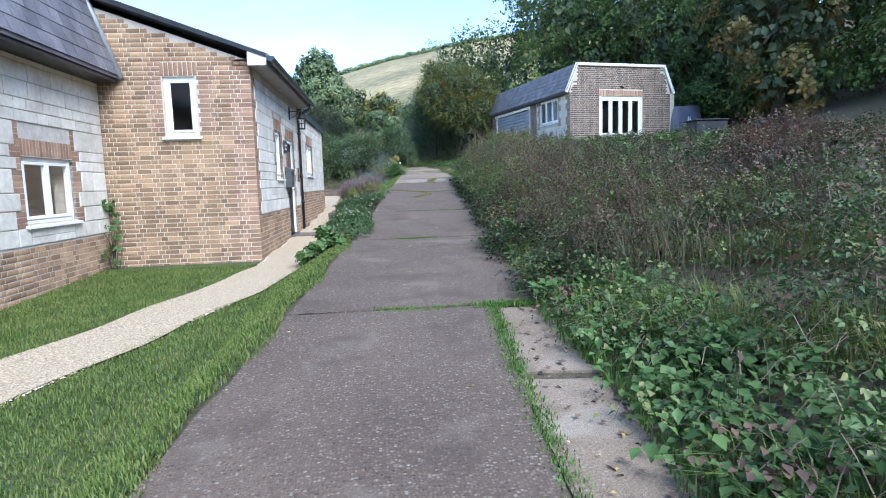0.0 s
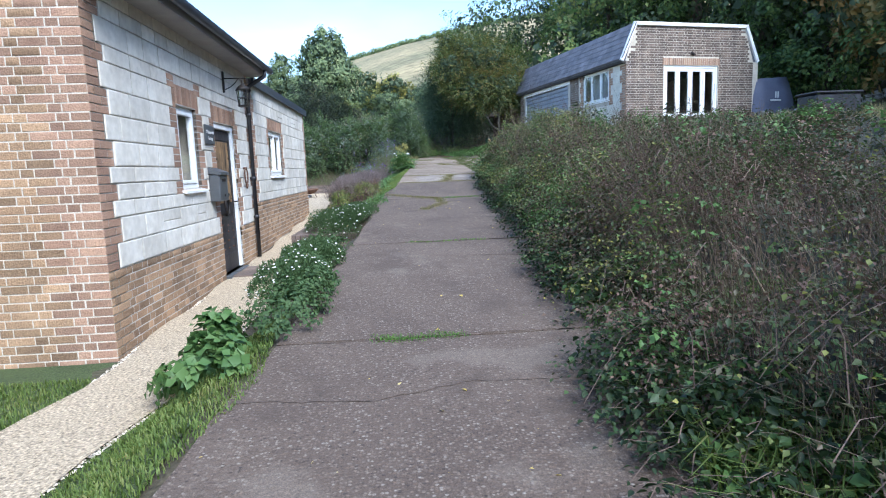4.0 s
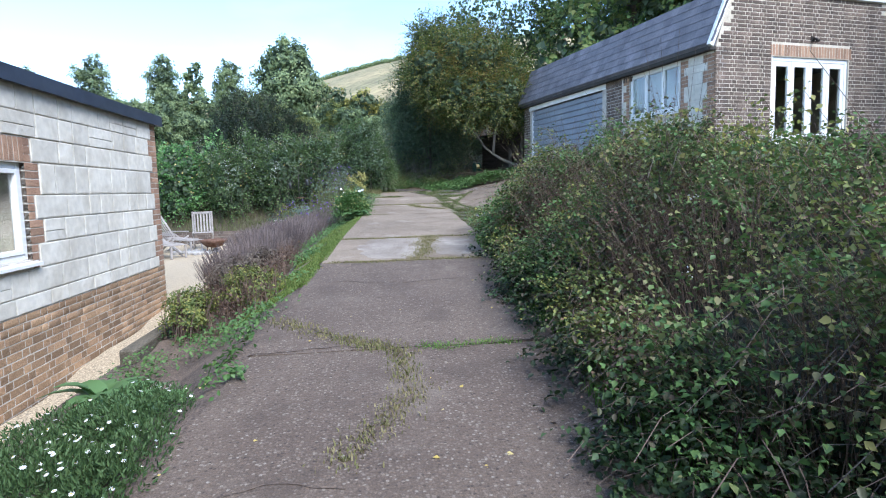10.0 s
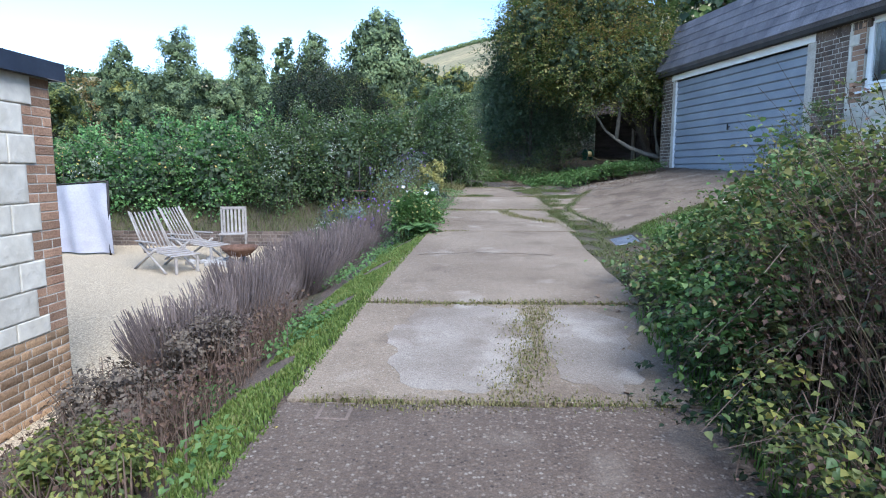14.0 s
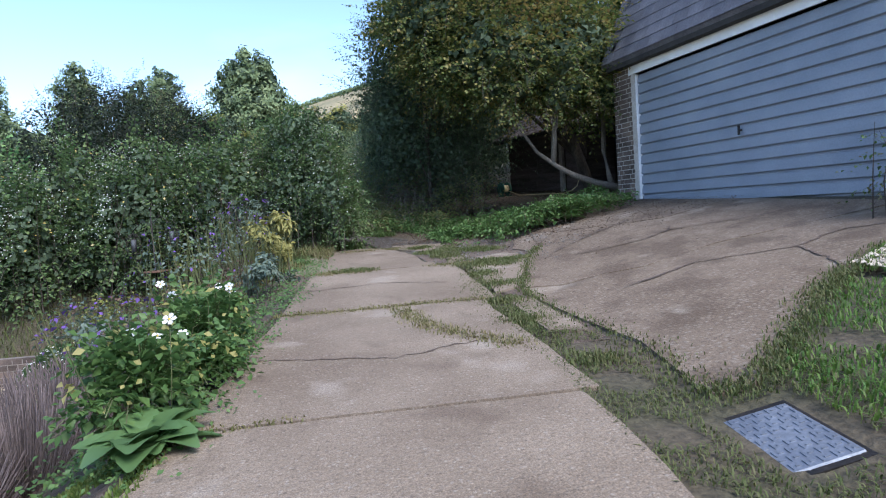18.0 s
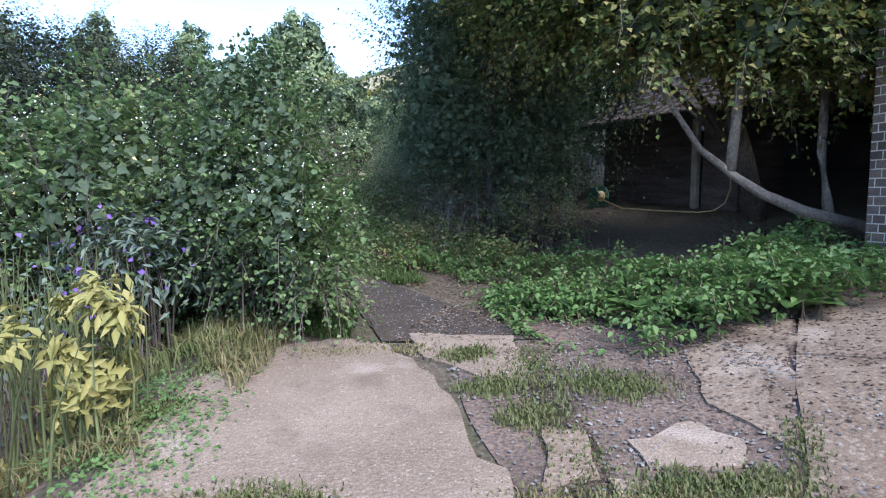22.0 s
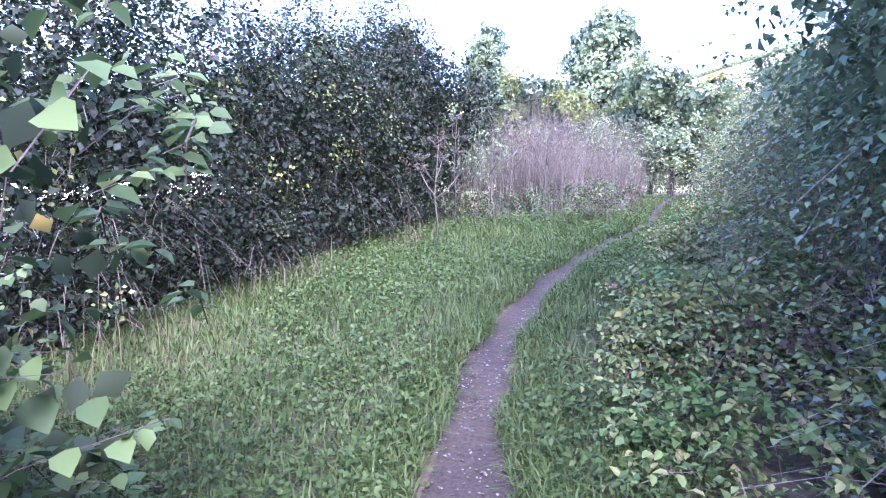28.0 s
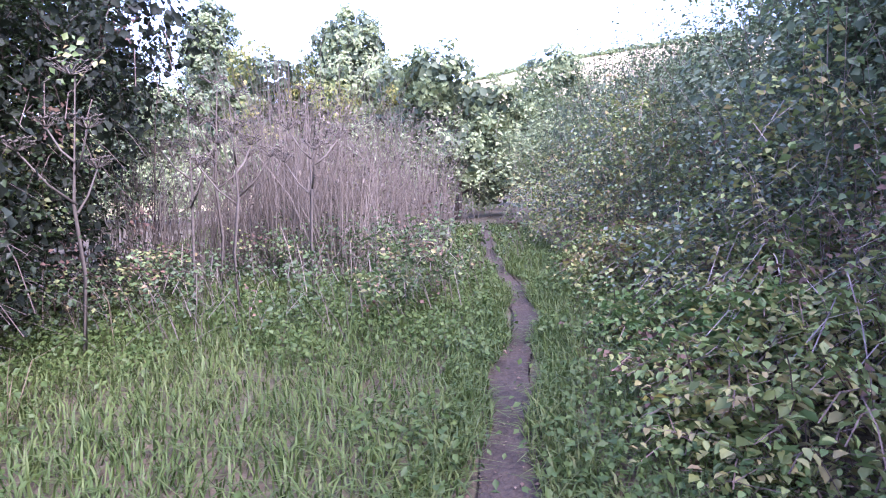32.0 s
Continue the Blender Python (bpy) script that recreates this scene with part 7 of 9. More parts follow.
crack_tufts([(5.45, 24.88), (5.85, 25.16), (6.42, 25.64), (6.84, 25.9), (7.49, 26.2)], 3600, 0.06, 0.035, "crack_grass")
for tx, ty, w in ((4.62, 30.1, 0.12), (4.75, 29.75, 0.1), (5.15, 30.15, 0.18), (5.35, 30.05, 0.14), (5.0, 28.95, 0.14), (5.3, 28.9, 0.12), (4.55, 30.6, 0.1), (5.45, 29.1, 0.1), (3.1, 30.5, 0.12), (2.95, 29.9, 0.1)):
    crack_tufts([(tx - w, ty - 0.05), (tx + w, ty + 0.05)], 700, w * 0.6, 0.04, "crack_grass")
MEADOW_L = ([31.5, 33, 34, 35, 36, 40, 42, 46], [3.3, 2.4, 0.6, -0.5, -0.4, -0.5, -0.8, -1.6])
MEADOW_R = ([31.5, 33, 34, 35.5, 37, 39.5, 41, 46], [4.7, 4.3, 4.05, 3.6, 3.3, 3.3, 3.4, 3.2])
off_path = lambda x, y, r: np.abs(x - np.interp(y, PATH_Y, PATH_X)) > r * np.interp(y, [31, 32, 33, 34, 35, 36, 38, 40, 46], [1.1, 0.72, 0.60, 0.48, 0.38, 0.31, 0.26, 0.23, 0.16]) + 0.03 * np.sin(y * 6)
in_meadow = lambda x, y: (x > np.interp(y, *MEADOW_L)) & (x < np.interp(y, *MEADOW_R))
turf("grass_meadow", "long lush green grass beside the path", 80000, (-1.6, 4.3, 33.6, 46), lambda x, y: off_path(x, y, 0.55) & in_meadow(x, y) & (np.sin(x * 2.1 + y * 1.2) + np.sin(y * 2.3 - x * 1.7) + 0.7 * np.sin(x * 6.1 - y * 4.3) > -3), 0.14, "meadow_grass", width=0.0062, lean=1.7)
turf("grass_pathside", "short trodden grass beside the path", 25000, (0.5, 5.0, 32.7, 44), lambda x, y: off_path(x, y, 0.40) & ~off_path(x, y, 1.25) & in_meadow(x, y), 0.10, "meadow_grass", width=0.0058, lean=1.6)
turf("grass_bents", "pale dry seeding grass along the hawthorn", 220, (-0.2, 1.2, 34.6, 40.6), lambda x, y: (x > np.interp(y, *MEADOW_L) + 0.45) & (x < np.interp(y, *MEADOW_L) + 1.0) & (np.sin(y * 3.1) > -0.3), 0.45, "bank_stalk", width=0.004, lean=0.9)

def cover(name, label, n, area, ok, h, size, mat):
    p = scatter(n, *area, ok)
    lump = rng.integers(0, max(1, n // 5), n)
    p = p[lump] + np.column_stack([rng.normal(0, 0.09, (n, 2)), rng.uniform(0.2, 1.0, n) * h])
    v, f = leaf_mesh(p, np.tile([0, -0.2, 1.0], (n, 1)), size, 0.7)
    return tagged(fast(name, v, f, M[mat]), label, "weeds", kind="stuff")


meadow = lambda x, y: off_path(x, y, 0.75) & in_meadow(x, y) & (np.sin(x * 2.3 + y) + np.sin(y * 1.9 - x) + 0.8 * np.sin(x * 7.3 + y * 5.1) > -0.35)
cover("ground_elder", "low broad-leaved weeds through the grass", 30000, (-1.5, 4.2, 33.0, 43), meadow, 0.16, 0.033, "meadow_leaf")
cover("bank_weeds", "broad green weeds along the foot of the bank", 6000, (3.0, 5.6, 0.5, 12), lambda x, y: (x > edge_right(y) + 0.02) & (x < edge_right(y) + 0.8), 0.2, 0.075, "nettle")
cover("bed_weeds", "low green weeds in the flower bed", 5200, (0.9, 2.35, 16.6, 27), lambda x, y: (x < edge_left(y) - 0.1) & (np.sin(x * 5 + y * 3.3) + np.sin(y * 2.1) > 0.1), 0.10, 0.04, "nettle")
cover("edge_weeds", "small creeping weeds along the drive's edge", 9000, (1.7, 3.4, 24.6, 30.4), lambda x, y: (x < edge_left(y) + 0.03) & (x > edge_left(y) - 0.7) & (np.sin(x * 6 + y * 4.1) > -0.75), 0.05, 0.026, "nettle")

# fallen leaves and litter
def litter(name, label, n, area, ok, size, mat):
    p = scatter(n, *area, ok) + np.array([0, 0, 0.012])
    v, f = leaf_mesh(p, np.tile([0, 0, 1.6], (n, 1)), size, 0.75, 0.0)
    return tagged(fast(name, v, f, M[mat]), label, "leaves", kind="stuff")


litter("fallen_leaves", "scattered pale and yellow fallen leaves on the drive", 260, (0.8, 4.2, 0.5, 20), lambda x, y: (x > edge_left(y) - 0.5) & (x < edge_right(y)), 0.034, "yellow_leaf")
litter("leaf_litter", "brown leaf litter under the trees", 34000, (3.4, 9.0, 28.5, 38), lambda x, y: (x > 4.3 + 0.2 * np.sin(y * 3)) & (y > 29.3 + (x < 5.5) * 1.2) & ((y > 31.2) | (rng.uniform(0, 1, x.shape) < 0.35)), 0.025, "fallen")
litter("forecourt_leaves", "brown leaf litter drifted over the forecourt", 1500, (5.7, 8.3, 27.6, 31.2), lambda x, y: rng.uniform(0, 1, x.shape) < np.interp(y, [27.6, 29.4, 30.6], [0.04, 0.15, 1.0]), 0.026, "fallen")
litter("path_leaves", "fallen leaves and chips on the earth path", 900, (1.8, 5.0, 30.6, 42), lambda x, y: ~off_path(x, y, 0.7), 0.018, "fallen")
litter("edge_leaves", "dead leaves along the drive's edge", 700, (3.0, 5.2, 2, 22), lambda x, y: np.abs(x - edge_right(y)) < 0.35, 0.05, "fallen")


def pebbles(name, label, n, area, ok, size, mat="pebble"):
    p = scatter(n, *area, ok) + np.array([0, 0, 0.016 if mat == "pebble" else 0.003])
    base = np.array([(1, 0, 0), (0, 1, 0), (-1, 0, 0), (0, -1, 0), (0, 0, 0.7)])
    tri = np.array([(0, 1, 4), (1, 2, 4), (2, 3, 4), (3, 0, 4)])
    s = size * rng.uniform(0.5, 1.3, (n, 1, 1)) * rng.uniform(0.7, 1.2, (n, 1, 3))
    v = (p[:, None] + base[None] * s + rng.normal(0, 0.15, (n, 5, 3)) * size).reshape(-1, 3)
    f = (tri[None] + (np.arange(n) * 5)[:, None, None]).reshape(-1, 3)
    return tagged(fast(name, v, f, M[mat]), label, "gravel", kind="stuff")


pebbles("gravel_stones", "loose pale gravel stones", 40000, (-3.2, 1.0, 0.0, 16), in_gravel, 0.014)
pebbles("terrace_stones", "loose pale gravel on the terrace", 5000, (-4, 0.9, 22.2, 30), lambda x, y: x < 0.85, 0.02)
pebbles("garage_gravel", "pale gravel along the foot of the garage", 2200, (7.0, 8.9, 25.2, 26.6), lambda x, y: np.abs(y - (26.35 - (8.6 - x) * 0.32)) < 0.2, 0.02)
pebbles("broken_stones", "pale chips of stone and broken concrete", 1700, (4.4, 6.5, 28.6, 31.6), lambda x, y: np.sin(x * 5 + y * 3) + np.sin(y * 4.3 - x * 2) > -0.2, 0.010, "path_stone")
pebbles("path_stones", "small stones in the trodden earth", 2600, (2.3, 6.6, 29.0, 37.5), lambda x, y: (np.abs(x - np.interp(y, [29] + PATH_Y, [5.1] + PATH_X)) < np.interp(y, [29, 31, 33, 35], [0.5, 0.5, 0.28, 0.16])) | ((x > 5.1) & (y < 30.8) & (y > 29.2 + 0.9 * (x - 5.6))), 0.008, "path_stone")


# ---- beds on the cottage side ----
def daisies(name, label, blobs, n, flowers, stem_h=0.12):
    """A cushion of fine narrow leaves set with small white daisies."""
    b = bush(name, label, blobs, 40, 0.03, "daisy_leaf", "plant", "daisy clumps", twigs=0, low=-0.1, inner=0.2, rough=0.2)
    bl = np.asarray(blobs, float)
    o = np.array(b.location)
    p, d = blob_points(bl, n, 0.14, 0.35, -0.1, lumps=False)
    keep = p[:, 2] > ground_np(p[:, 0], p[:, 1]) - 0.02
    p, d = p[keep], d[keep]
    fast("fine_leaves", *leaf_mesh(p - o, d, 0.034, 0.3, along=d + np.array([[0, 0, 0.5]]) + rng.normal(0, 0.5, p.shape)), M["daisy_leaf"], b)["kind"] = "stuff"
    p, d = blob_points(bl, flowers, 0.1, 0.0, 0.0, lumps=False)
    p, d = p + d * 0.03, unit(d * 0.5 + np.array([[0, -0.25, 0.8]]) + rng.normal(0, 0.25, d.shape))
    side = unit(np.cross(d, rng.normal(0, 1, d.shape)))
    top = np.cross(d, side)
    rim = np.linspace(0, 2 * np.pi, 17)[:-1]
    r = np.where(np.arange(16) % 2, 0.0095, 0.0125)
    s_ = rng.uniform(0.8, 1.15, (len(p), 1, 1))
    ring = p[:, None] + (side[:, None] * (np.cos(rim) * r)[None, :, None] + top[:, None] * (np.sin(rim) * r)[None, :, None]) * s_
    v = np.concatenate([p[:, None] + d[:, None] * 0.001, ring], 1).reshape(-1, 3)
    i = np.arange(len(p))[:, None, None] * 17
    k = np.arange(16)
    tri = np.stack([np.zeros(16, int), k + 1, (k + 1) % 16 + 1], 1)
    heads = fast("flower_head", v - o, (i + tri[None]).reshape(-1, 3), M["petal"], b)
    heads["kind"] = "stuff"
    c = p + d * 0.003
    e = np.stack([c + side * 0.0038, c + top * 0.0038, c - side * 0.0038, c - top * 0.0038], 1).reshape(-1, 3)
    fast("flower_eye", e - o, np.arange(len(e)).reshape(-1, 4), M["pollen"], heads)["kind"] = "stuff"
    return b


gz = ground
daisies("daisy_clump", "low clump of small white daisies at the drive's edge", [(1.45, 11.3, gz(1.45, 11.3) + 0.1, 0.35, 0.7, 0.25), (1.5, 12.3, gz(1.5, 12.3) + 0.1, 0.35, 0.7, 0.25), (1.5, 13.0, gz(1.5, 13.0) + 0.05, 0.25, 0.4, 0.2)], 15000, 280)
daisies("daisy_clump", "low clump of small white daisies spilling over the planter", [(1.40, 15.85, 0.66, 0.50, 0.55, 0.34), (1.72, 15.60, 0.74, 0.38, 0.4, 0.32), (1.55, 15.24, 0.56, 0.40, 0.20, 0.24), (1.75, 16.4, 0.80, 0.36, 0.5, 0.26), (1.95, 15.75, 0.84, 0.22, 0.5, 0.22), (1.3, 16.5, 0.68, 0.4, 0.5, 0.24)], 19000, 320)
daisies("daisy_clump", "small white daisies in the garden bed", [(0.75, 28.9, gz(0.75, 28.9) + 0.35, 0.45, 0.5, 0.4)], 8000, 260)
bush("green_weeds", "low weeds between the planter and the drive", [(2.02 + 0.08 * (y - 15), y, gz(2.0, y) + 0.02, 0.16, 0.45, 0.12) for y in (16.9, 17.5, 18.1)], 1700, 0.045, "nettle", "plant", twigs=0, low=-0.1)
bush("mallow", "leafy green mallow plant beside the drive", [(1.12, 9.8, gz(1.1, 9.8) + 0.1, 0.34, 0.38, 0.3), (1.25, 9.3, gz(1.25, 9.3) + 0.05, 0.26, 0.3, 0.2), (0.95, 9.9, gz(0.95, 9.9) + 0.05, 0.22, 0.26, 0.2)], 1700, 0.075, "nettle", "plant", twigs=0, low=-0.9, aspect=0.95)
bush("green_weeds", "low green weeds along the drive's edge", [(1.6, y, gz(1.6, y) + 0.05, 0.28, 0.5, 0.16) for y in (10.2, 10.9, 11.8, 12.8)], 5200, 0.042, "daisy_leaf", "plant", twigs=0, low=-0.1)
for k, (x, y, n_leaf) in enumerate([(1.25, 17.35, 22), (1.5, 17.15, 16), (1.05, 17.6, 14)]):
    rosette("foxglove", "rosette of long broad grey-green leaves in the bed", (x, y, gz(x, y)), n_leaf, 0.42, 0.15, "broad_leaf", (1.15, -0.4), 40 + k, "plant", "foxgloves")
for k, (x, y, r, h) in enumerate([(1.35, 20.6, 0.32, 0.5), (1.75, 19.7, 0.3, 0.42), (1.5, 21.6, 0.35, 0.5), (1.15, 19.4, 0.25, 0.45)]):
    bush("faded_perennial", "faded yellow-green perennial in the bed", [(x, y, gz(x, y) + h * 0.5, r, r * 1.1, h * 0.55)], 2600, 0.034, "olive" if k % 2 else "lavender_leaf", "plant", twigs=70, twig_mat="dead_stem")


def dead_border(name, label, x0, x1, y0, y1, n, h, mat="mauve_stem"):
    p = scatter(n, min(x0) if hasattr(x0, "__len__") else x0, x1, y0, y1, lambda x, y: (np.sin(x * 4 + y * 2.3) + np.sin(y * 3.1) + 0.5 * np.sin(x * 9 - y) > -0.55))
    ob = thing(name, label, "plant", at=(0, 0, 0), kind="stuff")
    v, f = stem_mesh(p, h * (0.75 + 0.3 * np.sin(p[:, :1] * 3.7 + p[:, 1:2] * 2.9)), 0.004, 0.75)
    fast("stems", v, f, M[mat], ob)
    q = p[rng.integers(0, n, n * 2)] + np.column_stack([rng.normal(0, 0.05, (n * 2, 2)), rng.uniform(0.1, h * 0.85, n * 2)])
    v, f = leaf_mesh(q, rng.normal(0, 1, (n * 2, 3)), 0.035)
    fast("dry_leaves", v, f, M["russet"], ob)
    return ob


def lavender(x, y, r, h, n):
    """One clump: stems fan out from a woody foot over a skirt of dry leaves."""
    z = gz(x, y)
    ob = thing("lavender", "clump of spent grey-mauve lavender stems in the bed", "plant", "lavender row", (x, y, z))
    a, q = rng.uniform(0, 2 * np.pi, n), np.sqrt(rng.uniform(0, 1, n))
    d = np.column_stack([np.cos(a) * q, np.sin(a) * q, np.full(n, 1.0)])
    foot = np.column_stack([np.cos(a) * q * r * 0.45, np.sin(a) * q * r * 0.45, np.zeros(n)])
    hh = h * rng.uniform(0.55, 1.1, n) * (1 - 0.25 * q * q)
    tip = foot + np.column_stack([d[:, 0] * r * 0.75, d[:, 1] * r * 0.75, hh])
    mid = foot * 0.4 + tip * 0.6 + np.column_stack([d[:, :2] * r * 0.1, np.zeros(n)])
    side = np.column_stack([-np.sin(a), np.cos(a), np.zeros(n)])
    rows = []
    for c, w in ((foot, 0.0035), (mid, 0.0028), (tip, 0.0035)):
        for g in (0, 2.1, 4.2):
            rows.append(c + (side * math.cos(g) + np.column_stack([np.cos(a), np.sin(a), np.zeros(n)]) * math.sin(g)) * w)
    v = np.stack(rows, 1).reshape(-1, 3)
    i = np.arange(n)[:, None] * 9
    f = []
    for j in (0, 3):
        for k in range(3):
            f.append(i + [j + k, j + (k + 1) % 3, j + 3 + (k + 1) % 3, j + 3 + k])
    fast("stem_tuft", v, np.concatenate(f, 1).reshape(-1, 4), M["mauve_stem"], ob)["kind"] = "stuff"
    m = n * 2
    pick = rng.integers(0, n, m)
    t = rng.uniform(0.05, 0.55, (m, 1))
    p = foot[pick] * (1 - t) + tip[pick] * t + rng.normal(0, 0.02, (m, 3))
    fast("dry_leaves", *leaf_mesh(p, rng.normal(0, 1, (m, 3)), 0.032, 0.4), M["lavender_leaf"], ob)["kind"] = "stuff"
    return ob


for k, y in enumerate((21.9, 22.6, 23.3, 24.15, 24.9, 25.6, 26.3, 27.0, 27.7, 28.3)):
    lavender(1.18 + 0.075 * (y - 22) + 0.12 * math.sin(k * 2.4), y, 0.46 + 0.06 * math.sin(k * 1.7), 0.62 + 0.06 * math.sin(k * 3.1), 620)
for k, y in enumerate((22.2, 23.8, 25.4, 26.8)):
    lavender(0.86 + 0.04 * k, y, 0.38, 0.55, 420)
dead_border("dead_perennials", "brown seed stems in the flower bed", 1.0, 1.9, 19.2, 22.6, 1500, 0.42, "dead_stem")
dead_border("dead_perennials", "tangled brown stems below the hedge", 0.2, 2.4, 28.5, 31.2, 2200, 0.65)
rosette("hosta", "clump of large smooth pale green leaves at the drive's edge", (2.80, 25.1, gz(2.80, 25.1)), 30, 0.29, 0.16, "broad_leaf", (1.05, -0.35), 3)
for k, (x, y, r, h) in enumerate([(2.62, 25.5, 0.28, 0.6), (2.66, 26.6, 0.32, 0.62), (2.5, 27.4, 0.32, 0.55), (2.8, 26.0, 0.22, 0.3)]):
    b = bush("anemone", "white-flowered anemone with dark green leaves", [(x, y, gz(x, y) + h * 0.4, r, r, h * 0.5)], 1500, 0.07, "nettle", "plant", "anemones", twigs=24, twig_mat="green_stem", aspect=0.7, shoot=0.22, extra=[(60, 0.045, "yellowing_leaf", "yellow_leaves")])
    fr = random.Random(60 + k)
    for j in range(3 if h > 0.4 else 1):
        px, py = x + fr.gauss(0, r * 0.6), y + fr.gauss(0, r * 0.6)
        top = h * fr.uniform(0.75, 1.05)
        at = Vector((px - b.location.x, py - b.location.y, top))
        blossom(b, at, fr.uniform(0.028, 0.038), 5, (fr.uniform(35, 75), fr.uniform(-30, 30)))
        bm = bmesh.new()
        tube(bm, [(at.x * 0.8, at.y * 0.8, 0.1), (at.x * 0.95, at.y, top * 0.6), tuple(at)], [0.004, 0.003, 0.002], 4)
        part("flower_stalk", bm, M["green_stem"], b)
bush("yellowing_shrub", "tall perennial with yellowing ferny leaves", [(2.55, 29.6, gz(2.5, 29.6) + 0.45, 0.34, 0.34, 0.45), (2.75, 29.9, gz(2.7, 29.9) + 0.35, 0.26, 0.3, 0.35)], 900, 0.085, "yellowing_leaf", "plant", twigs=45, twig_mat="green_stem", low=-0.9, aspect=0.35)
bush("faded_shrub", "round faded brown-green shrub in the bed", [(0.9, 29.7, gz(0.9, 29.7) + 0.5, 0.55, 0.5, 0.5), (1.7, 30.3, gz(1.7, 30.3) + 0.5, 0.5, 0.4, 0.55)], 2600, 0.055, "olive", "bush", twigs=50, shoot=0.25, extra=[(500, 0.05, "russet", "faded_leaves")])
bush("verbena", "tall verbena with small purple flower heads", [(1.9, 29.2, gz(1.9, 29.2) + 0.65, 0.6, 0.7, 0.6), (2.2, 30.3, gz(2.2, 30.3) + 0.6, 0.4, 0.5, 0.55)], 600, 0.05, "grey_leaf", "plant", twigs=150, twig_mat="green_stem", extra=[(110, 0.04, "purple", "flower_heads")])
bush("verbena", "verbena with small purple flower heads", [(1.5, 28.3, gz(1.5, 28.3) + 0.45, 0.8, 0.6, 0.45)], 700, 0.05, "grey_leaf", "plant", twigs=130, twig_mat="green_stem", extra=[(130, 0.05, "purple", "flower_heads")])
bush("buddleia", "purple buddleia sprigs in front of the hedge", [(2.3, 31.3, gz(2.3, 31.3) + 0.7, 0.5, 0.35, 0.45)], 500, 0.09, "grey_leaf", "bush", twigs=30, extra=[(50, 0.05, "purple", "flower_heads")], aspect=0.3)
bush("grey_shrub", "silvery grey low shrub", [(0.6, 30.2, gz(0.6, 30.2) + 0.35, 0.5, 0.4, 0.4), (2.75, 28.8, gz(2.75, 28.8) + 0.12, 0.25, 0.3, 0.22)], 2400, 0.07, "grey_leaf", "bush", twigs=20, aspect=0.4)
turf("tall_weeds", "tall dry grass at the corner of the bed", 2600, (2.2, 3.5, 29.4, 31.6), lambda x, y: ((x < edge_left(y) + 0.05) | (y > 31.0)) & (np.sin(x * 5 + y * 3) > -0.2), 0.14, "dry_grass", 0.006, 1.5)
turf("weedy_edge", "weedy grass at the end of the slabs", 3000, (2.7, 4.2, 30.9, 31.9), lambda x, y: (x < 3.8) & (np.sin(x * 4 + y * 5) > -0.4), 0.10, "meadow_grass", 0.007, 1.5)
ivy = bush("ivy", "ivy climbing the corner of the wing", [(-2.25, 10.45, 0.25, 0.16, 0.14, 0.35), (-2.3, 10.55, 0.75, 0.12, 0.12, 0.3), (-2.35, 10.6, 1.05, 0.08, 0.1, 0.2)], 900, 0.045, "nettle", "plant", twigs=10)

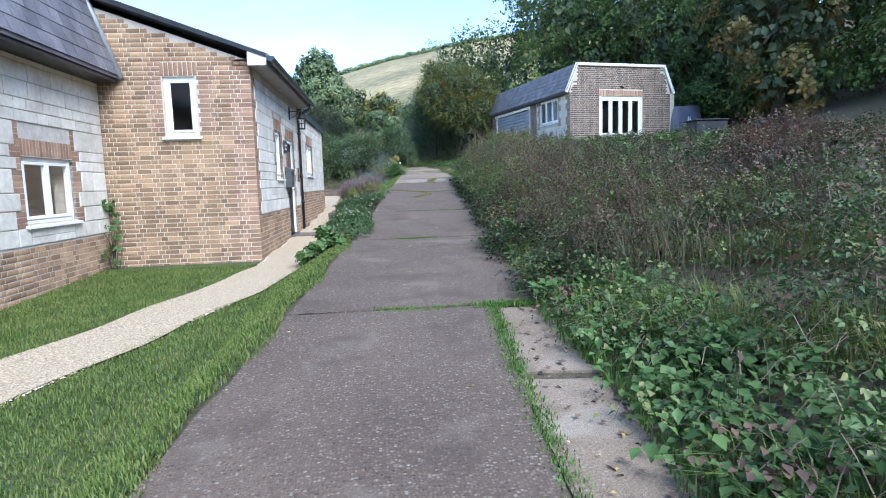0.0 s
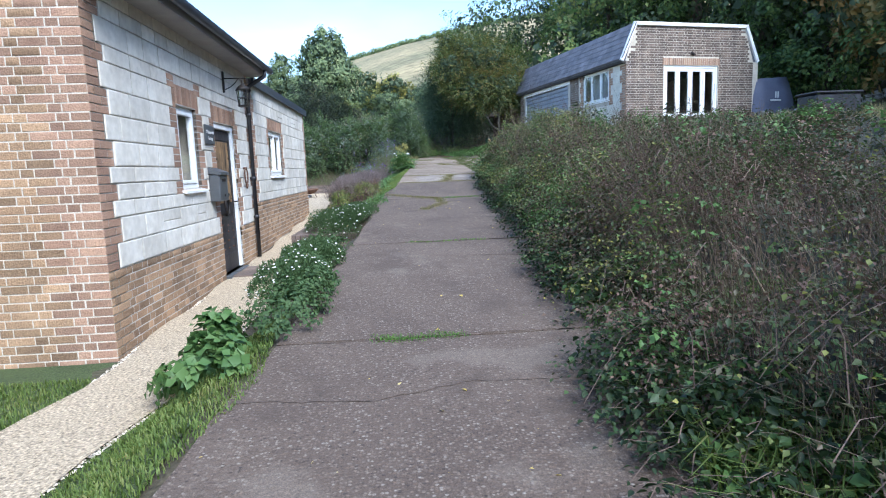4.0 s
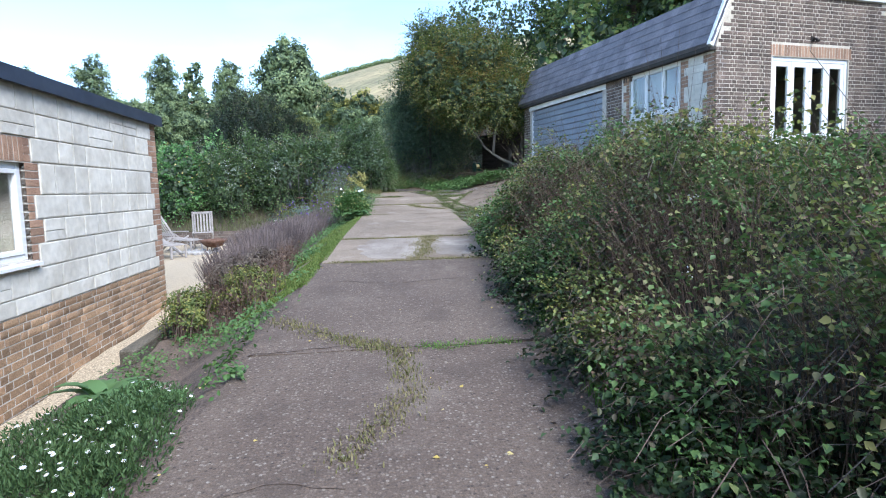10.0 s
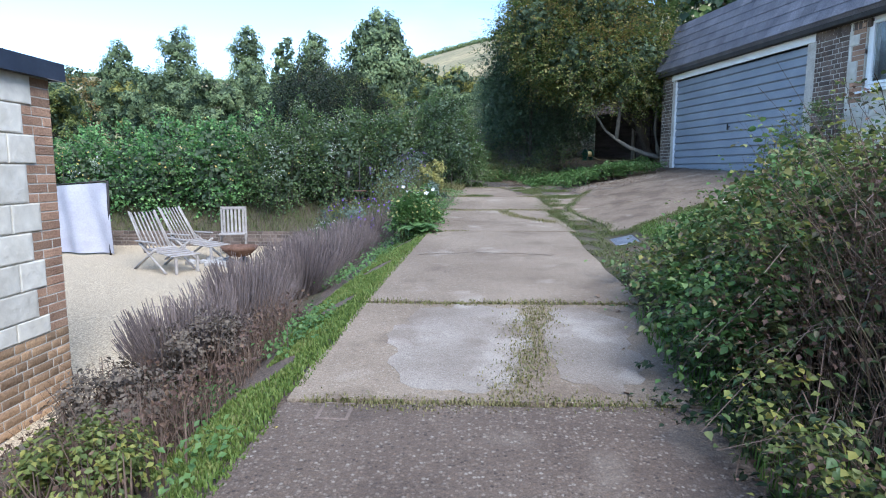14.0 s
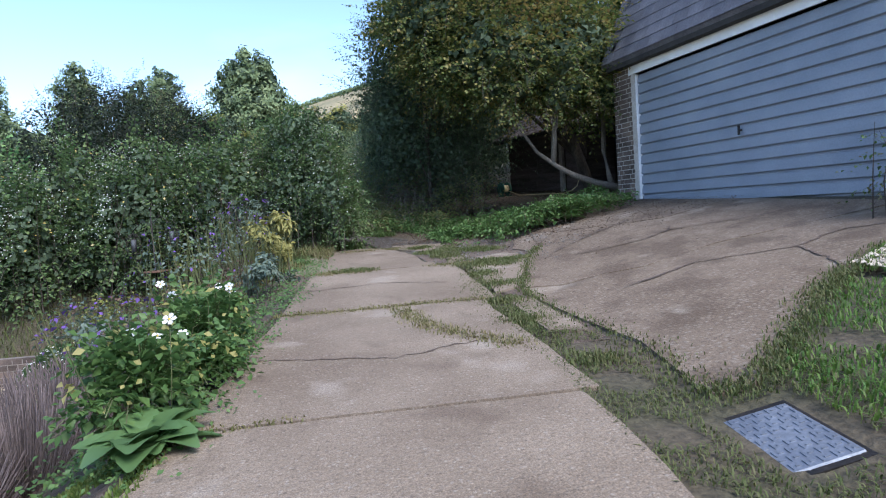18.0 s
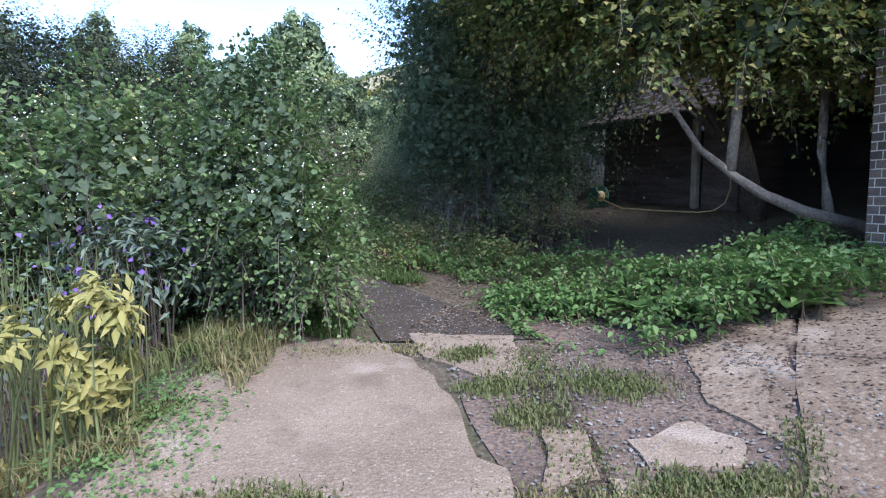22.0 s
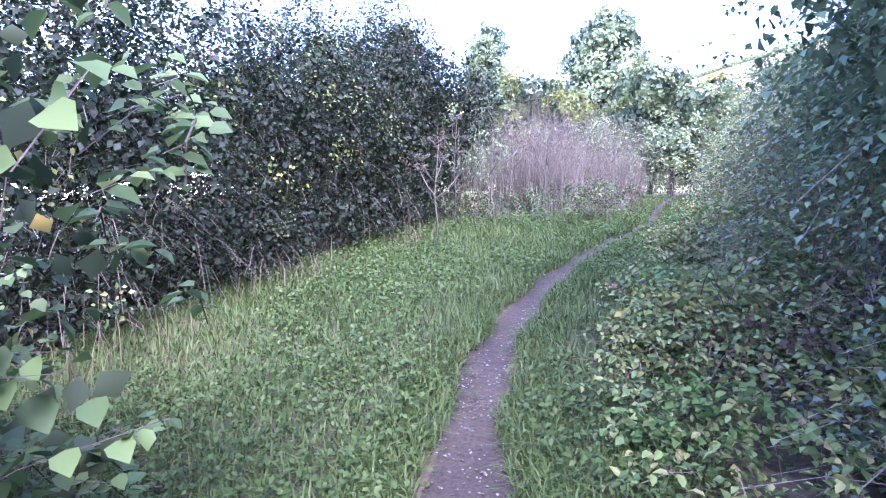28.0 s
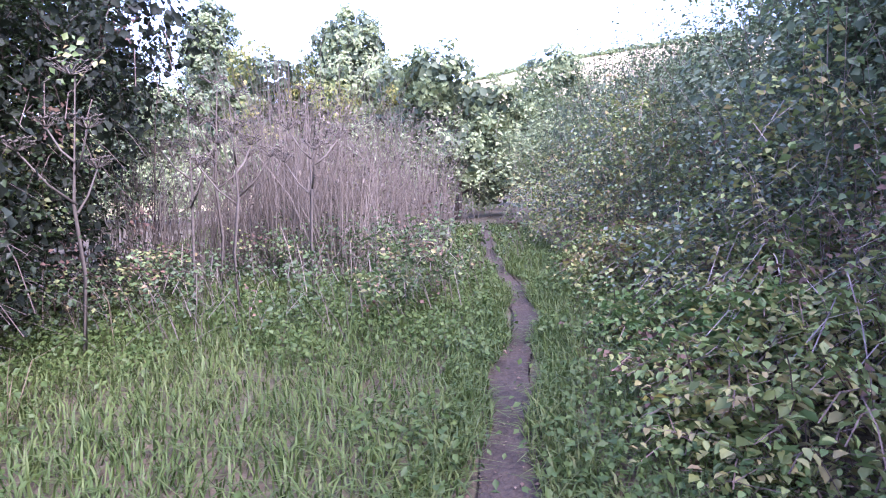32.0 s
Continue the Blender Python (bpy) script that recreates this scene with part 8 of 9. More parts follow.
# ---- the overgrown bank beside the drive ----
def thicket(name, label, x_of, y0, y1, width, height, n, leaf, mat, seed, stems=0, stem_mat="dead_stem", category="bush", extra=(), shoot=0.38, round=False, m=9, sag=0.7, stem_r=0.004, core=0.0, taper=0.0):
    """A tangle over a strip of land: leafy shoots fill its crest and its face, with hollows between them, and stems stand through it."""
    ob = thing(name, label, category, kind="stuff")

    def spread(n):
        y = rng.uniform(y0, y1, n * 2)
        s = rng.uniform(0, 1, n * 2) ** 1.25
        x = x_of(y) + s * width
        lump = np.sin(y * 2.1 + seed) * np.sin(x * 2.7 + seed * 2) + 0.7 * np.sin(y * 4.7 + x * 3.1 + seed) * np.sin(y * 1.1 - x * 4.3)
        ok = rng.uniform(0, 1, n * 2) < 0.55 + 0.55 * lump
        x, y, s, lump = x[ok][:n], y[ok][:n], s[ok][:n], lump[ok][:n]
        g = ground_np(x, y)
        top = height(y) * (1 + 0.34 * lump) * np.minimum(1, 0.3 + s * 2.4) * (1 - taper * np.clip((s - 0.35) / 0.65, 0, 1))
        return x, y, s, g, top

    # Added dark sheet below the shoots, painting the hollows' shade.
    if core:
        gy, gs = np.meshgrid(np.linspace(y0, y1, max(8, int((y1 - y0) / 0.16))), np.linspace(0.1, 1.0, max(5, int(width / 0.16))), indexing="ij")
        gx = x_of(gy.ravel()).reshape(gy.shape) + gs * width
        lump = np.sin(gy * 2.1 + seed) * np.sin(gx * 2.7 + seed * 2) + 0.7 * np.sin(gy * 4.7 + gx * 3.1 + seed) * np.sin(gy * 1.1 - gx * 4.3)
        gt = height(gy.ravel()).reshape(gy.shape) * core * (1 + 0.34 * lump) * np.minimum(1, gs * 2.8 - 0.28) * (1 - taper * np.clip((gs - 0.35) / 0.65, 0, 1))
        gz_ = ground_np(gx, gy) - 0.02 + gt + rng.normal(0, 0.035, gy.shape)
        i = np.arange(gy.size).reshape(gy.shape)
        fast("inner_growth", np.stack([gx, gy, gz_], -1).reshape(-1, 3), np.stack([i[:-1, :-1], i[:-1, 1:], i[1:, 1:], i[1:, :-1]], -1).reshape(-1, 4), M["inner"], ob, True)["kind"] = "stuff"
    k = shoot_count(n, m)
    x, y, s, g, top = spread(k)
    k = len(x)
    q = np.where(s < 0.35, rng.uniform(0.05, 1, k), 1 - rng.uniform(0, 1, k) ** 1.8 * 0.8)
    p = np.column_stack([x - 0.25 * q * np.minimum(1, 1 - s), y, g + top * q])
    d = np.column_stack([-0.9 * (1 - s) + rng.normal(0, 0.5, k), rng.normal(-0.15, 0.6, k), 0.35 + 0.9 * s])
    ok = clear_of_walk(p, 0.45 + shoot * 0.9)
    lv, st, pts = sprigs(p[ok], d[ok], shoot, m, leaf, 0.62, round, sag)
    leafage = fast("foliage", *lv, M[mat], ob)
    fast("twig_work", *st, M[stem_mat], leafage)["kind"] = "stuff"
    if stems:
        x, y, s, g, top = spread(stems)
        base = np.column_stack([x, y, g - 0.03])
        ok = clear_of_walk(base, 1.15)
        v, f = stem_mesh(base[ok], np.maximum(top[ok] * 1.15, 0.3), stem_r, 0.55, way=(-0.2, -0.08, 0), kinks=2)
        fast("stems", v, f, M[stem_mat], ob)["kind"] = "stuff"
    for count, size, em, ename in extra:
        c = max(6, count // 7)
        x, y, s, g, top = spread(c * 3)
        shade = np.sin(x * 3.1 + len(ename)) * np.sin(y * 2.3 + seed + count) > 0.12
        x, y, s, g, top = [k_[shade][:c] for k_ in (x, y, s, g, top)]
        c = len(x)
        q = rng.uniform(0.35, 1.05, c)
        pp = np.column_stack([x - 0.28 * q * np.minimum(1, 1 - s), y, g + top * q])
        dd = np.column_stack([-0.8 * (1 - s) + rng.normal(0, 0.4, c), rng.normal(0, 0.5, c), 0.6 + s])
        ok = clear_of_walk(pp, 0.5 + shoot * 0.8)
        lv, st, pts = sprigs(pp[ok], dd[ok], shoot * 0.8, 7, size, 0.7, round and size > 0.075, sag)
        fast(ename, *lv, M[em], ob)["kind"] = "stuff"
    return ob


er = lambda y: edge_right(y) + np.interp(y, [0, 5.5, 8, 11, 20], [0.06, 0.06, -0.08, -0.08, 0.0])
thicket("bramble_bank", "low tangle of ivy, nettles and weeds on the bank", lambda y: er(y) + 0.12, -1.0, 6.8, 3.4, lambda y: 0.26 + 0.02 * y, 19000, 0.052, "ivy_leaf", 1.0, 350, m=7, shoot=0.25, extra=[(5000, 0.055, "bramble", "ivy_leaves"), (1600, 0.06, "russet", "faded_leaves")])
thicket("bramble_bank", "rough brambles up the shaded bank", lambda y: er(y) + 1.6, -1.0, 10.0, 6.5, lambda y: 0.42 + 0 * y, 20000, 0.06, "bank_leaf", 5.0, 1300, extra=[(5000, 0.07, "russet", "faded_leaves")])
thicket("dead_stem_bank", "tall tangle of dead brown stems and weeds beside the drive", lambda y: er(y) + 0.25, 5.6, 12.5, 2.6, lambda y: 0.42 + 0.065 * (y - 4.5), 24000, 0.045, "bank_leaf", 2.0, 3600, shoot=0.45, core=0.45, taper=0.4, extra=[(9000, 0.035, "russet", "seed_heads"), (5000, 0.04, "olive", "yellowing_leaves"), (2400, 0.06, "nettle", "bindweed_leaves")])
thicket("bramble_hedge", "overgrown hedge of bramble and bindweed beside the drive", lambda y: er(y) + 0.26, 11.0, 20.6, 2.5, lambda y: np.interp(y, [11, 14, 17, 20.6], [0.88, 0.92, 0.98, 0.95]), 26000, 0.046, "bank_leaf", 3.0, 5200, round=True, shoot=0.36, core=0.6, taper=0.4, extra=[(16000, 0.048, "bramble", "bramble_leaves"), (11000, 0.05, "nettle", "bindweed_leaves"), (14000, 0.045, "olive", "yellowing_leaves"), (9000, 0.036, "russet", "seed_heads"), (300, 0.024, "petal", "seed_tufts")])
for k, (x, y, z, r) in enumerate([(6.0, 19.7, 2.62, 0.42), (5.9, 18.7, 2.35, 0.38), (6.1, 17.3, 2.42, 0.46), (6.3, 16.6, 2.2, 0.42), (5.3, 17.3, 2.35, 0.36), (5.7, 17.9, 2.45, 0.36), (5.35, 20.9, 2.2, 0.4), (5.0, 14.9, 1.62, 0.3), (5.5, 15.6, 1.9, 0.4), (5.05, 17.9, 1.8, 0.36)]):
    bush("bindweed", "trailing bindweed with pale green leaves over the hedge", [(x, y, z, r, r * 1.2, r * 0.8), (x - 0.15, y - 0.25, z - 0.3, r * 0.7, r * 0.7, r * 0.7)], 1100, 0.05, ("nettle", "bramble", "olive")[k % 3], "plant", "bindweed on the hedge", twigs=0, shoot=0.4, sag=0.9, low=-0.8, aspect=0.75, extra=[(50, 0.05, "yellowing_leaf", "yellow_leaves")])
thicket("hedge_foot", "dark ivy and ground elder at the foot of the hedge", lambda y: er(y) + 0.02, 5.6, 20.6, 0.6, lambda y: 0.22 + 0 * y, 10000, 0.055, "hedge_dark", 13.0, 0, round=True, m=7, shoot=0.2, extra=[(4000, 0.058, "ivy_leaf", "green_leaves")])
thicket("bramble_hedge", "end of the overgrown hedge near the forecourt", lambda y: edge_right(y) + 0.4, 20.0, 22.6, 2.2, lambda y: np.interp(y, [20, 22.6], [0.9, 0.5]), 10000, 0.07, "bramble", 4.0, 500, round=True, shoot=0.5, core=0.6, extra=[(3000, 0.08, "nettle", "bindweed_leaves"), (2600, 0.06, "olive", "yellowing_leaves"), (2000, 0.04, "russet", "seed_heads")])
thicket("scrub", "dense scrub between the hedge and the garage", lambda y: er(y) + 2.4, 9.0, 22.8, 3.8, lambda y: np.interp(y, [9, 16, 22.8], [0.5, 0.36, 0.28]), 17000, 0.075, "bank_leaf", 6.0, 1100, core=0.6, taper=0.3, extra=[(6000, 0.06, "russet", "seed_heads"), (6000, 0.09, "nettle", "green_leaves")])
bush("climber", "bindweed climber heaped over the hedge", [(6.6, 18.2, gz(6.6, 18.2) + 0.55, 0.55, 0.6, 0.45), (7.5, 17.2, gz(7.5, 17.2) + 0.4, 0.6, 0.6, 0.4)], 4500, 0.085, "nettle", "bush", twigs=60, shoot=0.35)
rosette("dock", "large drooping dark green leaves of a dock plant", (5.95, 6.6, gz(5.95, 6.6) + 0.12), 26, 0.62, 0.19, "ivy_leaf", (1.25, -1.0), 7, "plant", "docks")
for k, (x, y, n_leaf) in enumerate([(3.75, 4.3, 9), (3.95, 5.6, 12), (3.9, 6.6, 9), (4.0, 3.4, 11), (3.7, 2.5, 8), (4.15, 7.4, 8), (3.93, 6.95, 10), (3.84, 6.45, 11), (4.05, 6.05, 12), (3.86, 5.3, 11), (3.58, 5.5, 9), (4.28, 6.55, 10), (4.15, 5.5, 12), (4.4, 5.9, 9)]):
    rosette("dock", "broad-leaved dock at the drive's edge", (x, y, gz(x, y)), n_leaf, 0.30, 0.085, "broad_leaf", (1.3, 0.1), 20 + k, "plant", "docks")
bush("red_bramble", "reddish dead bramble patch on the bank", [(7.6, 8.2, gz(7.6, 8.2) + 0.5, 0.8, 0.7, 0.45)], 2600, 0.06, "russet", "bush", twigs=50, shoot=0.35)
turf("bank_grass", "tufts of long grass on the bank", 12000, (3.2, 6.4, 1.0, 9.5), lambda x, y: (x > er(y) + 0.02) & (np.sin(x * 3 + y * 2) > 0.1), 0.30, "lawn", 0.006, 1.5)
turf("bank_hay", "bleached grass stalks through the bank", 3200, (3.6, 7.0, 4.5, 21), lambda x, y: (x > er(y) + 0.35) & (x < er(y) + 2.0) & (np.sin(x * 4 + y * 3) > 0.1), 0.75, "bank_stalk", 0.004, 1.0)
turf("bank_grass_high", "grass on the bank above the garage approach", 7000, (7, 16, 12, 23.5), lambda x, y: np.sin(x * 2 + y * 1.3) > 0.0, 0.3, "dry_grass", 0.012, 0.8)
bush("understorey", "dark shrubs along the edge of the wood", [(16.8 + 0.7 * k + 0.5 * math.sin(k * 2), 25.5 - 1.3 * k + 0.6 * math.sin(k * 3), gz(16.8 + 0.7 * k, 25.5 - 1.3 * k) + 1.0, 1.7, 1.6, 1.5 + 0.4 * math.sin(k * 1.7)) for k in range(11)], 15000, 0.17, "wood_leaf", "bush", twigs=60, low=-0.5, inner=0.2, rough=0.35)
bush("seedling_shrub", "leggy shrub against the garage front", [(8.55, 26.4, gz(8.55, 26.4) + 0.6, 0.35, 0.4, 0.55), (8.4, 26.9, gz(8.4, 26.9) + 0.4, 0.3, 0.3, 0.4)], 1200, 0.055, "bramble", "bush", twigs=50, shoot=0.3)
thicket("verge_weeds", "green weeds on the verge beside the forecourt", lambda y: 5.9 + (y - 22) * 0.2, 22.0, 24.8, 2.2, lambda y: 0.2 + 0 * y, 4500, 0.055, "nettle", 8.0, 60, shoot=0.2, m=7)

sp = scatter(520, 3.6, 6.4, 5.0, 20.4, lambda x, y: (x > er(y) + 0.45) & (x < er(y) + 1.7) & (np.sin(y * 2.3) + np.sin(x * 5 + y) > -0.5))
stalks = thing("leaning_stalks", "long bleached stalks leaning out over the drive", "stalks", kind="stuff")
fast("stalk", *stem_mesh(sp, 1.0, 0.0038, 0.35, way=(-0.42, -0.18, 0.0), kinks=4), M["bank_stalk"], stalks)

# ---- hedge with white berries ----
hb = []
for k in range(30):
    q = k / 29
    x = 3.05 - 12.1 * q
    y = 32.75 + 0.45 * math.sin(k * 1.7) - 0.5 * q
    h = 2.05 + 0.24 * math.sin(k * 2.3)
    hb.append((x, y, gz(max(x, 0.0), y) * (1 - q) + q * 1.1 + h * 0.46, 0.75, 0.95, h * 0.56))
near_b, far_b = [k for k in hb if k[0] > -1.7], [k for k in hb if k[0] <= -1.7]
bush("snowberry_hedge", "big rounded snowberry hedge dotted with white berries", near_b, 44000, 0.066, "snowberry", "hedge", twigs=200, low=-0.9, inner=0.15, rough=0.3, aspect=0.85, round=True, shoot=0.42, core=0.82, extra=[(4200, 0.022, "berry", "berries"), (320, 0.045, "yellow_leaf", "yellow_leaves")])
bush("snowberry_hedge", "long snowberry hedge behind the terrace", far_b, 36000, 0.095, "hedge", "hedge", twigs=120, low=-0.9, inner=0.1, rough=0.3, aspect=0.85, shoot=0.45, core=0.82, extra=[(1300, 0.026, "berry", "berries"), (500, 0.06, "yellow_leaf", "yellow_leaves")])
bush("snowberry_hedge", "pale round-leaved snowberry shoots hanging over the path", [(3.3, 31.65, gz(3.3, 31.65) + 0.95, 0.55, 0.5, 0.75), (2.9, 31.5, gz(2.9, 31.5) + 0.8, 0.5, 0.45, 0.7), (3.62, 31.1, gz(3.62, 31.1) + 0.45, 0.44, 0.38, 0.45), (3.4, 31.3, gz(3.4, 31.3) + 0.7, 0.48, 0.5, 0.5)], 12000, 0.048, "snowberry", "hedge", room=0.48, twigs=30, low=-0.9, aspect=0.85, round=True, shoot=0.3, sag=0.7, core=0.85, extra=[(400, 0.02, "berry", "berries")])
# Same hedge in a darker leaf: its unlit side is painted by colour.
bush("snowberry_hedge", "end of the snowberry hedge beside the path, leaf colour darkened for shade", [(3.1, 32.0, gz(3.1, 32) + 1.2, 0.6, 0.6, 0.85), (2.8, 32.4, gz(2.8, 32.4) + 1.1, 0.6, 0.5, 0.95)], 8000, 0.046, "ivy_leaf", "hedge", room=0.5, twigs=20, low=-0.9, aspect=0.85, round=True, shoot=0.34, sag=0.7, core=0.85, extra=[(150, 0.018, "berry", "berries")])
turf("hedge_foot", "grass at the foot of the hedge", 7000, (-6, 3.2, 30.4, 32.2), lambda x, y: y > 30.5, 0.2, "crack_grass", 0.008, 1.3)

# ---- nettles and ground cover by the barn ----
thicket("nettle_patch", "bright green nettles and weeds under the tree", lambda y: np.interp(y, [30.4, 31, 32.4], [5.5, 5.05, 5.1]), 30.5, 32.2, 2.7, lambda y: 0.19 + 0 * y, 9500, 0.065, "nettle", 9.0, 60, m=6, shoot=0.16, round=True)
thicket("bramble_patch", "low young brambles and nettles over leaf litter", lambda y: np.interp(y, [32.7, 33.4, 34.1], [5.0, 4.7, 4.5]), 32.75, 34.1, 1.5, lambda y: 0.13 + 0 * y, 4200, 0.055, "nettle", 15.0, 90, m=6, shoot=0.2, round=True)
for k, (x, y, n_leaf) in enumerate([(5.85, 31.2, 14), (6.7, 30.7, 13), (6.15, 31.0, 9)]):
    rosette("burdock", "large-leaved burdock among the nettles", (x, y, gz(x, y) + 0.03), n_leaf, 0.30, 0.17, "nettle", (1.0, -0.3), 80 + k, "plant", "burdocks")
thicket("path_weeds", "low bramble and ground elder beside the path", lambda y: np.interp(y, [33.2, 34, 35, 36, 37, 40, 41.5], [4.3, 3.95, 3.5, 3.22, 3.12, 3.2, 3.35]), 33.3, 42.5, 1.3, lambda y: 0.19 + 0.02 * (y - 33), 22000, 0.056, "lit_bramble", 10.0, 200, m=6, shoot=0.25, round=True, extra=[(9000, 0.058, "nettle", "green_leaves"), (1200, 0.055, "russet", "dead_leaves"), (1500, 0.065, "olive", "yellow_leaves")])
thicket("bramble_mound", "mound of bramble and dead twigs beside the path", lambda y: np.interp(y, [33.5, 35, 36, 38, 41, 46], [5.2, 4.4, 4.0, 3.85, 3.7, 3.3]), 33.9, 46.0, 1.6, lambda y: np.interp(y, [33, 35, 38, 46], [0.4, 0.65, 1.0, 1.35]), 26000, 0.06, "lit_bramble", 11.0, 500, "twig_grey", shoot=0.45, stem_r=0.003, extra=[(4000, 0.045, "russet", "dead_leaves"), (6000, 0.05, "grey_leaf", "pale_leaves")])
# dead twig tangles, low and sprawling
tw = scatter(800, 3.9, 6.4, 34.3, 37.2, lambda x, y: (np.abs(x - np.interp(y, [34, 36, 40], [5.2, 4.7, 4.2])) < 0.55) & (np.sin(x * 3 + y * 2.2) > -0.2))
tw2 = tw + np.column_stack([rng.normal(0, 0.1, (len(tw), 2)), rng.uniform(0.1, 0.75, len(tw))])
twa = rng.uniform(0, 6.28, len(tw2))
twd = np.column_stack([np.cos(twa), np.sin(twa), rng.uniform(-0.1, 0.6, len(tw2))]) * rng.uniform(0.2, 0.6, (len(tw2), 1))
tws = np.column_stack([-np.sin(twa), np.cos(twa), np.zeros(len(tw2))]) * 0.0018
ok = clear_of_walk(tw2, 0.9)
tv = np.stack([tw2 - twd - tws, tw2 - twd + tws, tw2 + [0, 0, 0.05] + tws, tw2 + [0, 0, 0.05] - tws, tw2 + twd + tws, tw2 + twd - tws], 1)[ok].reshape(-1, 3)
ti = np.arange(len(tv) // 6)[:, None] * 6
tagged(fast("dead_twigs", tv, np.concatenate([ti + [0, 1, 2, 3], ti + [3, 2, 4, 5]], 1).reshape(-1, 4), M["twig_grey"]), "sprawling tangle of dead grey twigs under the thicket", "twigs", kind="stuff")
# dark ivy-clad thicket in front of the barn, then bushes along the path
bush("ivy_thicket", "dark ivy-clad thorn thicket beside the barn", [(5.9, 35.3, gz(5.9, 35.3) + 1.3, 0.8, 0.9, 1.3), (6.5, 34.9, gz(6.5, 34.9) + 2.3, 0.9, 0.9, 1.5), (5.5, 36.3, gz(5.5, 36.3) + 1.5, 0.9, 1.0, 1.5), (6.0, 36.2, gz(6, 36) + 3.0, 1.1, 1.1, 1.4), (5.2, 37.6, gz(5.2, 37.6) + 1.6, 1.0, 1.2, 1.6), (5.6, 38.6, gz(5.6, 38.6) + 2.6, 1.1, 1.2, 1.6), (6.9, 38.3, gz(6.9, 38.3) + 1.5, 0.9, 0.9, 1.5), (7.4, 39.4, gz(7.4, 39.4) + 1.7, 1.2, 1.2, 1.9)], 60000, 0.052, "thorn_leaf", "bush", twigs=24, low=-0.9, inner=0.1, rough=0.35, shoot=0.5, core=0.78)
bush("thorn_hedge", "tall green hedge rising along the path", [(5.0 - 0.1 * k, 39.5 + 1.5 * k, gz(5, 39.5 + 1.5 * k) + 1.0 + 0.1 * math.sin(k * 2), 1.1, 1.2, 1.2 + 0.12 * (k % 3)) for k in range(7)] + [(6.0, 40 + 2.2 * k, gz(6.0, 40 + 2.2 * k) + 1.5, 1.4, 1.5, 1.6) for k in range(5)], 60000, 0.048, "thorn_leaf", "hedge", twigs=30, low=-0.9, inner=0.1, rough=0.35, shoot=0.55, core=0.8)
hw_b = [(-0.85 + 0.2 * math.sin(k * 1.3), 34.7 + 0.85 * k, gz(-0.8, 34.7 + 0.85 * k) + 1.0 + 0.15 * math.sin(k * 1.9), 0.85, 0.8, 1.15 + 0.15 * math.sin(k * 2.7)) for k in range(7)]
hw_b += [(-1.5 + 0.3 * math.sin(k * 2), 34.6 + 1.0 * k, gz(-1.3, 34.6 + k) + 1.7 + 0.2 * math.sin(k), 1.1, 1.0, 1.15) for k in range(7)]
hw_b += [(-0.55 + 0.12 * math.sin(k * 2.1), 34.6 + 0.62 * k, gz(-0.6, 34.6 + 0.62 * k) + 0.35, 0.55, 0.5, 0.5) for k in range(10)]
hw_b += [(-1.0, 40.5, gz(-1.0, 40.5) + 1.7, 0.85, 0.8, 1.3), (-1.4, 41.3, gz(-1.4, 41.3) + 2.0, 0.95, 0.9, 1.4), (-2.2, 42.0, gz(-2.2, 42.0) + 1.9, 1.2, 1.1, 1.6), (-2.6, 40.4, gz(-2.6, 40.4) + 2.0, 1.2, 1.2, 1.6), (-0.7, 41.0, 3.95, 0.6, 0.55, 0.9), (-0.35, 41.0, 4.6, 0.65, 0.55, 0.6), (0.15, 41.05, 5.05, 0.5, 0.5, 0.4), (-0.55, 41.2, 3.5, 0.5, 0.5, 0.6), (-1.2, 41.2, 3.6, 0.7, 0.6, 0.8), (-0.9, 41.1, 5.3, 0.8, 0.7, 0.6), (-1.0, 41.8, 4.6, 0.8, 0.7, 0.9), (-0.55, 41.6, 5.2, 0.6, 0.6, 0.6)]
hw_b += [(-2.4, 34.6 + 1.1 * k, gz(-2.2, 34.6 + 1.1 * k) + 0.8, 0.9, 0.8, 1.1) for k in range(7)]
# Dark outer, near-black inner and paler extra leaves paint shade and light.
bush("hawthorn_bank", "hawthorn thicket on the open side of the path, coloured dark for shade", hw_b, 145000, 0.046, "hedge_dark", "bush", twigs=60, low=-0.9, inner=0.08, rough=0.35, shoot=0.36, core=0.86, deep="shaded_leaf", extra=[(5200, 0.042, "bramble", "lit_leaves"), (2600, 0.042, "olive", "yellowing_leaves"), (1500, 0.036, "russet", "faded_leaves")])
bush("far_scrub", "bushes closing the view at the end of the path", [(4.2 + 1.4 * k, 49.5 + 1.2 * k, gz(4.2, 49.5) + 1.0, 1.3, 1.3, 1.5) for k in range(4)] + [(-0.6 + 1.3 * k, 53.0, gz(1.5, 53.0) + 0.9, 1.2, 1.0, 1.5 + 0.3 * (k % 2)) for k in range(4)], 16000, 0.1, "far_tree", "bush", twigs=30)
# reeds
rp = scatter(2100, -0.55, 2.15, 41.2, 46.0, lambda x, y: (np.sin(x * 2.9 + y * 1.3) + np.sin(y * 2.7 - x * 4.1) > -0.9) & (x < 2.1) & (y > 41.7 + 0.42 * (x + 0.2) + 0.3 * np.sin(x * 4)))
reeds = thing("reed_bed", "stand of tall dry pinkish-brown willowherb stems", "reeds", kind="stuff")
fast("stems", *stem_mesh(rp, np.clip(1.35 + 0.3 * np.sin(rp[:, :1] * 2.3) + 0.25 * np.sin(rp[:, :1] * 5.1 + rp[:, 1:2]) + rng.normal(0, 0.25, (len(rp), 1)), 0.6, 2.3), 0.0055, 0.6), M["reed"], reeds)
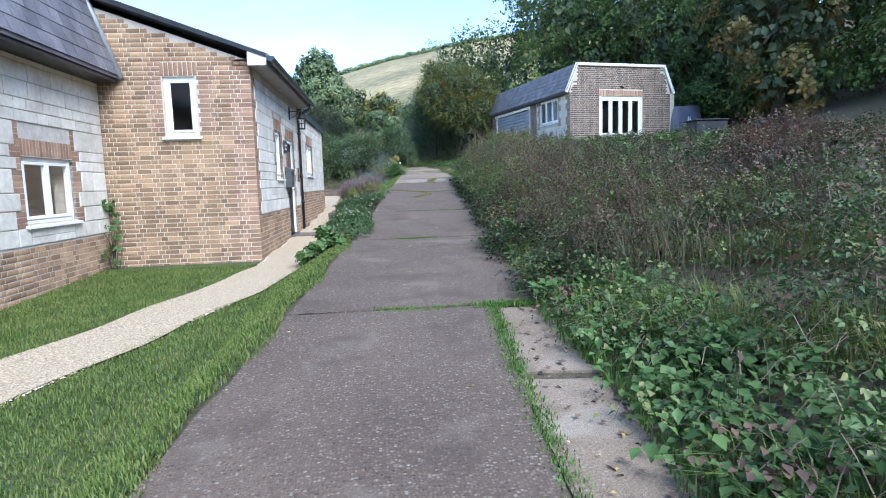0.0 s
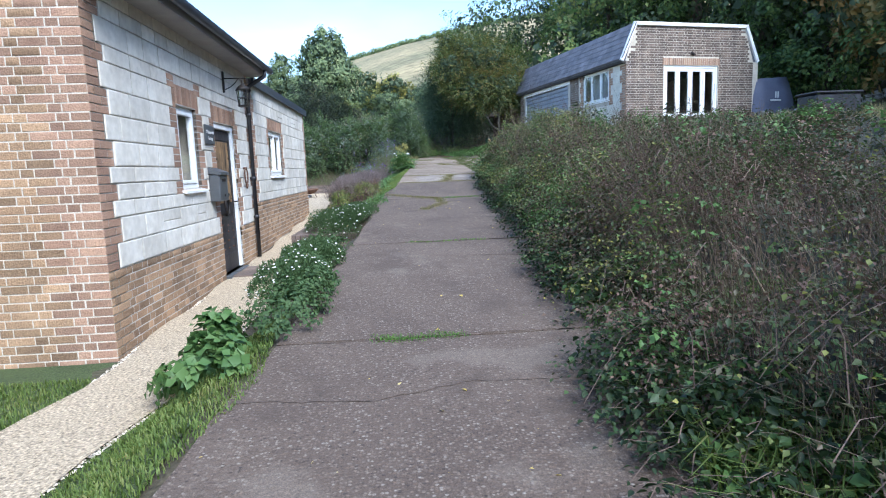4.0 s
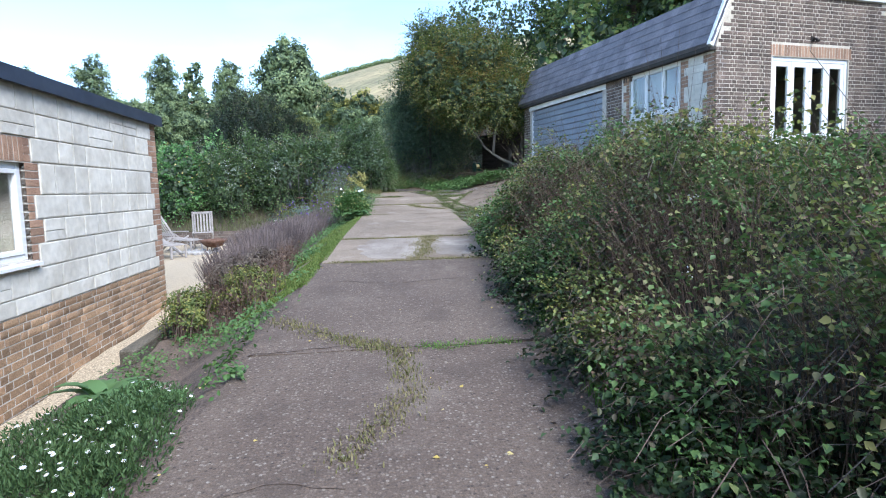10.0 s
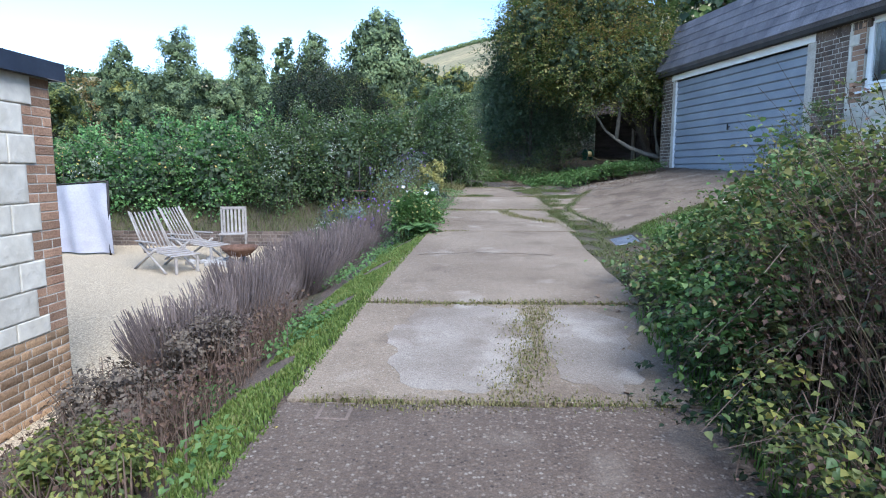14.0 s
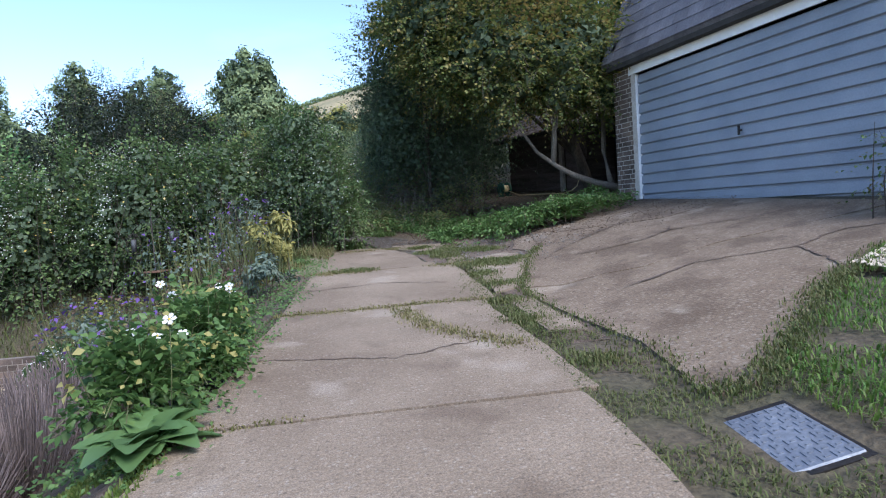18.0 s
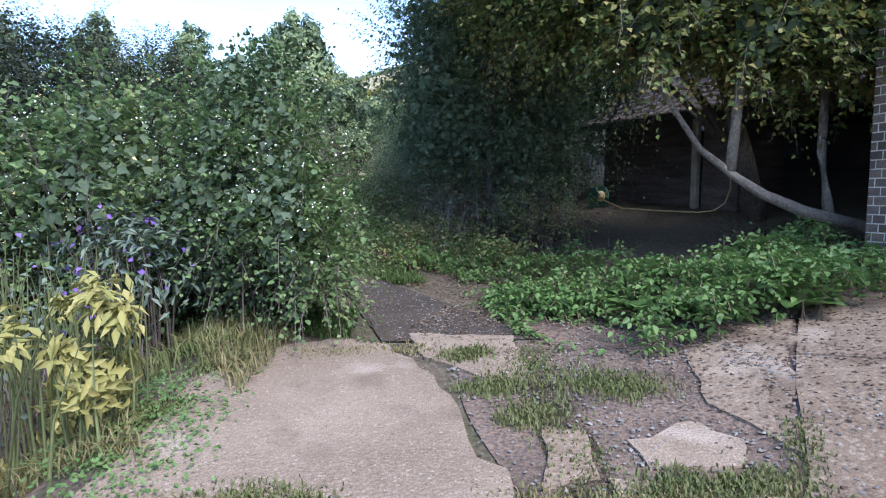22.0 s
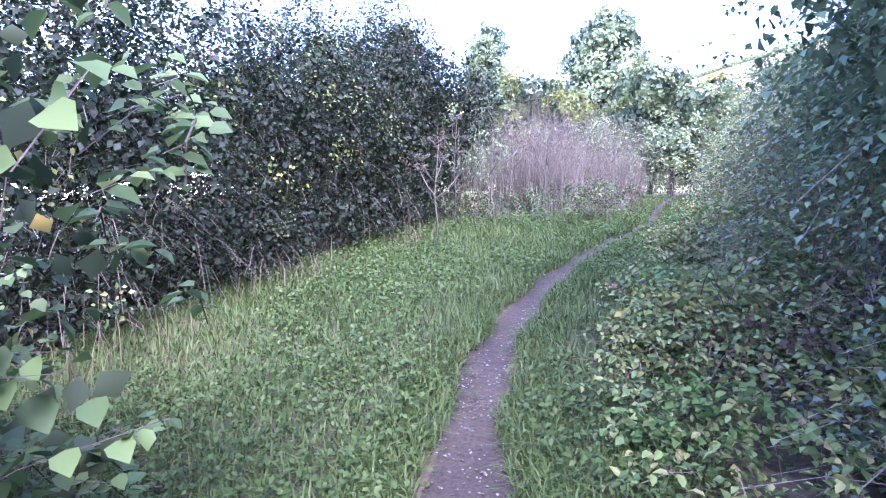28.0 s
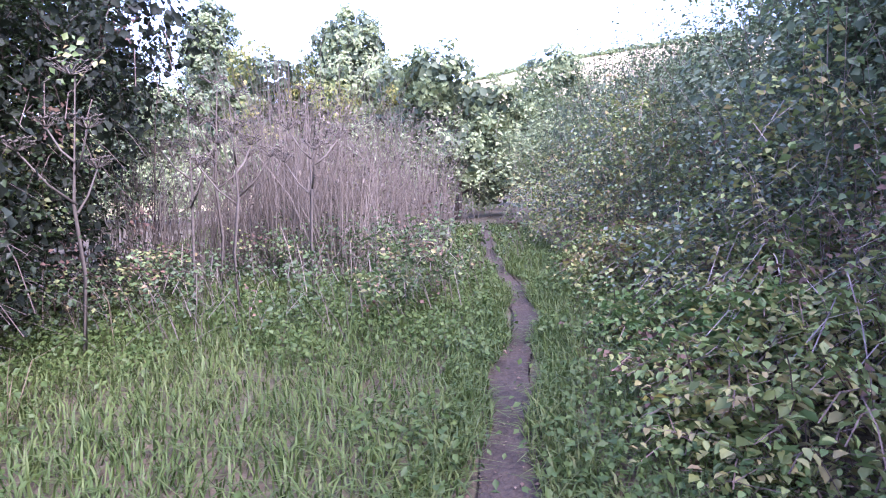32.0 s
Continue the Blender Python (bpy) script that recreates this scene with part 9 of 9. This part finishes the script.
hp = rp[rng.integers(0, len(rp), 6500)] + np.column_stack([rng.normal(0, 0.12, (6500, 2)), rng.uniform(0.3, 1.6, 6500)])
fast("seed_heads", *leaf_mesh(hp, rng.normal(0, 1, (6500, 3)), 0.045, 0.35), M["reed"], reeds)
thicket("reed_foot", "bramble and pale leaves at the foot of the reeds", lambda y: -0.7 + 0.35 * (y - 40.4), 40.4, 43.4, 2.6, lambda y: 0.36 + 0 * y, 8000, 0.044, "ivy_leaf", 12.0, 400, "reed", extra=[(2600, 0.044, "bramble", "pale_leaves"), (1500, 0.036, "russet", "dead_leaves")])
thicket("back_scrub", "brambles and saplings behind the reeds", lambda y: -7.0 + 0 * y, 46.3, 49.5, 15.5, lambda y: 1.2 + 0 * y, 12000, 0.11, "far_tree", 14.0, 300, "reed", shoot=0.7)


def hogweed(x, y, h, turn):
    """A dead umbellifer: a ribbed stalk, branches and flat heads of spokes."""
    z = gz(x, y)
    ob = thing("hogweed", "dead grey-brown hogweed stalk with flat seed heads", "plant", "dead hogweed", (x, y, z), turn)
    bm = bmesh.new()
    tube(bm, [(0, 0, -0.05), (0.03, 0, h * 0.3), (-0.01, 0.01, h * 0.55), (0.03, 0, h)], [0.013, 0.011, 0.009, 0.005], 6)
    part("stalk", bm, M["reed"], ob)
    for a, q, ln in ((0.3, 0.52, 0.24), (2.6, 0.55, 0.25), (4.2, 0.66, 0.20), (1.5, 0.7, 0.18), (0.0, 1.0, 0.0)):
        c, n_ = Vector((0, 0, h * q)), Vector((math.cos(a) * ln, math.sin(a) * ln, ln * 1.05))
        head = c + n_
        bm = bmesh.new()
        if ln:
            tube(bm, [c, c + n_ * 0.5 + Vector((0, 0, -0.03)), head], [0.008, 0.006, 0.004], 5)
        for b in np.linspace(0, 6.28, 14)[:-1]:
            r = 0.065 if ln else 0.085
            tip = head + Vector((r * math.cos(b), r * math.sin(b), 0.05 + 0.015 * math.sin(b * 3)))
            tube(bm, [head, tip], [0.0025, 0.002], 3, cap=False)
            for e in (0.6, 2.7, 4.8):
                tube(bm, [tip, tip + Vector((0.02 * math.cos(e), 0.02 * math.sin(e), 0.012))], [0.004, 0.003], 3)
        part("seed_head", bm, M["reed"], ob)
    return ob


for x, y, h, turn in [(0.85, 38.4, 1.2, 10), (0.2, 40.3, 1.5, 80), (0.41, 41.6, 1.6, 20), (0.75, 41.1, 1.45, 200), (1.15, 41.5, 1.5, 140), (0.35, 41.3, 1.4, 300)]:
    hogweed(x, y, h, turn)

# ---- trees ----
zc = gz(6.3, 33.6)
crown = [(5.7, 33.5, 5.5, 1.0, 1.0, 0.9), (6.3, 32.5, 5.3, 1.1, 1.0, 0.9), (7.4, 32.4, 5.1, 1.2, 1.0, 0.95), (5.6, 34.6, 5.4, 0.8, 0.9, 0.8), (5.4, 33.2, 6.1, 1.1, 1.1, 0.9), (6.6, 32.9, 6.4, 1.3, 1.2, 1.0), (7.6, 33.4, 6.0, 1.1, 1.2, 0.9), (6.0, 33.6, 7.1, 1.0, 1.0, 0.7), (8.2, 33.2, 5.0, 0.9, 1.0, 0.8), (4.9, 34.3, 6.3, 0.7, 0.8, 0.6), (5.0, 33.8, 7.4, 0.5, 0.6, 0.6), (6.5, 32.3, 4.55, 0.7, 0.6, 0.45), (7.3, 32.2, 4.45, 0.7, 0.6, 0.45), (8.1, 32.2, 4.4, 0.7, 0.6, 0.45), (8.7, 32.4, 4.6, 0.6, 0.6, 0.5)]
nut = tree("hazel_tree", "spreading hazel with yellowing leaves over the barn", (8.6, 34.2, gz(8.6, 34.2)), 5.2, crown, 56000, 0.085, "hazel_leaf", "bark", 0.10, (-1.6, -0.8), 4, inner=0.2, rough=0.3, shoot=0.5, aspect=0.75, core=0.55)
NF = Vector((8.6, 34.2, gz(8.6, 34.2)))
for pts, rad in (([(8.75, 32.45, gz(8.75, 32.45) - 0.05), (8.41, 32.35, 2.76), (7.86, 32.3, 2.89), (7.45, 32.3, 3.05), (7.18, 32.3, 3.21), (6.85, 32.35, 3.47), (6.55, 32.5, 4.0), (6.4, 32.7, 5.0)], 0.075), ([(7.12, 32.3, 3.28), (7.17, 32.32, 3.83), (7.3, 32.4, 4.9)], 0.05), ([(8.35, 32.6, gz(8.35, 32.6) - 0.03), (8.2, 32.5, 3.0), (8.12, 32.5, 3.45), (8.2, 32.6, 4.6)], 0.055)):
    bm = bmesh.new()
    tube(bm, [Vector(p) - NF for p in pts], [rad * (1 - 0.12 * i) for i in range(len(pts))], 9)
    part("stem", bm, M["pale_bark"], nut)
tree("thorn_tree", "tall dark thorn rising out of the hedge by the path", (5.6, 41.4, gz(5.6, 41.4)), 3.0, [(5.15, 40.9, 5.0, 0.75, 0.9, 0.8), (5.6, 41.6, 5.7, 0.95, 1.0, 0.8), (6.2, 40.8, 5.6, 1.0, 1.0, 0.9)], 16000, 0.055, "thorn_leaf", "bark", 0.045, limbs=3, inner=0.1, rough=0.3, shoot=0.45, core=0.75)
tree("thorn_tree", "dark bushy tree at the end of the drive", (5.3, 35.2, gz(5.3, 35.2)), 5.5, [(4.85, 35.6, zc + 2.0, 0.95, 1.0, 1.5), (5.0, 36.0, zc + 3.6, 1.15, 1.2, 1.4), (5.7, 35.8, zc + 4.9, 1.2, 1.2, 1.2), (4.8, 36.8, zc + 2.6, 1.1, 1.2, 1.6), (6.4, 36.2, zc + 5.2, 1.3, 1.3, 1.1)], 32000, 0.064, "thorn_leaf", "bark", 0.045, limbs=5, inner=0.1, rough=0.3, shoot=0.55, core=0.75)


def woodland_tree(x, y, h, mat, n=9000, spread=1.0, leaf=0.26, label="tall leafy tree in the wood on the bank"):
    z = gz(x, y)
    h = h + 1.6 * (x < 25)
    bl = []
    for k in range(9):
        a = k * 2.4 + x
        r = spread * h * 0.20 * (0.4 + 0.6 * ((k * 37) % 10) / 10)
        bl.append((x + r * math.cos(a), y + r * math.sin(a), z + h * (0.18 + 0.092 * k), h * 0.19 * spread, h * 0.19 * spread, h * 0.15))
    return tree("woodland_tree", label, (x, y, z), h, bl, n, leaf, mat, "bark", 0.02 * h + 0.05, limbs=6, inner=0.25, rough=0.3, group="wood on the bank", core=0.75)


rt = random.Random(5)
for x, y, h, m in [(13.5, 36, 11, "wood_leaf"), (16.5, 33, 11, "wood_leaf"), (17, 39, 12, "wood_leaf"), (19.5, 29, 10, "wood_leaf"), (20.5, 35, 12, "autumn"), (22.5, 24.5, 9.5, "wood_leaf"), (24, 31, 11, "wood_leaf"), (23, 18, 9, "wood_leaf"), (26.5, 22, 11, "autumn"), (22, 11, 8.5, "wood_leaf"), (26, 14, 10, "wood_leaf"), (15, 46, 10, "wood_leaf"), (21, 43, 12, "wood_leaf"), (27, 37, 12, "wood_leaf"), (28, 28, 12, "wood_leaf"), (17.5, 22.5, 6.0, "autumn")]:
    woodland_tree(x, y, h, m, 5000)
for x, y, h in [(9.6, 49, 6.6), (11.8, 47, 7.6), (14.2, 35.6, 6.5), (17.2, 29.0, 6.0), (18.2, 26.5, 5)]:
    woodland_tree(x, y, h, "wood_leaf", 7000, 1.2, 0.17)


CONE = (0.8, 0.95, 1.0, 1.05, 1.05, 1.0, 0.92, 0.80, 0.58)


def far_tree(x, y, h, mat, shape="round", n=5000, leaf=0.4, label="tree beyond the hedge", wide=0.13):
    z = float(np.interp(y, DY, DZ))
    if shape == "cone":
        bl = [(x + 0.10 * h * math.cos(k * 2.4) * (1 - k / 9), y + 0.1 * h * math.sin(k * 2.4) * (1 - k / 9), z + h * (0.10 + 0.098 * k), h * wide * CONE[k], h * wide * CONE[k], h * 0.09) for k in range(9)]
    else:
        bl = [(x + 0.22 * h * math.cos(k * 2.4), y + 0.22 * h * math.sin(k * 2.4), z + h * (0.2 + 0.085 * k), h * 0.2, h * 0.2, h * 0.15) for k in range(8)]
    return tree("field_tree", label, (x, y, z), h, bl, n, leaf, mat, "bark", 0.02 * h, limbs=4, inner=0.2, rough=0.25, group="trees beyond the hedge", core=0.75)


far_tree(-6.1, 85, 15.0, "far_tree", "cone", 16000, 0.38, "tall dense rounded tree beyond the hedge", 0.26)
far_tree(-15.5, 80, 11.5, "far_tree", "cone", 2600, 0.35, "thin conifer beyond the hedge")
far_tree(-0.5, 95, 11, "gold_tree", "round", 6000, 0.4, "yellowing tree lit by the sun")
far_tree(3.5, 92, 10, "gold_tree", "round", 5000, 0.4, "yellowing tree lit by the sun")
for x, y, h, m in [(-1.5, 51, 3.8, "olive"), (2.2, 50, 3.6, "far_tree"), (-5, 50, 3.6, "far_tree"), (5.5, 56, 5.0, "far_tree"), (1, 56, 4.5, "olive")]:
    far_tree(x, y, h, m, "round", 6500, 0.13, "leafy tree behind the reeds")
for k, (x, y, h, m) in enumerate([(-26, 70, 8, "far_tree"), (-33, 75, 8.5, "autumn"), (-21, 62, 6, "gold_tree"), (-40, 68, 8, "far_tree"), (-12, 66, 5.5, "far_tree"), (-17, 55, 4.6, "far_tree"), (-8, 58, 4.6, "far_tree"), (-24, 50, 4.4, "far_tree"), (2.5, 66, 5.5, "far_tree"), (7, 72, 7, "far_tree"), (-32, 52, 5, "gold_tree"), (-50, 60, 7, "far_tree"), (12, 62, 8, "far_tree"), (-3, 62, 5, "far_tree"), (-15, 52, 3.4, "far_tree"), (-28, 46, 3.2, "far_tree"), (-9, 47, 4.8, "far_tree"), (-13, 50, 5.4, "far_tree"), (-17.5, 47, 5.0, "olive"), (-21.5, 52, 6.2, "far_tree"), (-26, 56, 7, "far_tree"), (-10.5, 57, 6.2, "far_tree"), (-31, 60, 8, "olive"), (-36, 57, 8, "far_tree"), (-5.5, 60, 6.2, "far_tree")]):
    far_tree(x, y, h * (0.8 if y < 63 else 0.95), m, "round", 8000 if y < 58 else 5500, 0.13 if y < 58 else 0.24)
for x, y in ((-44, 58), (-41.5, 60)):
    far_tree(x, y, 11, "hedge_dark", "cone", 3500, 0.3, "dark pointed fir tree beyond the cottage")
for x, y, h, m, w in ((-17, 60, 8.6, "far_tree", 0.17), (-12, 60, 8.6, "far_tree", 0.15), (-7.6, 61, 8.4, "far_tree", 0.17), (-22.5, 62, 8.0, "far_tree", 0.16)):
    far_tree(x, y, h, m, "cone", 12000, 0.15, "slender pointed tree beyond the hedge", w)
# scrub belt on the crest of the far hill
cr = []
for k in range(330):
    q = k / 329
    x = -330 + 560 * q
    y = float(np.interp(x, [-420, -330, -250, -180, -120, -70, -30, 10, 60, 140, 240], [380, 400, 420, 430, 430, 420, 400, 380, 360, 330, 300]))
    z = float(np.interp(x, [-420, -330, -250, -180, -120, -70, -30, 10, 60, 140, 240], [52, 60, 66, 64, 60, 62, 71, 78, 84, 88, 84]))
    cr.append((x, y, z + 0.2, 3.2 + 1.2 * math.sin(k), 4, 1.7 + 1.0 * math.sin(k * 1.3) * math.sin(k * 0.11)))
p, d = blob_points(np.array(cr), 30000, 0.3, 0.2, -0.3, lumps=False)
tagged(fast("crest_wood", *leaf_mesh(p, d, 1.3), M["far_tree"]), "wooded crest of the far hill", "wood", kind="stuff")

# ---- pieces of walls and roofs, laid last ----
lay_all()
for parent_ob, m, rows in SLATE_JOBS:
    lay_slates(parent_ob, m, rows)
planks()
